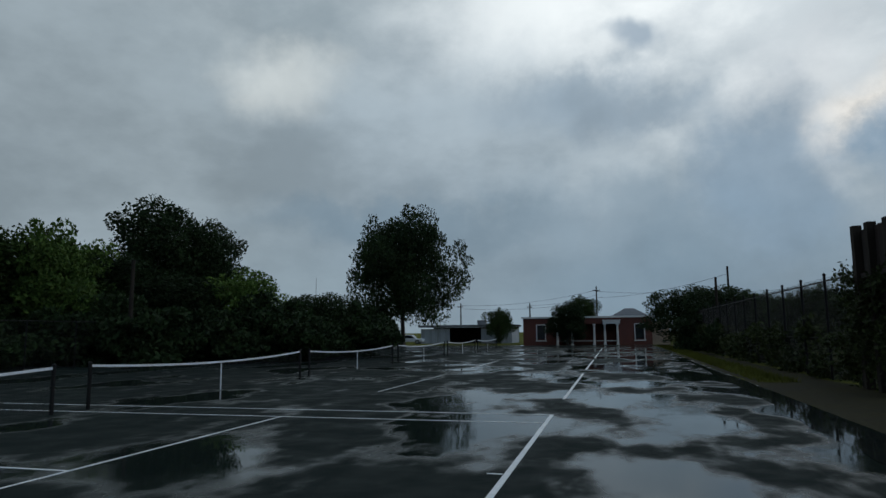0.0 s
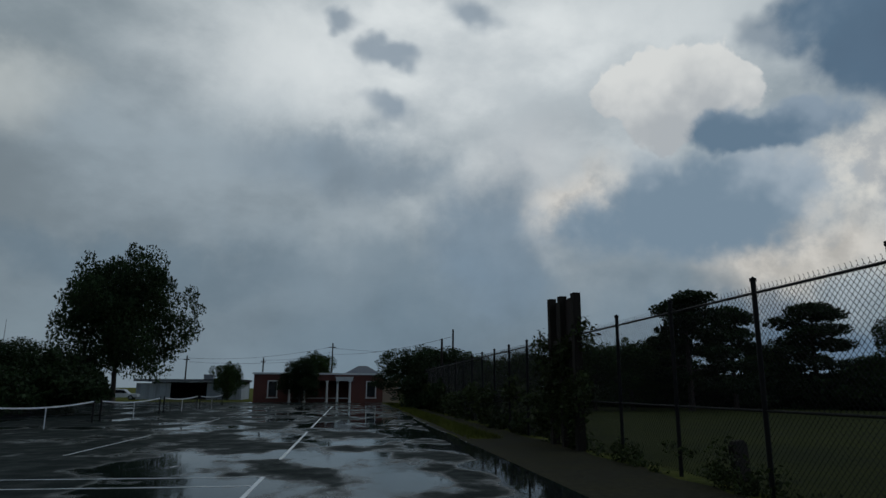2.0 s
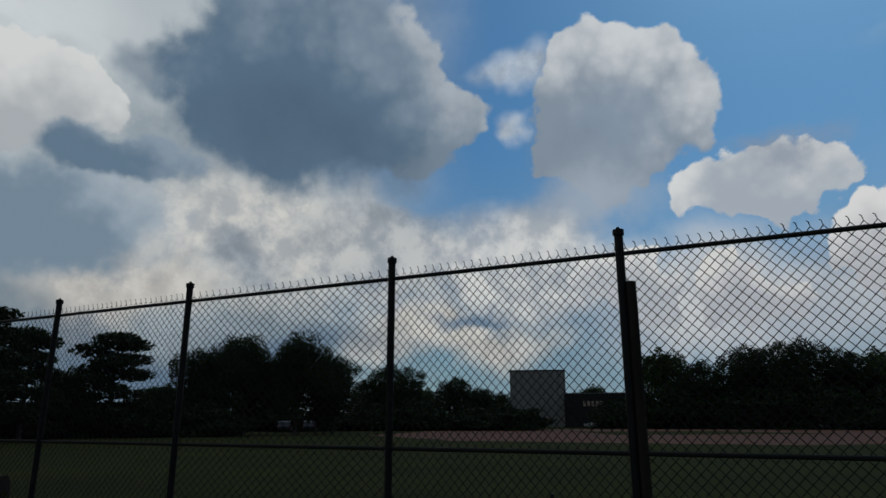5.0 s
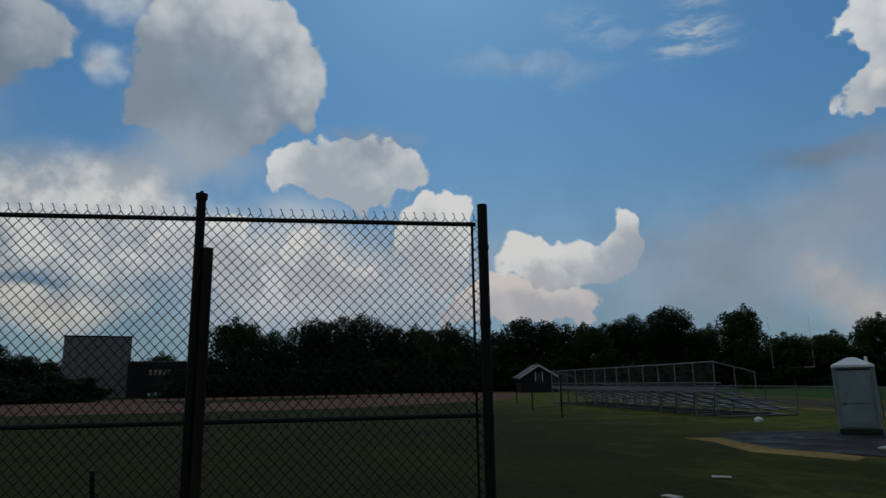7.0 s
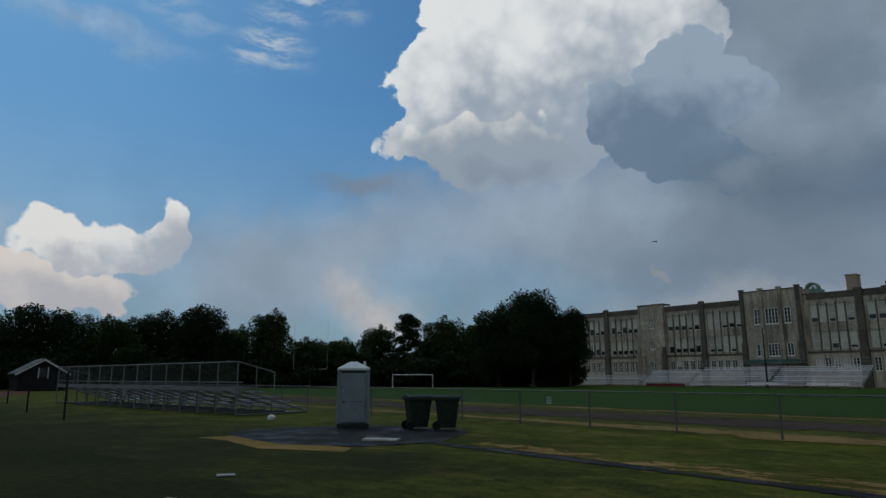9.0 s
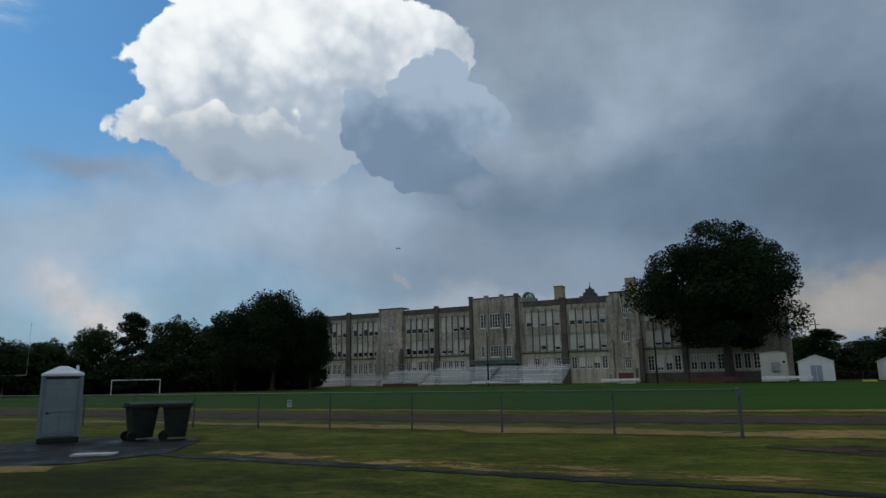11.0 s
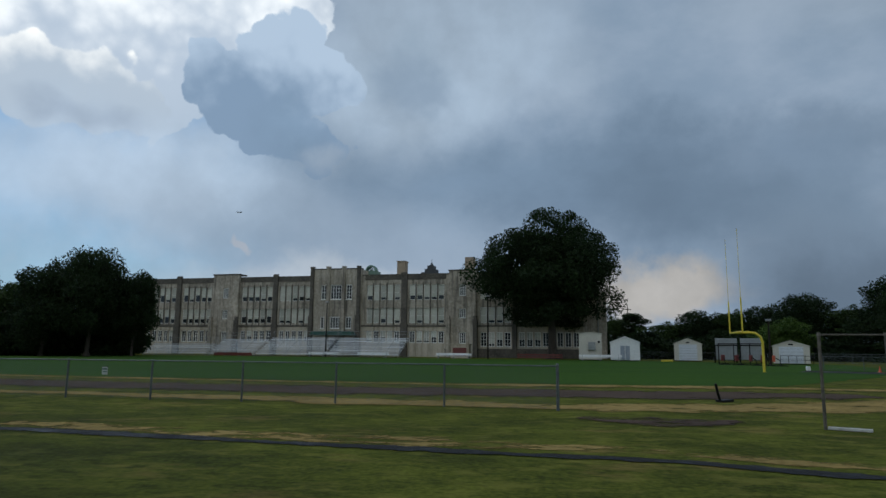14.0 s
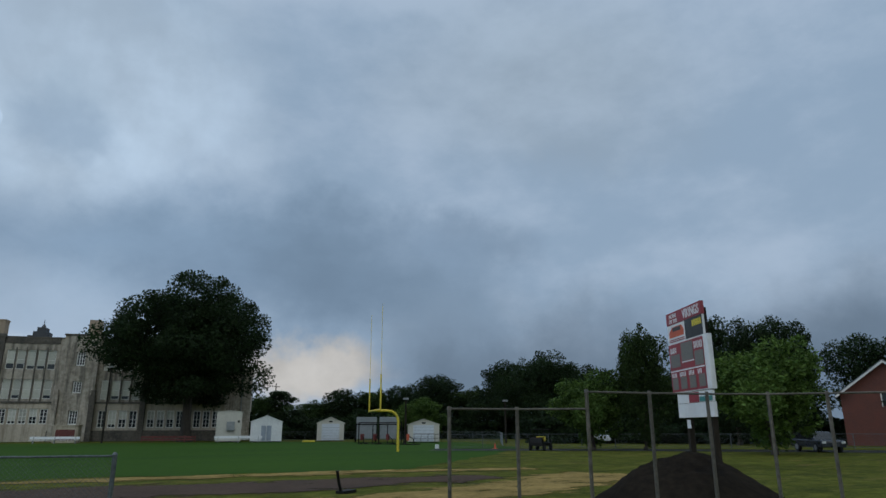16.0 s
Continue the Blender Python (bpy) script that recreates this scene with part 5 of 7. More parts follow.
def shed(bearing, d, w, depth, eave, ridge, label, wall=WHITE_METAL, door="double", rail=False):
    p = polar(bearing, d)
    th = thing("shed", label, "shed", (p.x, p.y, 0), -bearing, "sheds beside the field")
    part("wall", Mesh().prism([(-w / 2, 0.12), (w / 2, 0.12), (w / 2, eave), (0, ridge), (-w / 2, eave)], 0, depth), wall, th)
    part("skids", Mesh().box(-w / 2 + 0.1, w / 2 - 0.1, 0.1, depth - 0.1, 0, 0.12), BLACK_STEEL, th)
    o, t = 0.15, 0.07
    for s in (-1, 1):
        sl = (ridge - eave) / (w / 2)
        part("roof_slope", Mesh().prism([(0, ridge + 0.01), (s * (w / 2 + o), eave - o * sl + 0.01), (s * (w / 2 + o), eave - o * sl + t), (0, ridge + t + 0.01)], -0.12, depth + 0.12), wall if wall is CREAM_WALL else WHITE_METAL, th)
    if door == "double":
        for s in (-1, 1):
            dr = part("door", Mesh().box(s * 0.04, s * 0.66, -0.05, -0.004, 0.2, 2.15), GREY_DOOR, th, "grey-blue door leaf")
            part("handle", Mesh().box(s * 0.09, s * 0.13, -0.09, -0.052, 1.05, 1.2), BLACK_STEEL, dr)
    elif door == "roller":
        dr = part("roller_door", Mesh().box(-w * 0.33, w * 0.33, -0.04, -0.004, 0.15, eave * 0.97), DOOR_WHITE, th, "pale ribbed roller door")
        for i in range(5):
            part("rib", Mesh().box(-w * 0.33, w * 0.33, -0.05, -0.042, 0.35 + i * 0.38, 0.38 + i * 0.38), GALV, dr)
        part("vent", Mesh().box(-0.25, 0.25, -0.03, -0.004, eave + 0.12, eave + 0.3), BLACK_STEEL, th)
    elif door == "unit":
        part("air_unit", Mesh().box(-0.3, 0.75, -0.45, -0.004, 1.5, 2.7), GALV, th, "grey wall air conditioner", bevel=0.04)
        part("vent", Mesh().tube((1.25, -0.06, 2.7), (1.25, -0.004, 2.7), 0.17, k=12), BLACK_STEEL, th)
    if rail:
        rl = Mesh()
        for x in np.linspace(-1.2, w / 2 + 0.3, 5):
            rl.tube((x, -0.8, 0), (x, -0.8, 1.05), 0.03, k=6)
        for z in (0.55, 1.05):
            rl.tube((-1.2, -0.8, z), (w / 2 + 0.3, -0.8, z), 0.03, k=6)
        part("railing", rl, BLACK_STEEL, th)
    return th


shed(186.7, 101, 3.3, 4.5, 3.95, 4.1, "flat-topped cream shed with a wall air unit", CREAM_WALL, "unit")
shed(189.52, 99, 4.1, 5, 2.65, 3.45, "white gabled shed with grey-blue double doors", WHITE_METAL, "double")
shed(194.45, 103, 3.8, 5, 2.5, 3.3, "cream gabled shed with a roller door", CREAM_WALL, "roller")
shed(201.85, 91, 4.0, 5, 2.2, 2.85, "white gabled shed with roller door and railing", CREAM_WALL, "roller", True)

# ---- playing field, track, paths ----
def sheet(name, pts, z, mat, label, category, wob=0.4, seed=2):
    """A flat patch with a ragged outline."""
    r = random.Random(seed)
    out = []
    for i, a in enumerate(pts):
        b = pts[(i + 1) % len(pts)]
        a, b = Vector(a), Vector(b)
        k = max(1, int((b - a).length / 1.2))
        for j in range(min(k, 60)):
            out.append(a.lerp(b, j / min(k, 60)) + Vector((r.uniform(-wob, wob), r.uniform(-wob, wob))))
    bm = bmesh.new()
    f = bm.faces.new([bm.verts.new((p.x, p.y, z)) for p in out])
    bmesh.ops.triangulate(bm, faces=[f])
    me = bpy.data.meshes.new(name)
    bm.to_mesh(me), bm.free()
    me.materials.append(mat)
    return tagged(new(name, me), label, category, "", "structure")


sheet("playing_field", [(-12, -33), (10, -33.5), (60, -40), (130, -50), (145, -115), (30, -106), (-20, -98), (-40, -85), (-34, -60), (-22, -44)], 0.010, FIELD, "deep green mown football turf", "field")
ribbon("running_track", [(-14, -27.5), (-4, -26.5), (10, -26.8), (40, -31), (110, -41)], [2.5, 5.0, 4.6, 4.2, 4.0], 0.016, CINDER, "worn dark cinder running track", "track", 0.5, 12, soft=True, thin=0.2)
ribbon("straw_edge", [(-18, -31), (-10, -32.2), (4, -31.6), (40, -36), (110, -46)], [1.6, 2.4, 1.2, 1.0, 1.0], 0.020, STRAW, "pale dry grass along the track", "dry grass", 0.5, 14, soft=True, thin=0.35)
ribbon("straw_band", [(-19, -27), (-9, -21.5), (-1, -20.6), (12, -22.2), (40, -26.2), (110, -36)], [5.0, 4.0, 2.2, 1.7, 1.4, 1.4], 0.013, STRAW, "pale dry grass beside the low fence", "dry grass", 0.5, 15, soft=True, thin=0.3)
ribbon("bare_soil", [(-1.2, -17.4), (-3.6, -16.9), (-5.6, -17.4)], [0.6, 2.2, 0.5], 0.018, CINDER, "dark bare soil patch", "soil", 0.3, 16, 0.3, soft=True, thin=0.42)
ribbon("worn_lawn", [(12.0, -14.3), (8.3, -13.7), (5.4, -13.1), (1.8, -12.6), (-2.3, -12.0), (-5.5, -10.9), (-9.5, -9.5)], [0.9, 1.2, 1.1, 1.4, 1.0, 1.2, 0.6], 0.009, STRAW, "yellowed worn lawn beside the footpath", "dry grass", 0.4, 19, soft=True, thin=0.52)
ribbon("footpath", [(13.5, -13.7), (12.0, -13.4), (8.3, -12.85), (5.4, -12.3), (1.8, -11.75), (-2.3, -11.1), (-5.5, -10.0), (-9.5, -8.6), (-16, -6.0)], [0.35, 0.4, 0.44, 0.46, 0.46, 0.46, 0.44, 0.42, 0.42], 0.014, WET_PATH, "narrow wet asphalt footpath", "path", 0.16, 17, 0.3, soft=True)
sheet("asphalt_apron", [(19.5, -11.5), (15.5, -10.6), (13.0, -11.4), (12.4, -13.6), (13.2, -15.4), (14.6, -17.4), (18.8, -16.6), (20.2, -14.0)], 0.017, WET_PATH, "wet asphalt apron under the toilet and bins", "apron", 0.18, 5)
sheet("dry_lawn_patch", [(18.6, -10.2), (14.8, -9.7), (12.6, -10.6), (13.2, -11.3), (15.6, -10.9), (18.4, -11.2)], 0.012, STRAW, "yellowed grass around the apron", "dry grass", 0.25, 6)
# darkened copy of the turf: shade over the outfield put into its colour
OUTFIELD = material("shaded_outfield", (0.014, 0.018, 0.006), (0.040, 0.045, 0.013), rough=0.95, grain=5, coarse=0.2, bump=0.4, bump_scale=20, spec=0.02)
sheet("outfield", [(7.0, -6), (7.0, 84), (60, 90), (140, 90), (170, 0), (112, -26), (50, -9)], 0.006, OUTFIELD, "outfield grass with shade put into its dark colour", "lawn", 0.3, 31)
sheet("infield", [(50, 24), (62, 40), (90, 46), (112, 30), (112, -22), (98, -30), (62, -15), (50, 0)], 0.012, CLAY, "red clay baseball infield", "infield", 0.5, 8)
sheet("infield_grass", [(74, 16), (90, 26), (100, 8), (86, -6)], 0.020, TURF, "grass square inside the clay infield", "lawn", 0.3, 9)
ribbon("road", [(-24, -58), (-38, -50), (-52, -38), (-70, -22)], [5, 5.5, 6, 6], 0.012, WET_PATH, "grey asphalt service road", "road", 0.1, 18, 2.0)

# ---- low silver chain-link fence ----
def low_fence():
    th = thing("low_chain_fence", "waist-high grey chain-link fence along the track", "fence", (0, 0, 0))
    pts = [(-1.1, -19.4), (2.2, -20.0), (5.6, -20.35), (8.7, -20.6), (11.85, -20.8), (14.95, -21.05), (18.05, -21.3), (21.2, -21.5)]
    pts += [(21.2 + 3.1 * i, -21.5 - 0.42 * i) for i in range(1, 16)]
    post = Mesh().tube((0, 0, -0.05), (0, 0, 1.24), 0.032, k=8).tube((0, 0, 1.24), (0, 0, 1.29), 0.04, 0.015, 8).data("post", LINK_GREY)
    fab = link_mesh(3.1, 0.04, 1.2, 0.09, 0.0026).data("mesh_panel", LINK_GREY)
    rail = Mesh().tube((0, 0, 1.24), (0, 3.1, 1.24), 0.024, k=8).data("top_rail", LINK_GREY)
    for i, (x, y) in enumerate(pts):
        part("post", post, None, th, loc=(x, y, 0)).scale = (1.5, 1.5, 1.02) if i == 0 else (1, 1, 1)
        if i < len(pts) - 1:
            v = Vector(pts[i + 1]) - Vector((x, y))
            a = math.atan2(v.y, v.x) - math.pi / 2
            for nm, me in (("mesh_panel", fab), ("top_rail", rail)):
                o = part(nm, me, None, th, loc=(x, y, 0))
                o.rotation_euler, o.scale = (0, 0, a), (1, v.length / 3.1, 1)
    return th


LINK_GREY = material("dull_galvanised_wire", (0.055, 0.065, 0.068), (0.12, 0.135, 0.14), rough=0.55, grain=12, coarse=1.5, bump=0.05, metal=0.3)
low_fence()
DEBRIS_PALE = material("faded_card", (0.30, 0.32, 0.30), (0.42, 0.44, 0.42), rough=0.8, grain=6, coarse=2, bump=0.05)
nt_ = thing("notice_board", "small white notice tied to the low fence", "sign", (13.55, -20.93, 0.75), -4)
part("panel", Mesh().box(-0.10, 0.10, 0.02, 0.03, 0.02, 0.27), DEBRIS_PALE, nt_)
part("tie", Mesh().box(-0.1, 0.1, -0.01, 0.018, 0.26, 0.28), BLACK_STEEL, nt_)
part("bars", Mesh().box(-0.09, 0.09, 0.031, 0.033, 0.18, 0.22).box(-0.09, 0.05, 0.031, 0.033, 0.1, 0.13), GREEN_METAL, nt_)

# ---- portable toilet, bins ----
TOILET = material("grey_blue_plastic", (0.13, 0.165, 0.185), (0.19, 0.235, 0.26), rough=0.5, grain=4, coarse=0.7, bump=0.05)
ROOF_WHITE = material("white_plastic", (0.55, 0.57, 0.58), (0.70, 0.72, 0.73), rough=0.45, grain=4, coarse=0.8, bump=0.05)
BIN = material("dark_green_plastic", (0.011, 0.017, 0.014), (0.024, 0.034, 0.028), rough=0.6, grain=5, coarse=0.8, bump=0.05, spec=0.15)


def portable_toilet(x, y, turn):
    th = thing("portable_toilet", "grey-blue portable toilet with a white pyramid roof", "toilet", (x, y, 0.017), turn)
    part("base", Mesh().box(-0.55, 0.55, -0.55, 0.55, 0, 0.14), BIN, th, bevel=0.02)
    part("cabin", Mesh().box(-0.54, 0.54, -0.54, 0.54, 0.14, 1.95), TOILET, th, bevel=0.03)
    for s in (-1, 1):
        for c in (-1, 1):
            part("corner_post", Mesh().box(s * 0.5, s * 0.565, c * 0.5, c * 0.565, 0.14, 1.98), TOILET, th, bevel=0.01)
    dr = part("door", Mesh().box(-0.42, 0.42, 0.545, 0.585, 0.2, 1.86), TOILET, th, bevel=0.01)
    part("door_panel", Mesh().box(-0.36, -0.03, 0.587, 0.60, 0.28, 0.82).box(0.03, 0.36, 0.587, 0.60, 0.28, 0.82).box(-0.36, 0.36, 0.587, 0.60, 0.9, 1.65), TOILET, dr, bevel=0.01)
    part("handle", Mesh().box(0.3, 0.38, 0.601, 0.63, 0.86, 0.9), BLACK_STEEL, dr)
    part("vent_strip", Mesh().box(-0.44, 0.44, 0.545, 0.56, 1.88, 1.93), BLACK_STEEL, th)
    rf = Mesh()
    b, t = 0.57, 0.12
    lo = [(-b, -b, 1.97), (b, -b, 1.97), (b, b, 1.97), (-b, b, 1.97)]
    mid = [(-b, -b, 2.04), (b, -b, 2.04), (b, b, 2.04), (-b, b, 2.04)]
    tp = [(-t, -t, 2.27), (t, -t, 2.27), (t, t, 2.27), (-t, t, 2.27)]
    for p, q in ((lo, mid), (mid, tp)):
        for i in range(4):
            j = (i + 1) % 4
            rf.quad(p[i], p[j], q[j], q[i])
    rf.poly(tp), rf.poly(lo[::-1])
    part("roof", rf, ROOF_WHITE, th, "white moulded pyramid roof")
    part("vent_pipe", Mesh().tube((-0.4, -0.4, 2.0), (-0.4, -0.4, 2.3), 0.045, k=10), ROOF_WHITE, th)
    return th


portable_toilet(18.4, -15.7, 50)


def wheelie_bin(x, y, turn):
    th = thing("wheelie_bin", "dark green two-wheeled rubbish bin with closed lid", "bin", (x, y, 0.017), turn, "bins by the toilet")
    bd = Mesh()
    a, b = [(-0.27, -0.30), (0.27, -0.30), (0.27, 0.26), (-0.27, 0.26)], [(-0.37, -0.40), (0.37, -0.40), (0.37, 0.38), (-0.37, 0.38)]
    for i in range(4):
        j = (i + 1) % 4
        bd.quad((*a[i], 0.08), (*a[j], 0.08), (*b[j], 1.0), (*b[i], 1.0))
    bd.poly([(*p, 0.08) for p in a[::-1]]), bd.poly([(*p, 1.0) for p in b])
    part("body", bd, BIN, th, bevel=0.02)
    part("rim", Mesh().box(-0.41, 0.41, -0.44, 0.42, 0.96, 1.02), BIN, th, bevel=0.01)
    part("lid", Mesh().prism([(-0.42, 1.02), (0.42, 1.02), (0.40, 1.08), (0.2, 1.13), (-0.2, 1.13), (-0.40, 1.08)], -0.45, 0.44), BIN, th, bevel=0.015)
    part("handle", Mesh().tube((-0.3, -0.52, 1.02), (0.3, -0.52, 1.02), 0.02, k=8).tube((-0.3, -0.52, 1.02), (-0.3, -0.42, 1.0), 0.02, k=6).tube((0.3, -0.52, 1.02), (0.3, -0.42, 1.0), 0.02, k=6), BIN, th)
    for s in (-1, 1):
        part("wheel", Mesh().tube((s * 0.29, -0.36, 0.14), (s * 0.36, -0.36, 0.14), 0.14, k=16), BLACK_STEEL, th)
    return th


wheelie_bin(15.95, -16.5, 150), wheelie_bin(15.0, -16.95, 128)
DEBRIS = material("pale_litter", (0.30, 0.29, 0.26), (0.5, 0.49, 0.46), rough=0.8, grain=8, coarse=2, bump=0.2)
for nm, x, y, sx, sy, sz, tr in (("board", 14.0, -13.0, 0.5, 0.22, 0.04, 30), ("litter_sheet", 11.2, -6.6, 0.16, 0.08, 0.02, 60), ("litter_sheet", 9.6, -4.8, 0.14, 0.08, 0.02, 20)):
    solid(nm, Mesh().box(-sx, sx, -sy, sy, 0, sz), DEBRIS, "pale weathered scrap lying on the ground", "litter").matrix_basis = pose(x, y, 0.018, 0, 0, tr)
bag = Mesh()
for i in range(7):
    for j in range(12):
        def sp(u, v):
            rr = 0.15 * (1 + 0.18 * noise.noise((math.cos(v) * 2, math.sin(v) * 2, u * 2)))
            return (rr * math.sin(u) * math.cos(v) * 1.3, rr * math.sin(u) * math.sin(v), 0.12 + 0.85 * rr * math.cos(u))
        u0, u1, v0, v1 = math.pi * i / 7, math.pi * (i + 1) / 7, 2 * math.pi * j / 12, 2 * math.pi * (j + 1) / 12
        bag.quad(sp(u0, v0), sp(u1, v0), sp(u1, v1), sp(u0, v1))
solid("rubbish_bag", bag, ROOF_WHITE, "crumpled white plastic bag on the grass", "bag", smooth=True).matrix_basis = pose(23.7, -15.9, 0)

# ---- visitors' stand, seen from behind ----
# dimmed aluminium: shade behind and beneath the stand is put into the colour
SHADED_ALU = material("shaded_aluminium", (0.10, 0.105, 0.11), (0.20, 0.21, 0.215), rough=0.5, grain=10, coarse=0.8, bump=0.05, metal=0.2)


def visitors_stand():
    x0, x1, yb = 27.6, 50.5, -16.6
    th = thing("visitor_bleacher", "long aluminium bleacher with chain-link guard behind its top row", "bleacher", (x0, yb, 0), 0)
    ln = x1 - x0
    k = 13
    for i in range(6):
        y, z = -0.15 - i * 0.66, 1.55 - i * 0.24
        part("seat_plank", Mesh().box(0, ln, y - 0.14, y + 0.14, z - 0.05, z), SHADED_ALU, th)
        part("footboard", Mesh().box(0, ln, y - 0.5, y - 0.2, z - 0.34, z - 0.30), SHADED_ALU, th)
    part("rear_board", Mesh().box(0, ln, 0.0, 0.05, 1.12, 1.27), SHADED_ALU, th)
    for j in range(k + 1):
        x = ln * j / k
        fr = Mesh()
        fr.tube((x, 0, 0), (x, 0, 2.46), 0.032, k=8).tube((x, 0, 1.2), (x, -3.9, 0.12), 0.04, k=6).tube((x, 0, 0.06), (x, -3.9, 0.06), 0.035, k=6).tube((x, -1.9, 0.06), (x, -1.9, 0.7), 0.03, k=6)
        part("frame", fr, SHADED_ALU, th)
        if j < k:
            part("brace", Mesh().tube((x + 0.1, 0, 1.1), (x + ln / k - 0.5, -0.6, 0.06), 0.024, k=6), SHADED_ALU, th)
    part("guard_rail", Mesh().tube((0, 0, 2.46), (ln, 0, 2.46), 0.028, k=8).tube((0, 0, 1.30), (ln, 0, 1.30), 0.022, k=8), SHADED_ALU, th)
    fab = link_mesh(ln / k, 1.32, 2.42, 0.075, 0.0018).data("guard_mesh", LINK_GREY)
    for j in range(k):
        o = part("guard_mesh", fab, None, th, loc=(ln * j / k, 0.03, 0))
        o.rotation_euler = (0, 0, -math.pi / 2)
    for x in (0, ln):
        rl = Mesh().tube((x, 0, 2.46), (x, -2.0, 1.98), 0.026, k=8).tube((x, -2.0, 1.98), (x, -2.0, 0.5), 0.026, k=8).tube((x, -1.0, 2.22), (x, -1.0, 0.9), 0.022, k=8).tube((x, 0, 1.3), (x, -2.0, 0.9), 0.022, k=8)
        part("end_rail", rl, SHADED_ALU, th)
        part("stair_rail", Mesh().tube((x, -2.0, 0.95), (x, -4.0, 0.42), 0.022, k=6).tube((x, -4.0, 0.0), (x, -4.0, 0.42), 0.022, k=6), SHADED_ALU, th)
    return th


visitors_stand()
for x, y, h in ((31.1, -10.6, 2.0), (39.0, -11.5, 1.9), (52.7, -14.3, 1.8)):
    solid("marker_post", Mesh().tube((0, 0, -0.1), (0.03, 0, h), 0.045, 0.04, 8), BLACK_STEEL, "dark iron post standing in the lawn", "post", group="posts in the lawn").matrix_basis = pose(x, y, 0)
solid("marker_post", Mesh().tube((0, 0, -0.1), (-0.06, 0.05, 0.75), 0.03, 0.03, 8), BLACK_STEEL, "short dark stake beyond the tall fence", "post").matrix_basis = pose(9.2, 3.1, 0)

# ---- goals ----
YELLOW = material("yellow_paint", (0.55, 0.42, 0.03), (0.72, 0.56, 0.05), rough=0.45, grain=6, coarse=1, bump=0.05)


def gooseneck(x, y, ax, mat, label, single=False):
    """A gridiron goal; ax: the way along its crossbar."""
    th = thing("goal_post", label, "goal", (x, y, 0), 0, "football goals")
    ax = Vector(ax).normalized()
    nrm = Vector((-ax.y, ax.x, 0))
    zc = 3.1
    neck = [Vector((0, 0, -0.1)), Vector((0, 0, 2.3)), nrm * 0.12 + Vector((0, 0, 2.75)), nrm * 0.5 + Vector((0, 0, 3.05)), nrm * 1.0 + Vector((0, 0, zc)), nrm * 1.9 + Vector((0, 0, zc))]
    if single:
        neck = [Vector((0, 0, -0.1)), Vector((0, 0, zc))]
    off = nrm * (0 if single else 1.9)
    part("stem", Mesh().path(neck, 0.10, k=10), mat, th)
    a, b = off - ax * 2.85 + Vector((0, 0, zc)), off + ax * 2.85 + Vector((0, 0, zc))
    part("crossbar", Mesh().tube(a, b, 0.075, k=10), mat, th)
    for p in (a, b):
        part("upright", Mesh().tube(p, p + Vector((0, 0, 2.6)), 0.055, k=8).tube(p + Vector((0, 0, 2.6)), p + Vector((0, 0, 8.0)), 0.018, k=6), mat, th)
    return th


gooseneck(-19.7, -54.7, (-0.157, -0.986, 0), YELLOW, "bright yellow gooseneck goal post on the field")
gooseneck(93.7, -70.3, (-0.6, -0.8, 0), GALV, "grey football goal at the far end of the field", True)
sg = thing("soccer_goal", "white soccer goal frame far down the field", "goal", (78, -79, 0), 0)
part("frame", Mesh().path([(-2.6, -2.7, 0), (-2.6, -2.7, 2.1), (2.0, 2.1, 2.1), (2.0, 2.1, 0)], 0.06, k=8), WHITE_METAL, sg)

# ---- backstop poles, mound, scoreboard ----
def pole_frame():
    th = thing("backstop_frame", "bare weathered pipe frame of a backstop", "fence frame", (0, 0, 0))
    pts = [(-6.75, -16.0), (-8.11, -15.85), (-9.28, -15.2), (-10.8, -15.2), (-12.12, -15.0), (-13.4, -14.6), (-14.25, -13.9), (-15.15, -13.0)]
    tops = [2.1, 2.1, 2.42, 2.42, 2.42, 2.42, 2.42, 2.42]
    for i, ((x, y), h) in enumerate(zip(pts, tops)):
        part("pole", Mesh().tube((x, y, -0.1), (x, y, h), 0.036, k=10).tube((x, y, h - 0.02), (x, y, h + 0.05), 0.05, 0.03, 10), WEATHERED, th)
        if i < len(pts) - 1:
            (x2, y2), h2 = pts[i + 1], tops[i + 1]
            hh = min(h, h2)
            part("top_rail", Mesh().tube((x, y, hh), (x2, y2, hh), 0.022, k=8), WEATHERED, th)
    return th


pole_frame()
th = thing("plank", "pale timber plank lying in the grass", "plank", (-7.15, -15.75, 0.01), 150)
part("board", Mesh().box(-0.42, 0.42, -0.07, 0.07, 0, 0.06), DEBRIS, th, bevel=0.008)
th = thing("timber_beam", "dark old timber beam lying in the grass", "beam", (-10.05, -14.9, 0.0), 157)
part("beam", Mesh().box(-1.0, 1.0, -0.1, 0.1, 0, 0.14), CREOSOTE, th, bevel=0.015)

SOIL = material("dark_topsoil", (0.006, 0.005, 0.004), (0.022, 0.017, 0.012), rough=0.95, grain=5, coarse=0.6, bump=0.9, bump_scale=9, spec=0.03)
md = Mesh()
rings, segs = 16, 44
for i in range(rings + 1):
    for j in range(segs):
        a = 2 * math.pi * j / segs
        f = i / rings
        h = 1.08 * (math.cos(f * math.pi) * 0.5 + 0.5) ** 0.6
        x, y = math.cos(a) * f * 2.75, math.sin(a) * f * 2.4
        h += 0.22 * noise.noise((x * 1.1, y * 1.1, 3)) * (1 - f) + 0.07 * noise.noise((x * 4, y * 4, 9)) * min(1, (1 - f) * 4)
        md.v.append((x, y, h if f < 1 else -0.03))
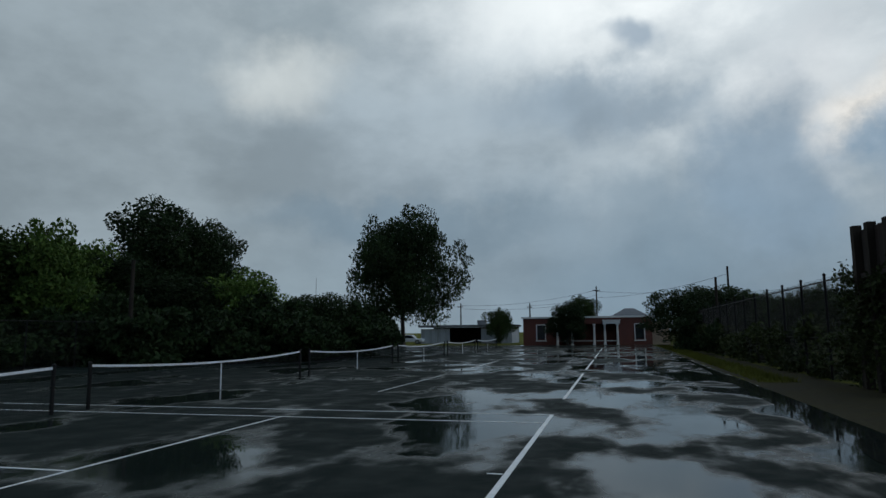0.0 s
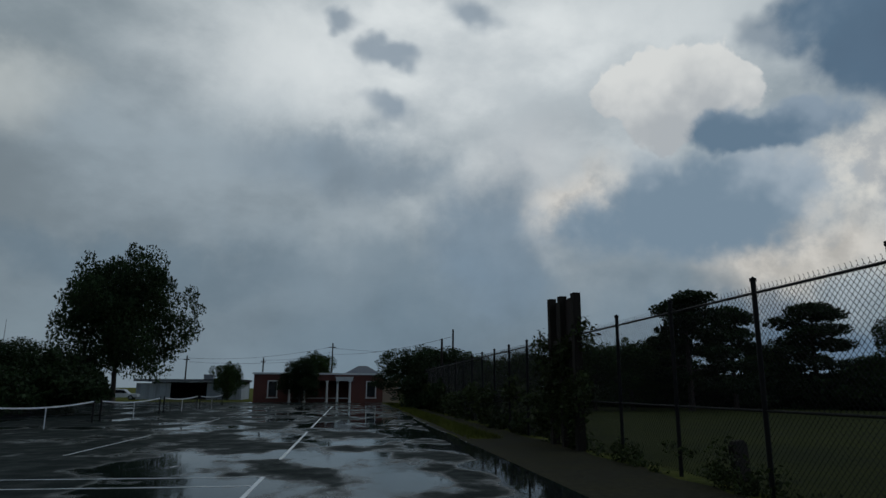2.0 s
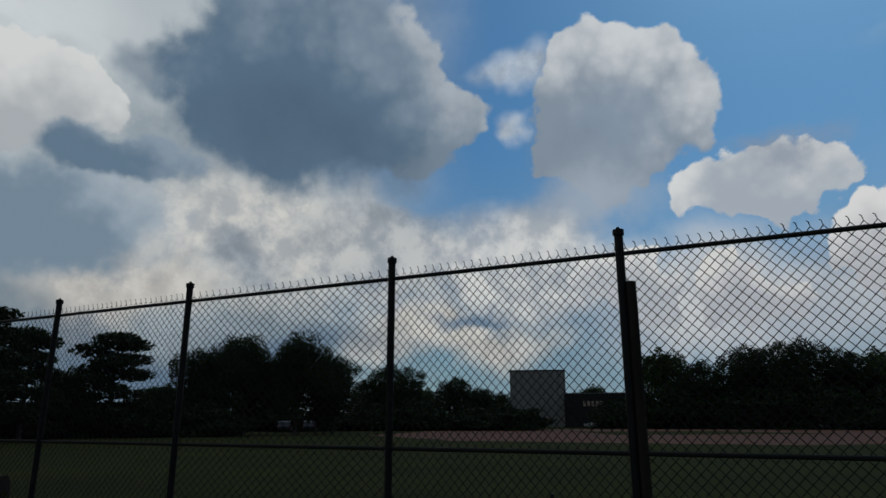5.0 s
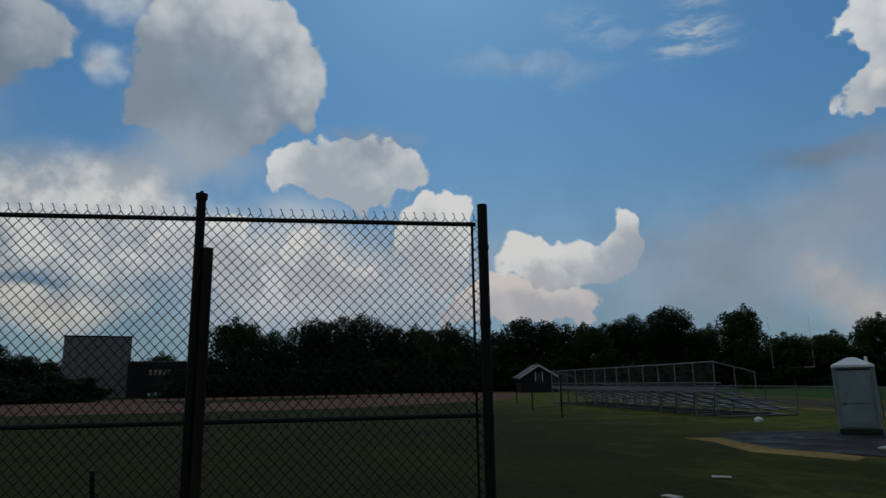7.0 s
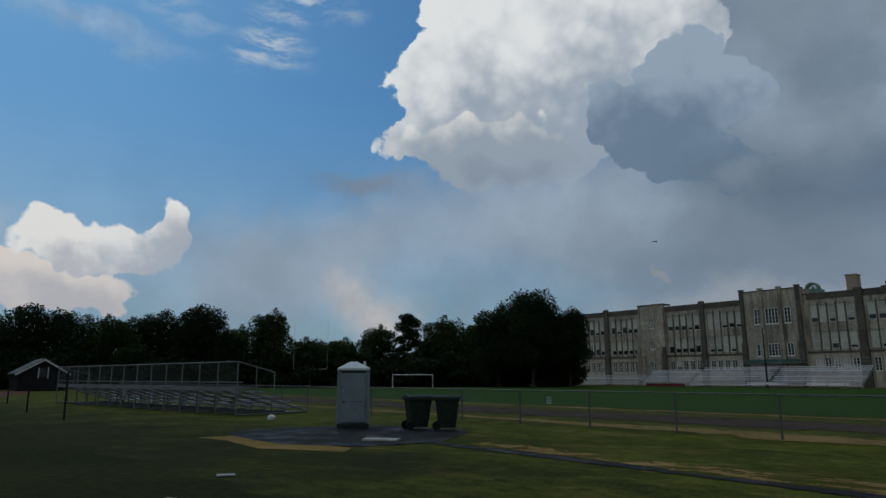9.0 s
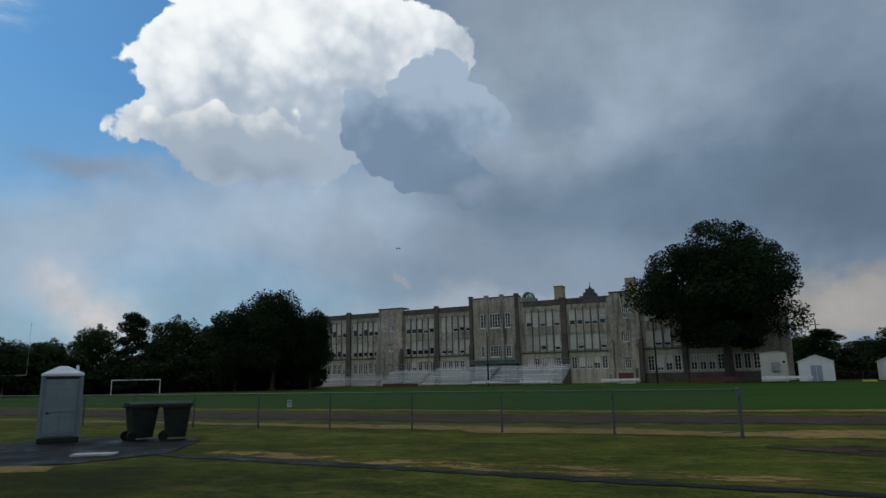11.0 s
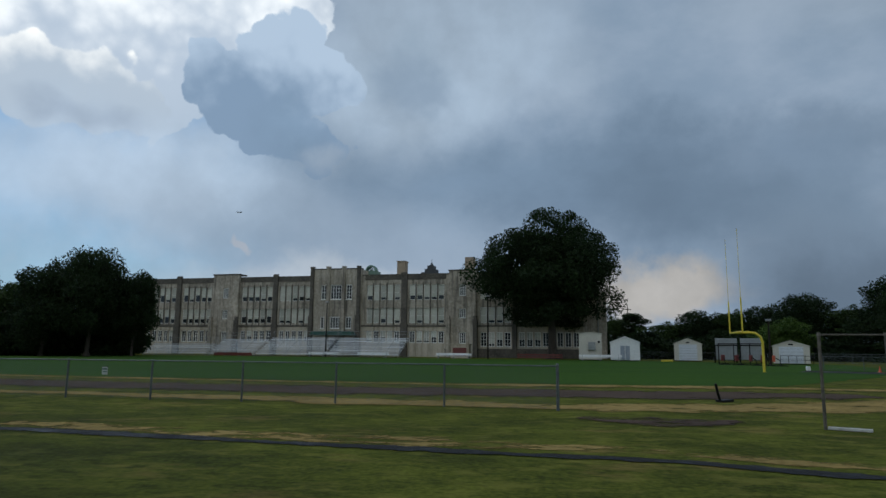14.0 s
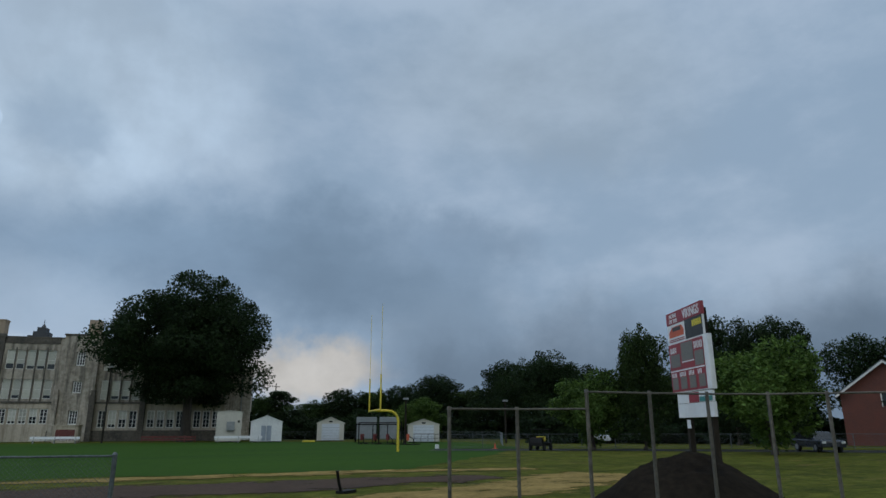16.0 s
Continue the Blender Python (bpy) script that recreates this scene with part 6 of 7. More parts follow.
for i in range(rings):
    for j in range(segs):
        k = (j + 1) % segs
        md.f.append((i * segs + j, (i + 1) * segs + j, (i + 1) * segs + k, i * segs + k))
solid("soil_mound", md, SOIL, "heap of dark bare topsoil on the lawn", "mound", smooth=True).matrix_basis = pose(-14.4, -18.2, 0, 0, 0, 50)


def lettering(txt, size, mat, parent, loc, name="lettering", squeeze=1.0, bold=0.0):
    cu = bpy.data.curves.new("t", "FONT")
    cu.body, cu.size, cu.extrude, cu.offset, cu.align_x = txt, size, 0.004, bold, "CENTER"
    tmp = bpy.data.objects.new("t", cu)
    me = bpy.data.meshes.new_from_object(tmp)
    bpy.data.objects.remove(tmp)
    bpy.data.curves.remove(cu)
    me.materials.clear(), me.materials.append(mat)
    ob = part(name, me, None, parent, loc=loc)
    ob.rotation_euler, ob.scale = (math.pi / 2, 0, 0), (squeeze, 1, 1)
    return ob


RED = material("red_board", (0.20, 0.018, 0.028), (0.28, 0.03, 0.04), rough=0.5, grain=4, coarse=0.6, bump=0.03)
BOARD_WHITE = material("white_board", (0.55, 0.55, 0.55), (0.68, 0.68, 0.68), rough=0.5, grain=4, coarse=0.6, bump=0.03)
BOARD_GREY = material("grey_lamp_panel", (0.11, 0.10, 0.09), (0.17, 0.16, 0.14), rough=0.5, grain=8, coarse=1, bump=0.1)
BOARD_BLACK = material("black_board", (0.012, 0.012, 0.013), (0.022, 0.022, 0.024), rough=0.45, grain=4, coarse=1, bump=0.03)
TEAL = material("teal_board", (0.02, 0.14, 0.13), (0.04, 0.20, 0.19), rough=0.5, grain=4, coarse=1, bump=0.03)
ORANGE = material("orange_red_print", (0.42, 0.06, 0.025), (0.52, 0.10, 0.04), rough=0.5, grain=4, coarse=1, bump=0.02)


def scoreboard():
    th = thing("scoreboard", "tall red and white football scoreboard with sponsor panels", "scoreboard", (-24.35, -27.9, 0), 69.3)
    W = 4.3
    for x in (-1.25, 1.25):
        part("leg", Mesh().box(x - 0.12, x + 0.12, 0.1, 0.34, -0.1, 7.0), CREOSOTE, th)
    part("cabinet", Mesh().box(-W / 2, W / 2, -0.12, 0.1, 3.35, 5.72), BOARD_WHITE, th, "white-edged cabinet", bevel=0.02)
    part("face", Mesh().box(-W / 2 + 0.05, W / 2 - 0.42, -0.135, -0.122, 3.4, 5.66), RED, th, "red score face")
    for x0, x1, z0, z1 in ((-1.95, -0.85, 4.55, 5.15), (-0.65, 0.65, 4.78, 5.6), (0.78, 1.68, 4.45, 5.1), (-1.95, -1.3, 3.5, 4.05), (-1.0, -0.3, 3.5, 4.05), (0.0, 0.7, 3.5, 4.05), (1.0, 1.65, 3.5, 4.05)):
        part("lamp_panel", Mesh().box(x0, x1, -0.15, -0.137, z0, z1), BOARD_GREY, th)
    part("divider", Mesh().box(-2.05, 1.70, -0.15, -0.137, 4.34, 4.40).box(-0.68, 0.68, -0.15, -0.137, 4.70, 4.75), BOARD_WHITE, th)
    for x, z, n, h in ((-1.9, 5.22, 5, 0.26), (0.8, 5.2, 6, 0.32), (-1.95, 4.08, 4, 0.2), (-1.05, 4.08, 5, 0.2), (0.0, 4.08, 4, 0.2), (0.95, 4.08, 3, 0.2)):
        for i in range(n):
            part("caption_bar", Mesh().box(x + i * 0.15, x + i * 0.15 + 0.07, -0.15, -0.137, z, z + h), BOARD_WHITE, th)
    part("upper_panel", Mesh().box(-W / 2, W / 2 - 0.33, -0.1, 0.0, 5.74, 6.62), BOARD_WHITE, th, "white sponsor panel")
    part("dark_panel", Mesh().box(-0.05, W / 2 - 0.34, -0.115, -0.102, 5.74, 6.62), BOARD_BLACK, th, "black sponsor panel")
    for i in range(5):
        part("yellow_bar", Mesh().box(0.78 + i * 0.2, 0.92 + i * 0.2, -0.13, -0.117, 6.22, 6.5), YELLOW, th)
    van = part("printed_van", Mesh().prism([(-1.95, 6.0), (-0.25, 6.0), (-0.2, 6.25), (-0.45, 6.5), (-1.55, 6.5), (-1.95, 6.25)], -0.115, -0.102), ORANGE, th, "orange printed vehicle shape")
    part("printed_glass", Mesh().box(-1.5, -0.55, -0.118, -0.116, 6.27, 6.46), BOARD_BLACK, van)
    for z in (5.78, 5.86):
        part("caption_bar", Mesh().box(-1.95, -0.2, -0.115, -0.102, z, z + 0.04), RED, th)
    part("banner", Mesh().box(-W / 2, W / 2 - 0.3, -0.12, 0.02, 6.64, 7.22), RED, th, "red name banner")
    lettering("VIKINGS", 0.56, BOARD_WHITE, th, (0.72, -0.124, 6.74), squeeze=0.86, bold=0.014)
    lettering("HOME", 0.26, BOARD_WHITE, th, (-1.35, -0.124, 6.95), squeeze=1.2, bold=0.008)
    lettering("OF THE", 0.24, BOARD_WHITE, th, (-1.32, -0.124, 6.70), squeeze=1.15, bold=0.008)
    part("lower_panel", Mesh().box(-1.7, W / 2 - 0.1, -0.1, 0.0, 2.85, 3.32), BOARD_WHITE, th, "lower sponsor strip")
    part("red_strip", Mesh().box(-0.35, 0.7, -0.115, -0.102, 2.85, 3.30), RED, th)
    part("teal_strip", Mesh().box(0.75, W / 2 - 0.12, -0.115, -0.102, 2.87, 3.08), TEAL, th)
    part("base_panel", Mesh().box(-1.65, W / 2 - 0.05, -0.12, 0.02, 2.2, 2.83), BOARD_WHITE, th, "plain white panel")
    part("small_sign", Mesh().box(-0.95, -0.6, -0.06, -0.03, 1.72, 2.1), BOARD_WHITE, th)
    return th


scoreboard()
anchor = thing("ground_anchor", "black bent iron bar stuck in the turf", "anchor", (-6.9, -23.5, 0), 40)
part("plate", Mesh().box(-0.35, 0.25, -0.15, 0.15, 0, 0.08), BLACK_STEEL, anchor, bevel=0.01)
part("bar", Mesh().path([(0.2, 0, 0.05), (0.32, 0, 0.3), (0.42, 0, 0.62)], 0.045, k=8), BLACK_STEEL, anchor)

# ---- training sleds, containers, cart, cones, vehicles ----
RED_PAD = material("red_vinyl_pad", (0.09, 0.012, 0.012), (0.15, 0.022, 0.02), rough=0.5, grain=5, coarse=1, bump=0.05)
for i, (b, d) in enumerate(((197.0, 84), (198.0, 83), (199.0, 82), (199.8, 81), (200.6, 80))):
    p = polar(b, d)
    th = thing("blocking_sled", "blocking sled with a red upright pad", "sled", (p.x, p.y, 0), 20 * i, "blocking sleds")
    part("pad", Mesh().box(-0.22, 0.22, -0.13, 0.13, 0.45, 1.15), ORANGE if i == 4 else RED_PAD, th, bevel=0.05)
    part("arm", Mesh().path([(0, 0.15, 0.9), (0, 0.6, 0.6), (0, 0.7, 0.1)], 0.05, k=6), BLACK_STEEL, th)
    part("skid", Mesh().box(-0.4, -0.3, -0.3, 1.3, 0, 0.1).box(0.3, 0.4, -0.3, 1.3, 0, 0.1).box(-0.4, 0.4, 0.6, 0.75, 0.1, 0.16), BLACK_STEEL, th)
TRAILER_GREY = material("dull_trailer_panel", (0.17, 0.18, 0.19), (0.27, 0.285, 0.30), rough=0.6, grain=4, coarse=0.5, bump=0.1)
for b, w in ((197.3, 2.6), (199.1, 2.5)):
    p = polar(b, 92)
    th = thing("storage_trailer", "pale grey boxy storage trailer", "trailer", (p.x, p.y, 0), -b, "storage trailers")
    part("body", Mesh().box(-w / 2, w / 2, 0, 5, 0.45, 3.15), TRAILER_GREY, th, bevel=0.06)
    part("rear_frame", Mesh().box(-w / 2 - 0.05, w / 2 + 0.05, -0.06, -0.004, 2.2, 2.35).box(-w / 2 - 0.05, -w / 2 + 0.05, -0.06, -0.004, 0.4, 2.3).box(w / 2 - 0.05, w / 2 + 0.05, -0.06, -0.004, 0.4, 2.3), BLACK_STEEL, th)
    for s in (-1, 1):
        part("wheel", Mesh().tube((s * w / 2 - 0.2, 2.5, 0.4), (s * w / 2, 2.5, 0.4), 0.4, k=14), BLACK_STEEL, th)
cage = thing("equipment_rack", "black steel pull-up rack beside the trailers", "rack", (*polar(198.4, 88)[:2], 0), -198)
for x in (-2.6, -0.9, 0.9, 2.6):
    for y in (0, 1.2):
        part("upright", Mesh().box(x - 0.05, x + 0.05, y - 0.05, y + 0.05, 0, 2.4), BLACK_STEEL, cage)
for y in (0, 1.2):
    part("beam", Mesh().box(-2.65, 2.65, y - 0.05, y + 0.05, 2.4, 2.5), BLACK_STEEL, cage)
th = thing("kerb_block", "low yellow wooden block", "block", (*polar(192.8, 98)[:2], 0), -10)
part("block", Mesh().box(-0.8, 0.8, -0.2, 0.2, 0, 0.24), YELLOW, th, bevel=0.03)
cn = thing("traffic_cone", "orange traffic cone by the road", "cone", (-29.7, -57.4, 0))
part("cone", Mesh().tube((0, 0, 0.04), (0, 0, 0.5), 0.12, 0.025, 14), ORANGE, cn)
part("foot", Mesh().box(-0.2, 0.2, -0.2, 0.2, 0, 0.04), ORANGE, cn, bevel=0.01)
wb = thing("yard_marker", "white numbered-side yard marker box", "marker", (-25.4, -60.3, 0))
part("box", Mesh().box(-0.14, 0.14, -0.14, 0.14, 0, 0.36), WHITE_METAL, wb, bevel=0.02)

GLASS = material("vehicle_glass", (0.012, 0.014, 0.016), (0.02, 0.022, 0.025), rough=0.08, rough_var=0.03, grain=2, coarse=1, bump=0)
TYRE = material("tyre_rubber", (0.012, 0.012, 0.012), (0.025, 0.025, 0.025), rough=0.85, grain=8, coarse=1, bump=0.2)
CAR_WHITE = material("white_car_paint", (0.48, 0.49, 0.50), (0.58, 0.59, 0.60), rough=0.25, rough_var=0.05, grain=2, coarse=0.6, bump=0)
CAR_DARK = material("dark_car_paint", (0.012, 0.014, 0.02), (0.025, 0.028, 0.035), rough=0.25, rough_var=0.05, grain=2, coarse=0.6, bump=0)
CAR_RED = material("red_car_paint", (0.22, 0.03, 0.02), (0.30, 0.045, 0.03), rough=0.25, rough_var=0.05, grain=2, coarse=0.6, bump=0)


def vehicle(x, y, turn, paint, label, truck=False, size=1.0):
    name = "pickup_truck" if truck else "car"
    th = thing(name, label, "truck" if truck else "car", (x, y, 0.012), turn)
    L_, H = (5.4, 0.95) if truck else (4.4, 0.85)
    body = [(-L_ / 2, 0.35), (L_ / 2, 0.35), (L_ / 2, H - 0.1), (L_ / 2 - 0.15, H), (-L_ / 2 + 0.1, H + 0.05), (-L_ / 2, H - 0.1)]
    part("body", Mesh().prism(body, -0.88, 0.88), paint, th, bevel=0.06)
    cab = [(-0.3, H), (1.55, H), (0.95, 1.75), (0.0, 1.8), (-0.25, 1.75)] if truck else [(-1.8, H), (1.1, H), (0.45, 1.42), (-1.0, 1.48), (-1.55, 1.35)]
    cb = part("cabin", Mesh().prism(cab, -0.78, 0.78), paint, th, bevel=0.05)
    win = [(-0.15, H + 0.08), (1.3, H + 0.08), (0.88, 1.68), (0.0, 1.7)] if truck else [(-1.6, H + 0.06), (0.85, H + 0.06), (0.38, 1.34), (-1.0, 1.4), (-1.4, 1.28)]
    for y0, y1 in ((-0.80, -0.784), (0.784, 0.80)):
        part("side_window", Mesh().prism(win, y0, y1), GLASS, cb)
    for wx in (-L_ / 2 + 0.85, L_ / 2 - 0.85):
        for s in (-1, 1):
            w = part("wheel", Mesh().tube((wx, s * 0.68, 0.34), (wx, s * 0.90, 0.34), 0.34, k=18), TYRE, th)
            part("rim", Mesh().tube((wx, s * 0.895, 0.34), (wx, s * 0.915, 0.34), 0.2, k=12), GALV, w)
    for s in (-1, 1):
        part("headlight", Mesh().box(L_ / 2 - 0.02, L_ / 2 + 0.03, s * 0.55, s * 0.82, 0.62, 0.78), BOARD_WHITE, th)
        part("tail_light", Mesh().box(-L_ / 2 - 0.03, -L_ / 2 + 0.02, s * 0.6, s * 0.82, 0.62, 0.8), RED, th)
    return th


vehicle(*polar(215.7, 86)[:2], 60, CAR_WHITE, "white pickup truck parked beyond the road fence", True)
vehicle(*polar(230.0, 62)[:2], 65, CAR_DARK, "dark car parked beside the road")
vehicle(*polar(76.2, 124)[:2], 100, CAR_WHITE, "white car parked beyond the infield")
vehicle(*polar(93.4, 122)[:2], 100, CAR_WHITE, "pale car parked under the far trees")
vehicle(*polar(-20.2, 100)[:2], 5, CAR_RED, "red car parked behind the shade tree")
vehicle(*polar(-17.8, 104)[:2], 5, CAR_WHITE, "white car parked behind the shade tree")
for b, tr in ((31.5, 20), (44.6, 30), (50.2, 35), (52.2, 35)):
    vehicle(*polar(b, 96)[:2], tr, CAR_WHITE if b < 45 else CAR_DARK, "car parked under the trees past the ball field")
gc = thing("utility_cart", "yellow and black utility cart by the road", "cart", (*polar(210.8, 61)[:2], 0.0), 40)
part("tray", Mesh().box(-1.2, 1.2, -0.6, 0.6, 0.35, 0.6), BLACK_STEEL, gc, bevel=0.03)
part("seat", Mesh().box(-0.1, 0.3, -0.4, 0.4, 0.7, 0.85).box(-0.2, -0.08, -0.4, 0.4, 0.7, 1.1), YELLOW, gc, "yellow bench seat", bevel=0.04)
part("cowl", Mesh().prism([(0.7, 0.6), (1.2, 0.6), (1.1, 0.95), (0.8, 1.05)], -0.5, 0.5), BLACK_STEEL, gc, bevel=0.03)
part("canopy", Mesh().box(-1.0, 0.9, -0.6, 0.6, 1.62, 1.68), BLACK_STEEL, gc, bevel=0.02)
for x in (-0.9, 0.8):
    for y in (-0.55, 0.55):
        part("canopy_post", Mesh().tube((x, y, 0.6), (x, y, 1.62), 0.025, k=6), BLACK_STEEL, gc)
        part("wheel", Mesh().tube((x, y * 0.9, 0.25), (x, y * 1.2, 0.25), 0.25, k=14), TYRE, gc)


def wire_fence(points, h, label, mesh=False, step=3.0, mat=None):
    """A thin post-and-rail fence along points."""
    mat = mat or LINK_GREY
    th = thing("boundary_fence", label, "fence", (0, 0, 0), 0, "boundary fences")
    for a, b in zip(points, points[1:]):
        a, b = Vector((*a, 0)), Vector((*b, 0))
        k = max(1, round((b - a).length / step))
        for i in range(k):
            p, q = a.lerp(b, i / k), a.lerp(b, (i + 1) / k)
            part("post", Mesh().tube(p, p + Vector((0, 0, h)), 0.035, k=6), mat, th)
            part("top_rail", Mesh().tube(p + Vector((0, 0, h - 0.03)), q + Vector((0, 0, h - 0.03)), 0.022, k=6), mat, th)
            part("bottom_wire", Mesh().tube(p + Vector((0, 0, 0.12)), q + Vector((0, 0, 0.12)), 0.012, k=4), mat, th)
            if mesh:
                v = q - p
                o = part("mesh_panel", mesh, None, th, loc=p)
                o.rotation_euler, o.scale = (0, 0, math.atan2(v.y, v.x) - math.pi / 2), (1, v.length / 3.0, h / 3.66)
    return th


COARSE = link_mesh(3.0, 0.1, 3.6, 0.16, 0.003).data("mesh_panel", LINK_GREY)
COARSE_BLACK = link_mesh(3.0, 0.1, 3.6, 0.16, 0.004).data("mesh_panel", BLACK_STEEL)
wire_fence([(-27, -61), (-40, -54), (-56, -43), (-75, -26)], 1.25, "long low chain-link fence along the service road", COARSE)
wire_fence([polar(190, 112)[:2], polar(200, 108)[:2], polar(208, 96)[:2], (-33, -62)], 1.3, "low chain-link fence behind the sheds", COARSE, 5.0)
wire_fence([(-30, 2), (-29.5, 40), (-29, 84)], 2.6, "dark chain-link fence along the far side of the courts", COARSE_BLACK, 3.2, BLACK_STEEL)
wire_fence([polar(75, 118)[:2], polar(90, 116)[:2], polar(101, 112)[:2]], 3.0, "tall dark fence beyond the infield", COARSE_BLACK, 4.0, BLACK_STEEL)

# ---- buildings round the courts ----
BRICK = material("red_brick", (0.080, 0.028, 0.020), (0.145, 0.050, 0.036), rough=0.9, grain=9, coarse=0.7, bump=0.25, bump_scale=18)
TRIM = material("white_trim", (0.50, 0.49, 0.46), (0.66, 0.65, 0.62), rough=0.6, grain=6, coarse=1, bump=0.08)
PALE_WALL = material("pale_render", (0.26, 0.28, 0.29), (0.36, 0.38, 0.39), rough=0.85, grain=4, coarse=0.3, bump=0.15, streak=(0.17, 0.18, 0.18))
TAR = material("tar_roof", (0.012, 0.012, 0.013), (0.028, 0.028, 0.029), rough=0.9, grain=5, coarse=0.6, bump=0.3, spec=0.1)
GREY_ROOF = material("grey_shingle", (0.075, 0.08, 0.088), (0.13, 0.14, 0.15), rough=0.85, grain=7, coarse=0.6, bump=0.3)


def brick_pavilion():
    th = thing("brick_building", "low red brick pavilion with white portico and windows", "building", (-4.1, 85.6, 0), 0)
    hs = [(-6.2, -5.2, 0.75, 2.55), (6.0, 7.05, 0.75, 2.55), (-3.6, 3.9, 0.02, 2.7)]
    # the face looks to -y: build it mirrored and turned
    front = pierced_wall(-8.0, 8.0, 0.0, 3.5, [(-b, -a, c, d) for a, b, c, d in hs], 0.0, 0.35)
    fr = part("front_wall", front, BRICK, th, "red brick front")
    fr.rotation_euler = (0, 0, math.pi)
    part("side_wall", Mesh().box(-8.0, -7.7, 0.003, 9, 0, 3.49).box(7.7, 8.0, 0.003, 9, 0, 3.49).box(-8, 8, 8.7, 9, 0, 3.49), BRICK, th)
    part("back_of_porch", Mesh().box(-7.7, 7.7, 2.2, 2.4, 0, 3.4), BRICK, th)
    part("flat_roof", Mesh().box(-8.15, 8.15, -0.15, 9.15, 3.5, 3.62), TAR, th)
    part("coping", Mesh().box(-8.2, 8.2, -0.2, -0.152, 3.42, 3.64), TRIM, th, "pale roof edge")
    for a, b, c, d in hs[:2]:
        w = part("window", Mesh().box(a, b, 0.12, 0.15, c, d), DARK_GLASS, th)
        part("window_frame", Mesh().box(a - 0.12, a, -0.05, 0.11, c - 0.12, d + 0.12).box(b, b + 0.12, -0.05, 0.11, c - 0.12, d + 0.12).box(a, b, -0.05, 0.11, d, d + 0.12).box(a - 0.2, b + 0.2, -0.08, 0.11, c - 0.24, c - 0.12), TRIM, w, "white window frame")
    for x in (-3.6, -1.75, 1.0, 2.3, 3.85):
        c = part("column", Mesh().tube((x, -0.25, 0.15), (x, -0.25, 2.5), 0.15, 0.125, 14), TRIM, th, "white porch column")
        part("capital", Mesh().box(x - 0.2, x + 0.2, -0.45, -0.05, 2.5, 2.65).box(x - 0.2, x + 0.2, -0.45, -0.05, 0.0, 0.15), TRIM, c)
    for x0, x1 in ((-4.0, -2.2), (2.1, 4.2)):
        part("entablature", Mesh().box(x0, x1, -0.5, -0.004, 2.66, 3.05).box(x0 - 0.08, x1 + 0.08, -0.56, -0.004, 3.05, 3.16), TRIM, th, "white entablature")
    part("rail", Mesh().box(-3.6, 3.8, -0.28, -0.22, 0.5, 0.58), TRIM, th)
    hip = Mesh()
    b4 = [(3.0, 3.5, 3.62), (8.0, 3.5, 3.62), (8.0, 8.5, 3.62), (3.0, 8.5, 3.62)]
    r2 = [(4.9, 6.0, 4.75), (6.1, 6.0, 4.75)]
    hip.poly([b4[0], b4[1], r2[1], r2[0]]), hip.poly([b4[2], b4[3], r2[0], r2[1]]), hip.poly([b4[1], b4[2], r2[1]]), hip.poly([b4[3], b4[0], r2[0]])
    part("hipped_roof", hip, GREY_ROOF, th, "grey hipped roof")
    part("annexe_wall", Mesh().box(8.004, 10.2, 1.5, 8, 0, 3.0), BRICK_TAN, th, "tan brick annexe")
    return th


brick_pavilion()
pw = thing("pale_building", "long low pale rendered building with an open bay", "building", (-22.5, 103.5, 0), 0)
for x0, x1 in ((-8.8, -4.0), (1.2, 6.2)):
    part("front_wall", Mesh().box(x0, x1, 0, 0.3, 0, 2.35), PALE_WALL, pw)
part("rear_wall", Mesh().box(-8.8, 6.2, 7.7, 8, 0, 2.6), TAR, pw)
for x0 in (-8.8, 5.9):
    part("end_wall", Mesh().box(x0, x0 + 0.3, 0.302, 7.698, 0, 2.35), PALE_WALL, pw)
part("flat_roof", Mesh().box(-9.1, 6.5, -0.4, 8.3, 2.62, 2.95), TAR, pw)
part("fascia", Mesh().box(-9.15, 6.55, -0.45, -0.404, 2.60, 2.9), GREY_ROOF, pw)
part("rooftop_unit", Mesh().box(0.2, 1.6, 2, 3.5, 2.95, 3.7).box(2.6, 5.2, 3, 5, 2.95, 3.5), GALV, pw)
dk = thing("dark_building", "long dark flat-roofed building behind the court trees", "building", (*polar(-25.5, 84)[:2], 0), 18)
part("wall", Mesh().box(-11, 8, 0, 8, 0, 4.6), TAR, dk)
part("flat_roof", Mesh().box(-11.3, 8.3, -0.3, 8.3, 4.6, 4.9), TAR, dk)
part("rooftop_unit", Mesh().box(-2.0, 0.2, 2, 4, 4.9, 5.5), GALV, dk)
part("antenna", Mesh().tube((-1.0, 3, 4.9), (-1.0, 3, 9.0), 0.05, 0.02, 6), GALV, dk)


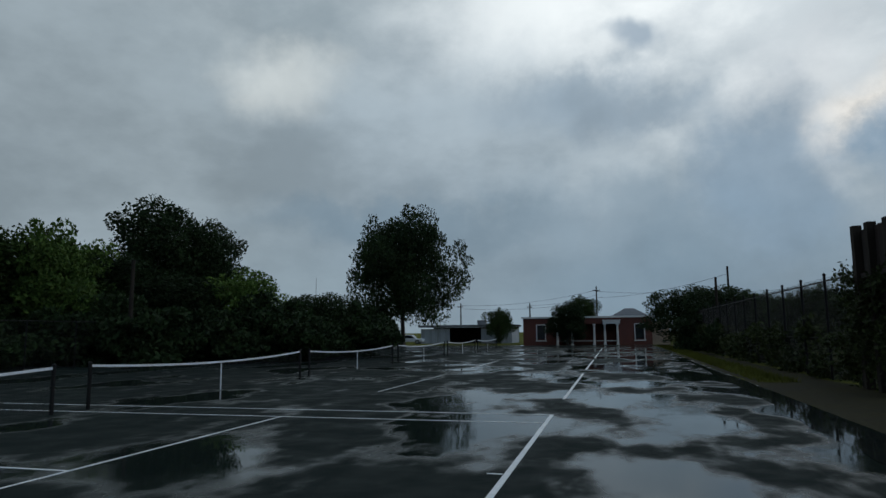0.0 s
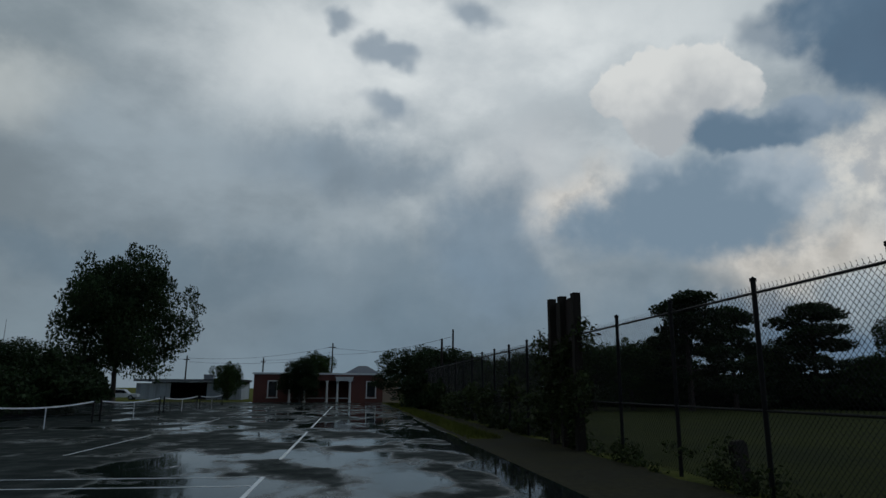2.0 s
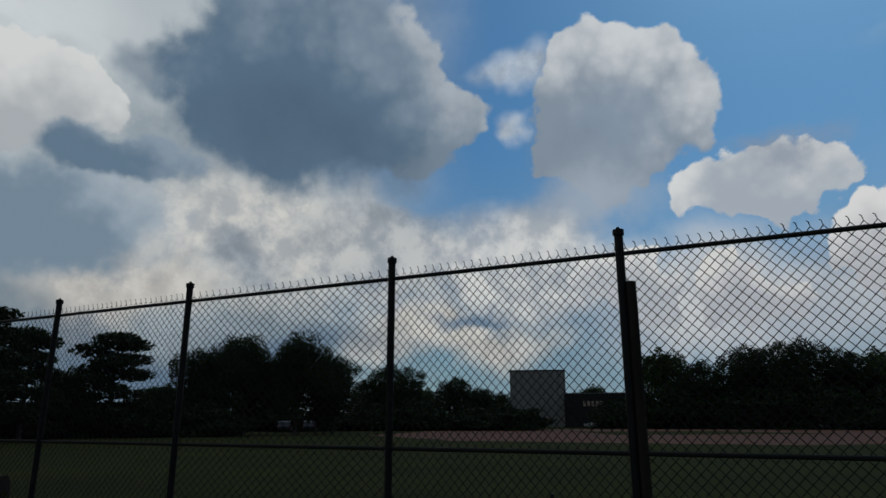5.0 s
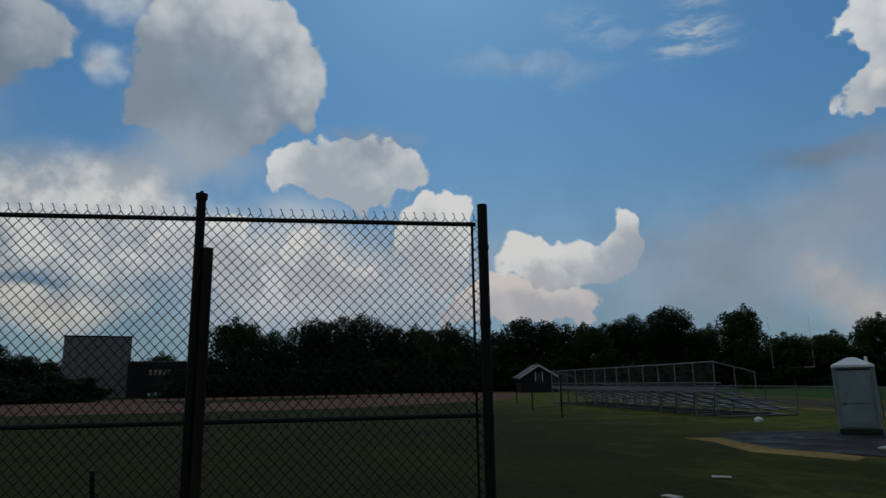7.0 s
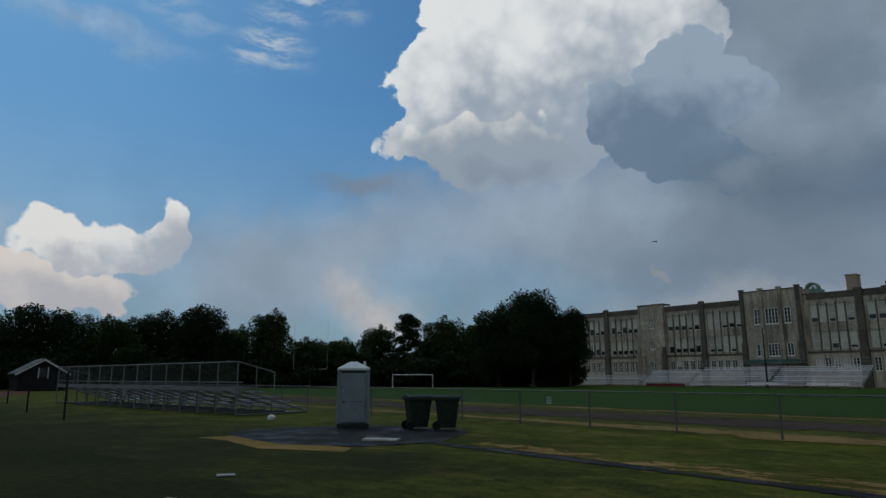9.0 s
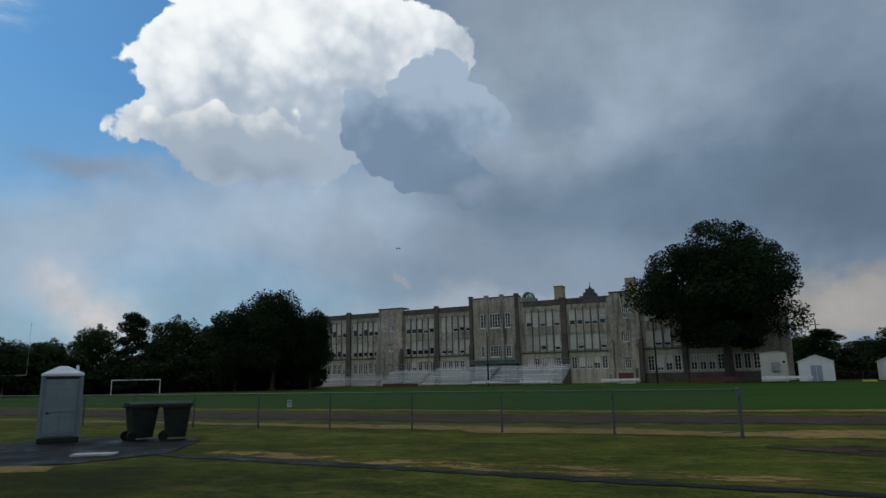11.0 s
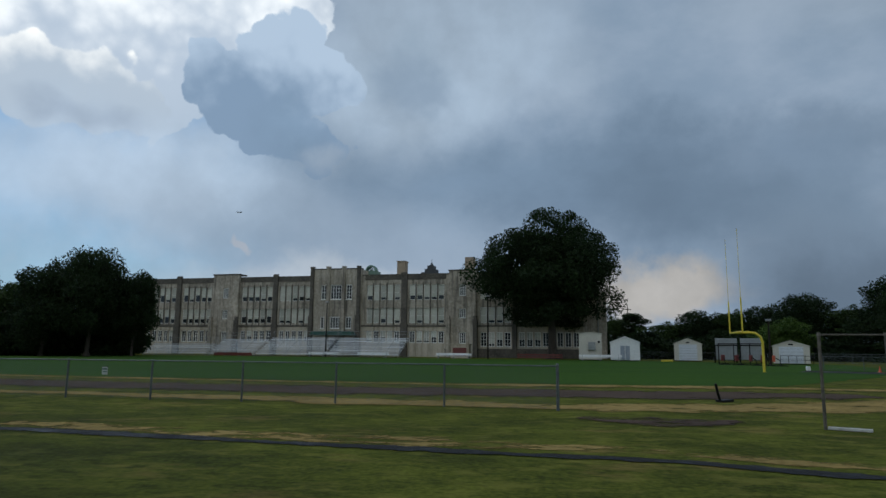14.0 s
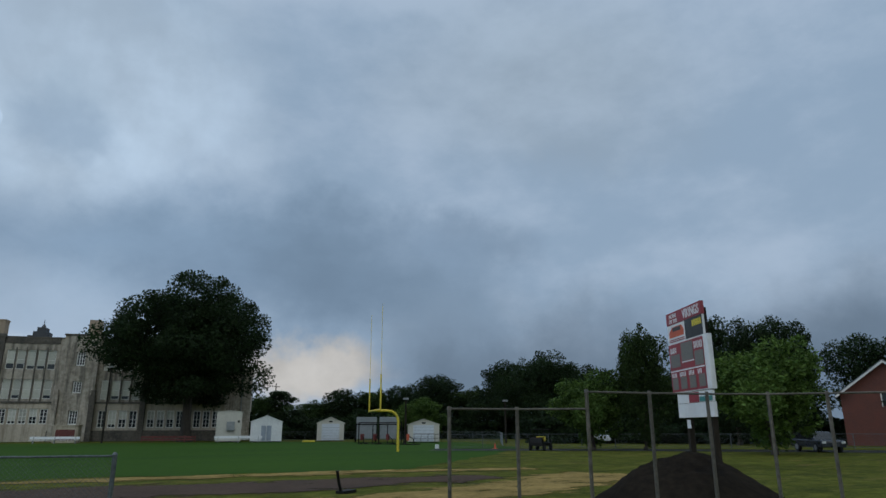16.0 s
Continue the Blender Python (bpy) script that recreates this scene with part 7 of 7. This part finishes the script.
def gable_house(x, y, turn, w, depth, eave, ridge, wall, roof, label):
    th = thing("house", label, "house", (x, y, 0), turn)
    part("wall", Mesh().prism([(-w / 2, 0), (w / 2, 0), (w / 2, eave), (0, ridge), (-w / 2, eave)], 0, depth), wall, th)
    sl = (ridge - eave) / (w / 2)
    for s in (-1, 1):
        rf = part("roof", Mesh().prism([(0, ridge + 0.02), (s * (w / 2 + 0.4), eave - 0.4 * sl + 0.02), (s * (w / 2 + 0.4), eave - 0.4 * sl + 0.2), (0, ridge + 0.22)], -0.4, depth + 0.4), roof, th)
        part("barge_board", Mesh().prism([(0, ridge - 0.12), (s * (w / 2 + 0.4), eave - 0.4 * sl - 0.12), (s * (w / 2 + 0.4), eave - 0.4 * sl + 0.1), (0, ridge + 0.1)], -0.46, -0.402), TRIM, rf, "white barge board")
    wn = part("window", Mesh().box(-0.5, 0.5, -0.06, -0.004, eave * 0.75, eave * 0.75 + 1.2), DARK_GLASS, th)
    part("window_frame", Mesh().box(-0.6, -0.5, -0.09, -0.004, eave * 0.75 - 0.1, eave * 0.75 + 1.3).box(0.5, 0.6, -0.09, -0.004, eave * 0.75 - 0.1, eave * 0.75 + 1.3), TRIM, wn)
    return th


gable_house(*polar(-34.8, 58)[:2], 35, 2.4, 3, 3.6, 5.0, TAR, GREY_ROOF, "small dark gabled house with white barge boards")
gable_house(*polar(107.2, 104)[:2], -100, 5.6, 9, 2.4, 4.1, TAR, GREY_ROOF, "low grey house with a gabled roof beyond the lawn")
gable_house(*polar(235.2, 82)[:2], -236, 8, 9, 5.0, 8.0, BRICK, GREY_ROOF, "red brick house with white gable trim among trees")

# ---- beyond the ball field ----
CONCRETE = material("pale_concrete", (0.15, 0.145, 0.13), (0.23, 0.22, 0.20), rough=0.9, grain=3, coarse=0.2, bump=0.15, streak=(0.12, 0.115, 0.10))
p = polar(71.5, 140)
bx = thing("tall_block", "tall windowless pale concrete block building", "building", (p.x, p.y, 0), -71.5)
part("wall", Mesh().box(-5.8, 5.6, 0, 9, 0, 11.3), CONCRETE, bx)
part("coping", Mesh().box(-5.9, 5.7, -0.1, 9.1, 11.3, 11.55), TAR, bx)
p = polar(76.2, 134)
lb = thing("low_hall", "long dark low hall with a faded sign", "building", (p.x, p.y, 0), -76.2)
part("wall", Mesh().box(-6.0, 6.0, 0, 10, 0, 6.4), TAR, lb)
part("roof_edge", Mesh().box(-6.1, 6.1, -0.1, 10.1, 6.4, 6.6), GREY_ROOF, lb)
for i in range(6):
    part("faded_sign_bar", Mesh().box(-2.4 + i * 0.8, -1.9 + i * 0.8, -0.05, -0.004, 4.0, 5.0), BRICK_TAN, lb)
p = polar(58.8, 150)
lo = thing("long_low_building", "long low building with a pale roof line far off", "building", (p.x, p.y, 0), -58.8)
part("wall", Mesh().box(-15, 15, 0, 8, 0, 2.7), TAR, lo)
part("roof_edge", Mesh().box(-15.3, 15.3, -0.3, 8.3, 2.7, 3.0), PALE_WALL, lo)
for i in range(9):
    part("bay", Mesh().box(-14 + i * 3.2, -12.6 + i * 3.2, -0.04, -0.004, 0.4, 2.2), PALE_WALL, lo)
p = polar(30, 104)
lo = thing("long_low_building", "long low flat building behind the pines", "building", (p.x, p.y, 0), -30)
part("wall", Mesh().box(-16, 16, 0, 8, 0, 3.6), CONCRETE, lo)
part("roof_edge", Mesh().box(-16.3, 16.3, -0.3, 8.3, 3.6, 4.0), TAR, lo)
part("wall_cabinet", Mesh().box(-4, -1.5, -0.6, -0.004, 0, 2.2), PALE_WALL, lo)


def lattice_mast(bearing, d, top):
    p = polar(bearing, d)
    h = EYE + d * math.tan(radians(top))
    th = thing("radio_mast", "tall slender steel lattice radio mast", "mast", (p.x, p.y, 0), 0)
    segs = 22
    for i in range(segs):
        z0, z1 = h * i / segs, h * (i + 1) / segs
        r0, r1 = 5.2 * (1 - i / segs) + 0.3, 5.2 * (1 - (i + 1) / segs) + 0.3
        mm = Mesh()
        for k in range(3):
            a, b = 2.1 * k, 2.1 * (k + 1)
            c = lambda r, t, z: (r * math.cos(t), r * math.sin(t), z)
            mm.tube(c(r0, a, z0), c(r1, a, z1), 0.28, k=4, caps=False).tube(c(r0, a, z0), c(r1, b, z1), 0.14, k=4, caps=False).tube(c(r1, a, z1), c(r1, b, z1), 0.14, k=4, caps=False)
        part("mast_section", mm, MAST_RED if i % 4 < 2 else MAST_WHITE, th)
    part("mast_tip", Mesh().tube((0, 0, h), (0, 0, h * 1.12), 0.25, 0.1, 6), MAST_WHITE, th)
    return th


MAST_RED = material("faded_red_steel", (0.20, 0.09, 0.07), (0.28, 0.14, 0.11), rough=0.7, grain=0.5, coarse=0.1, bump=0)
MAST_WHITE = material("faded_white_steel", (0.30, 0.28, 0.27), (0.40, 0.38, 0.37), rough=0.7, grain=0.5, coarse=0.1, bump=0)
lattice_mast(102.9, 600, 12.2)


# ---- utility poles and wires ----
def utility_pole(x, y, h, arm=1.2, label="dark wooden utility pole with a crossarm"):
    th = thing("utility_pole", label, "pole", (x, y, 0), 10, "utility poles")
    part("pole", Mesh().tube((0, 0, -0.2), (0.05, 0, h), 0.15, 0.10, 10), CREOSOTE, th)
    if arm:
        part("crossarm", Mesh().box(-arm, arm, -0.16, -0.06, h - 0.75, h - 0.63), CREOSOTE, th)
        for s in (-1, -0.5, 0.5, 1):
            part("insulator", Mesh().tube((s * arm * 0.95, -0.11, h - 0.63), (s * arm * 0.95, -0.11, h - 0.5), 0.04, k=6), GALV, th)
    return th


utility_pole(11.15, 74.2, 8.4, 0, "plain dark leaning timber pole"), utility_pole(-3.3, 110, 9.0, 0.6), utility_pole(-14.5, 112, 6.6, 0.4), utility_pole(-27.5, 116, 7.0, 0.5)
utility_pole(8.2, 62, 6.4, 0, "plain dark leaning timber pole")
utility_pole(-27.3, 31.9, 6.1, 0, "plain dark timber pole by the court fence"), utility_pole(*polar(189.9, 150)[:2], 11.0, 0.8), utility_pole(*polar(62.5, 150)[:2], 7.5, 0.9)


def cable(a, b, sag, r=0.018):
    a, b = Vector(a), Vector(b)
    pts = [a.lerp(b, i / 14) - Vector((0, 0, sag * 4 * (i / 14) * (1 - i / 14))) for i in range(15)]
    return solid("overhead_cable", Mesh().path(pts, r, k=4), CREOSOTE, "thin black overhead cable between poles", "cable", group="overhead cables")


cable((-3.3, 110, 8.4), (-27.5, 116, 6.6), 0.8), cable((-27.5, 116, 6.4), (-70, 122, 10), 1.0), cable((-3.3, 110, 8.2), (40, 104, 9), 1.2), cable((-3.3, 110, 7.6), (-14.5, 112, 6.2), 0.4)
cable((-3.3, 110, 7.2), (11.15, 74.3, 7.6), 0.6), cable((-27.5, 116, 6.0), (-3.3, 110, 6.6), 0.6)

# ---- board on the tall fence, with creepers ----
sb = thing("rusted_board", "rusted corrugated steel board on three dark posts", "board", (FX - 0.15, 20.55, 0), 0)
for y in (-1.2, 0.1, 1.2):
    part("upright", Mesh().box(-0.12, 0.12, y - 0.13, y + 0.13, 0, 4.70 + 0.05 * y), CREOSOTE, sb, bevel=0.01)
cor = Mesh()
for i in range(16):
    y0 = -1.2 + i * 0.15
    cor.quad((0.06 + 0.05 * (i % 2), y0, 1.6), (0.06 + 0.05 * ((i + 1) % 2), y0 + 0.15, 1.6), (0.06 + 0.05 * ((i + 1) % 2), y0 + 0.15, 4.6), (0.06 + 0.05 * (i % 2), y0, 4.6))
o = part("corrugated_sheet", cor.welded(), RUST, sb)
sm = o.modifiers.new("thickness", "SOLIDIFY")
sm.thickness = 0.01
part("batten", Mesh().box(-0.02, 0.05, -1.2, 1.2, 3.2, 3.34), RUST, sb)


def creeper(pts, radii, count, size, seed, label, name="creeper"):
    ob = solid(name, leaves(pts, radii, count, size, seed, 0.1), VINE, label, "creeper", "stuff")
    return ob


cr = random.Random(12)
vp, vr = [], []
for i in range(46):
    y = 18.9 + 4.2 * cr.random() ** 0.9
    top = 3.5 if 19 < y < 23 else 2.6
    vp.append((FX - 0.15 + cr.uniform(-0.2, 0.25), y, cr.uniform(0.1, top))), vr.append((0.35, cr.uniform(0.3, 0.7), cr.uniform(0.3, 0.6)))
creeper(vp, vr, 5200, 0.075, 3, "dark creeper climbing the tall fence and board")
vp, vr = [], []
for i in range(150):
    y = 23 + 58 * cr.random()
    vp.append((FX + cr.uniform(-0.25, 0.3), y, cr.uniform(0.1, 1.2 + 2.6 * abs(noise.noise((y * 0.2, 1, 1)))))), vr.append((0.4, cr.uniform(0.4, 1.2), cr.uniform(0.3, 0.7)))
creeper(vp, vr, 15000, 0.11, 4, "dark weeds and creeper along the tall fence")
vp, vr = [], []
for i in range(40):
    y = 2.5 + 15.5 * cr.random()
    vp.append((FX + cr.uniform(-0.2, 0.2), y, cr.uniform(0.0, 0.25 + (0.9 if 12 < y < 15 else 0.1) * cr.random()))), vr.append((0.25, cr.uniform(0.2, 0.5), cr.uniform(0.1, 0.35)))
creeper(vp, vr, 2600, 0.05, 5, "dark weeds at the foot of the tall fence")
st = thing("leaning_slab", "leaning weathered stone slab beyond the fence", "slab", (7.3, 12.5, 0), 20)
part("slab", Mesh().prism([(-0.2, -0.05), (0.2, -0.05), (0.12, 0.72), (0.02, 0.82), (-0.24, 0.80), (-0.3, 0.70)], -0.06, 0.06), CREOSOTE, st, bevel=0.015)

# ---- passing aircraft ----
JET = material("aircraft_skin", (0.10, 0.11, 0.12), (0.16, 0.17, 0.18), rough=0.5, grain=0.5, coarse=0.1, bump=0)
ap = polar(156.5, 1500)
jet = thing("aircraft", "small distant jet aircraft in flight", "aircraft", (ap.x, ap.y, EYE + 1500 * math.tan(radians(11.1))), 75)
part("fuselage", Mesh().path([(-8, 0, 0), (-5, 0, 0.2), (5, 0, 0), (8.5, 0, -0.3)], 0.9, 0.3, 10), JET, jet)
part("wing", Mesh().poly([(-3, 0.6, 0), (2, 0.6, 0), (-2.5, 6, 0.1), (-4.5, 6, 0.1)]).poly([(-3, -0.6, 0), (-4.5, -6, 0.1), (-2.5, -6, 0.1), (2, -0.6, 0)]), JET, jet)
for s in (-1, 1):
    part("tail_fin", Mesh().prism([(-8, 0.3), (-5.5, 0.3), (-7, 3.2), (-8.4, 3.2)], s * 0.8 - 0.08, s * 0.8 + 0.08), JET, jet)
for o in jet.children:
    if o.name.startswith("wing"):
        q = o.modifiers.new("thickness", "SOLIDIFY")
        q.thickness = 0.25


# ---- grass blades on the nearest lawn ----
def blades(x0, x1, y0, y1, count, h, seed, lean=0.35):
    r = np.random.RandomState(seed)
    x, y = r.uniform(x0, x1, count), r.uniform(y0, y1, count)
    n = count
    a = r.uniform(0, 2 * np.pi, n)
    hh = h * (0.5 + r.rand(n))
    w = 0.012 + 0.012 * r.rand(n)
    lx, ly = r.normal(0, lean, n) * hh, r.normal(0, lean, n) * hh
    z = np.zeros(n)
    v = np.stack([np.stack([x - np.cos(a) * w, y - np.sin(a) * w, z], 1), np.stack([x + np.cos(a) * w, y + np.sin(a) * w, z], 1), np.stack([x + lx, y + ly, hh], 1)], 1).reshape(-1, 3)
    mm = Mesh()
    mm.v, mm.f = v.tolist(), np.arange(n * 3).reshape(-1, 3).tolist()
    return mm


BLADE = material("grass_blade", (0.045, 0.052, 0.010), (0.110, 0.115, 0.024), rough=0.9, grain=2, coarse=0.4, bump=0, spec=0.02)
solid("grass", blades(4.0, 5.3, 24, 80, 9000, 0.16, 23), BLADE, "weedy grass on the court verge", "grass", "stuff")
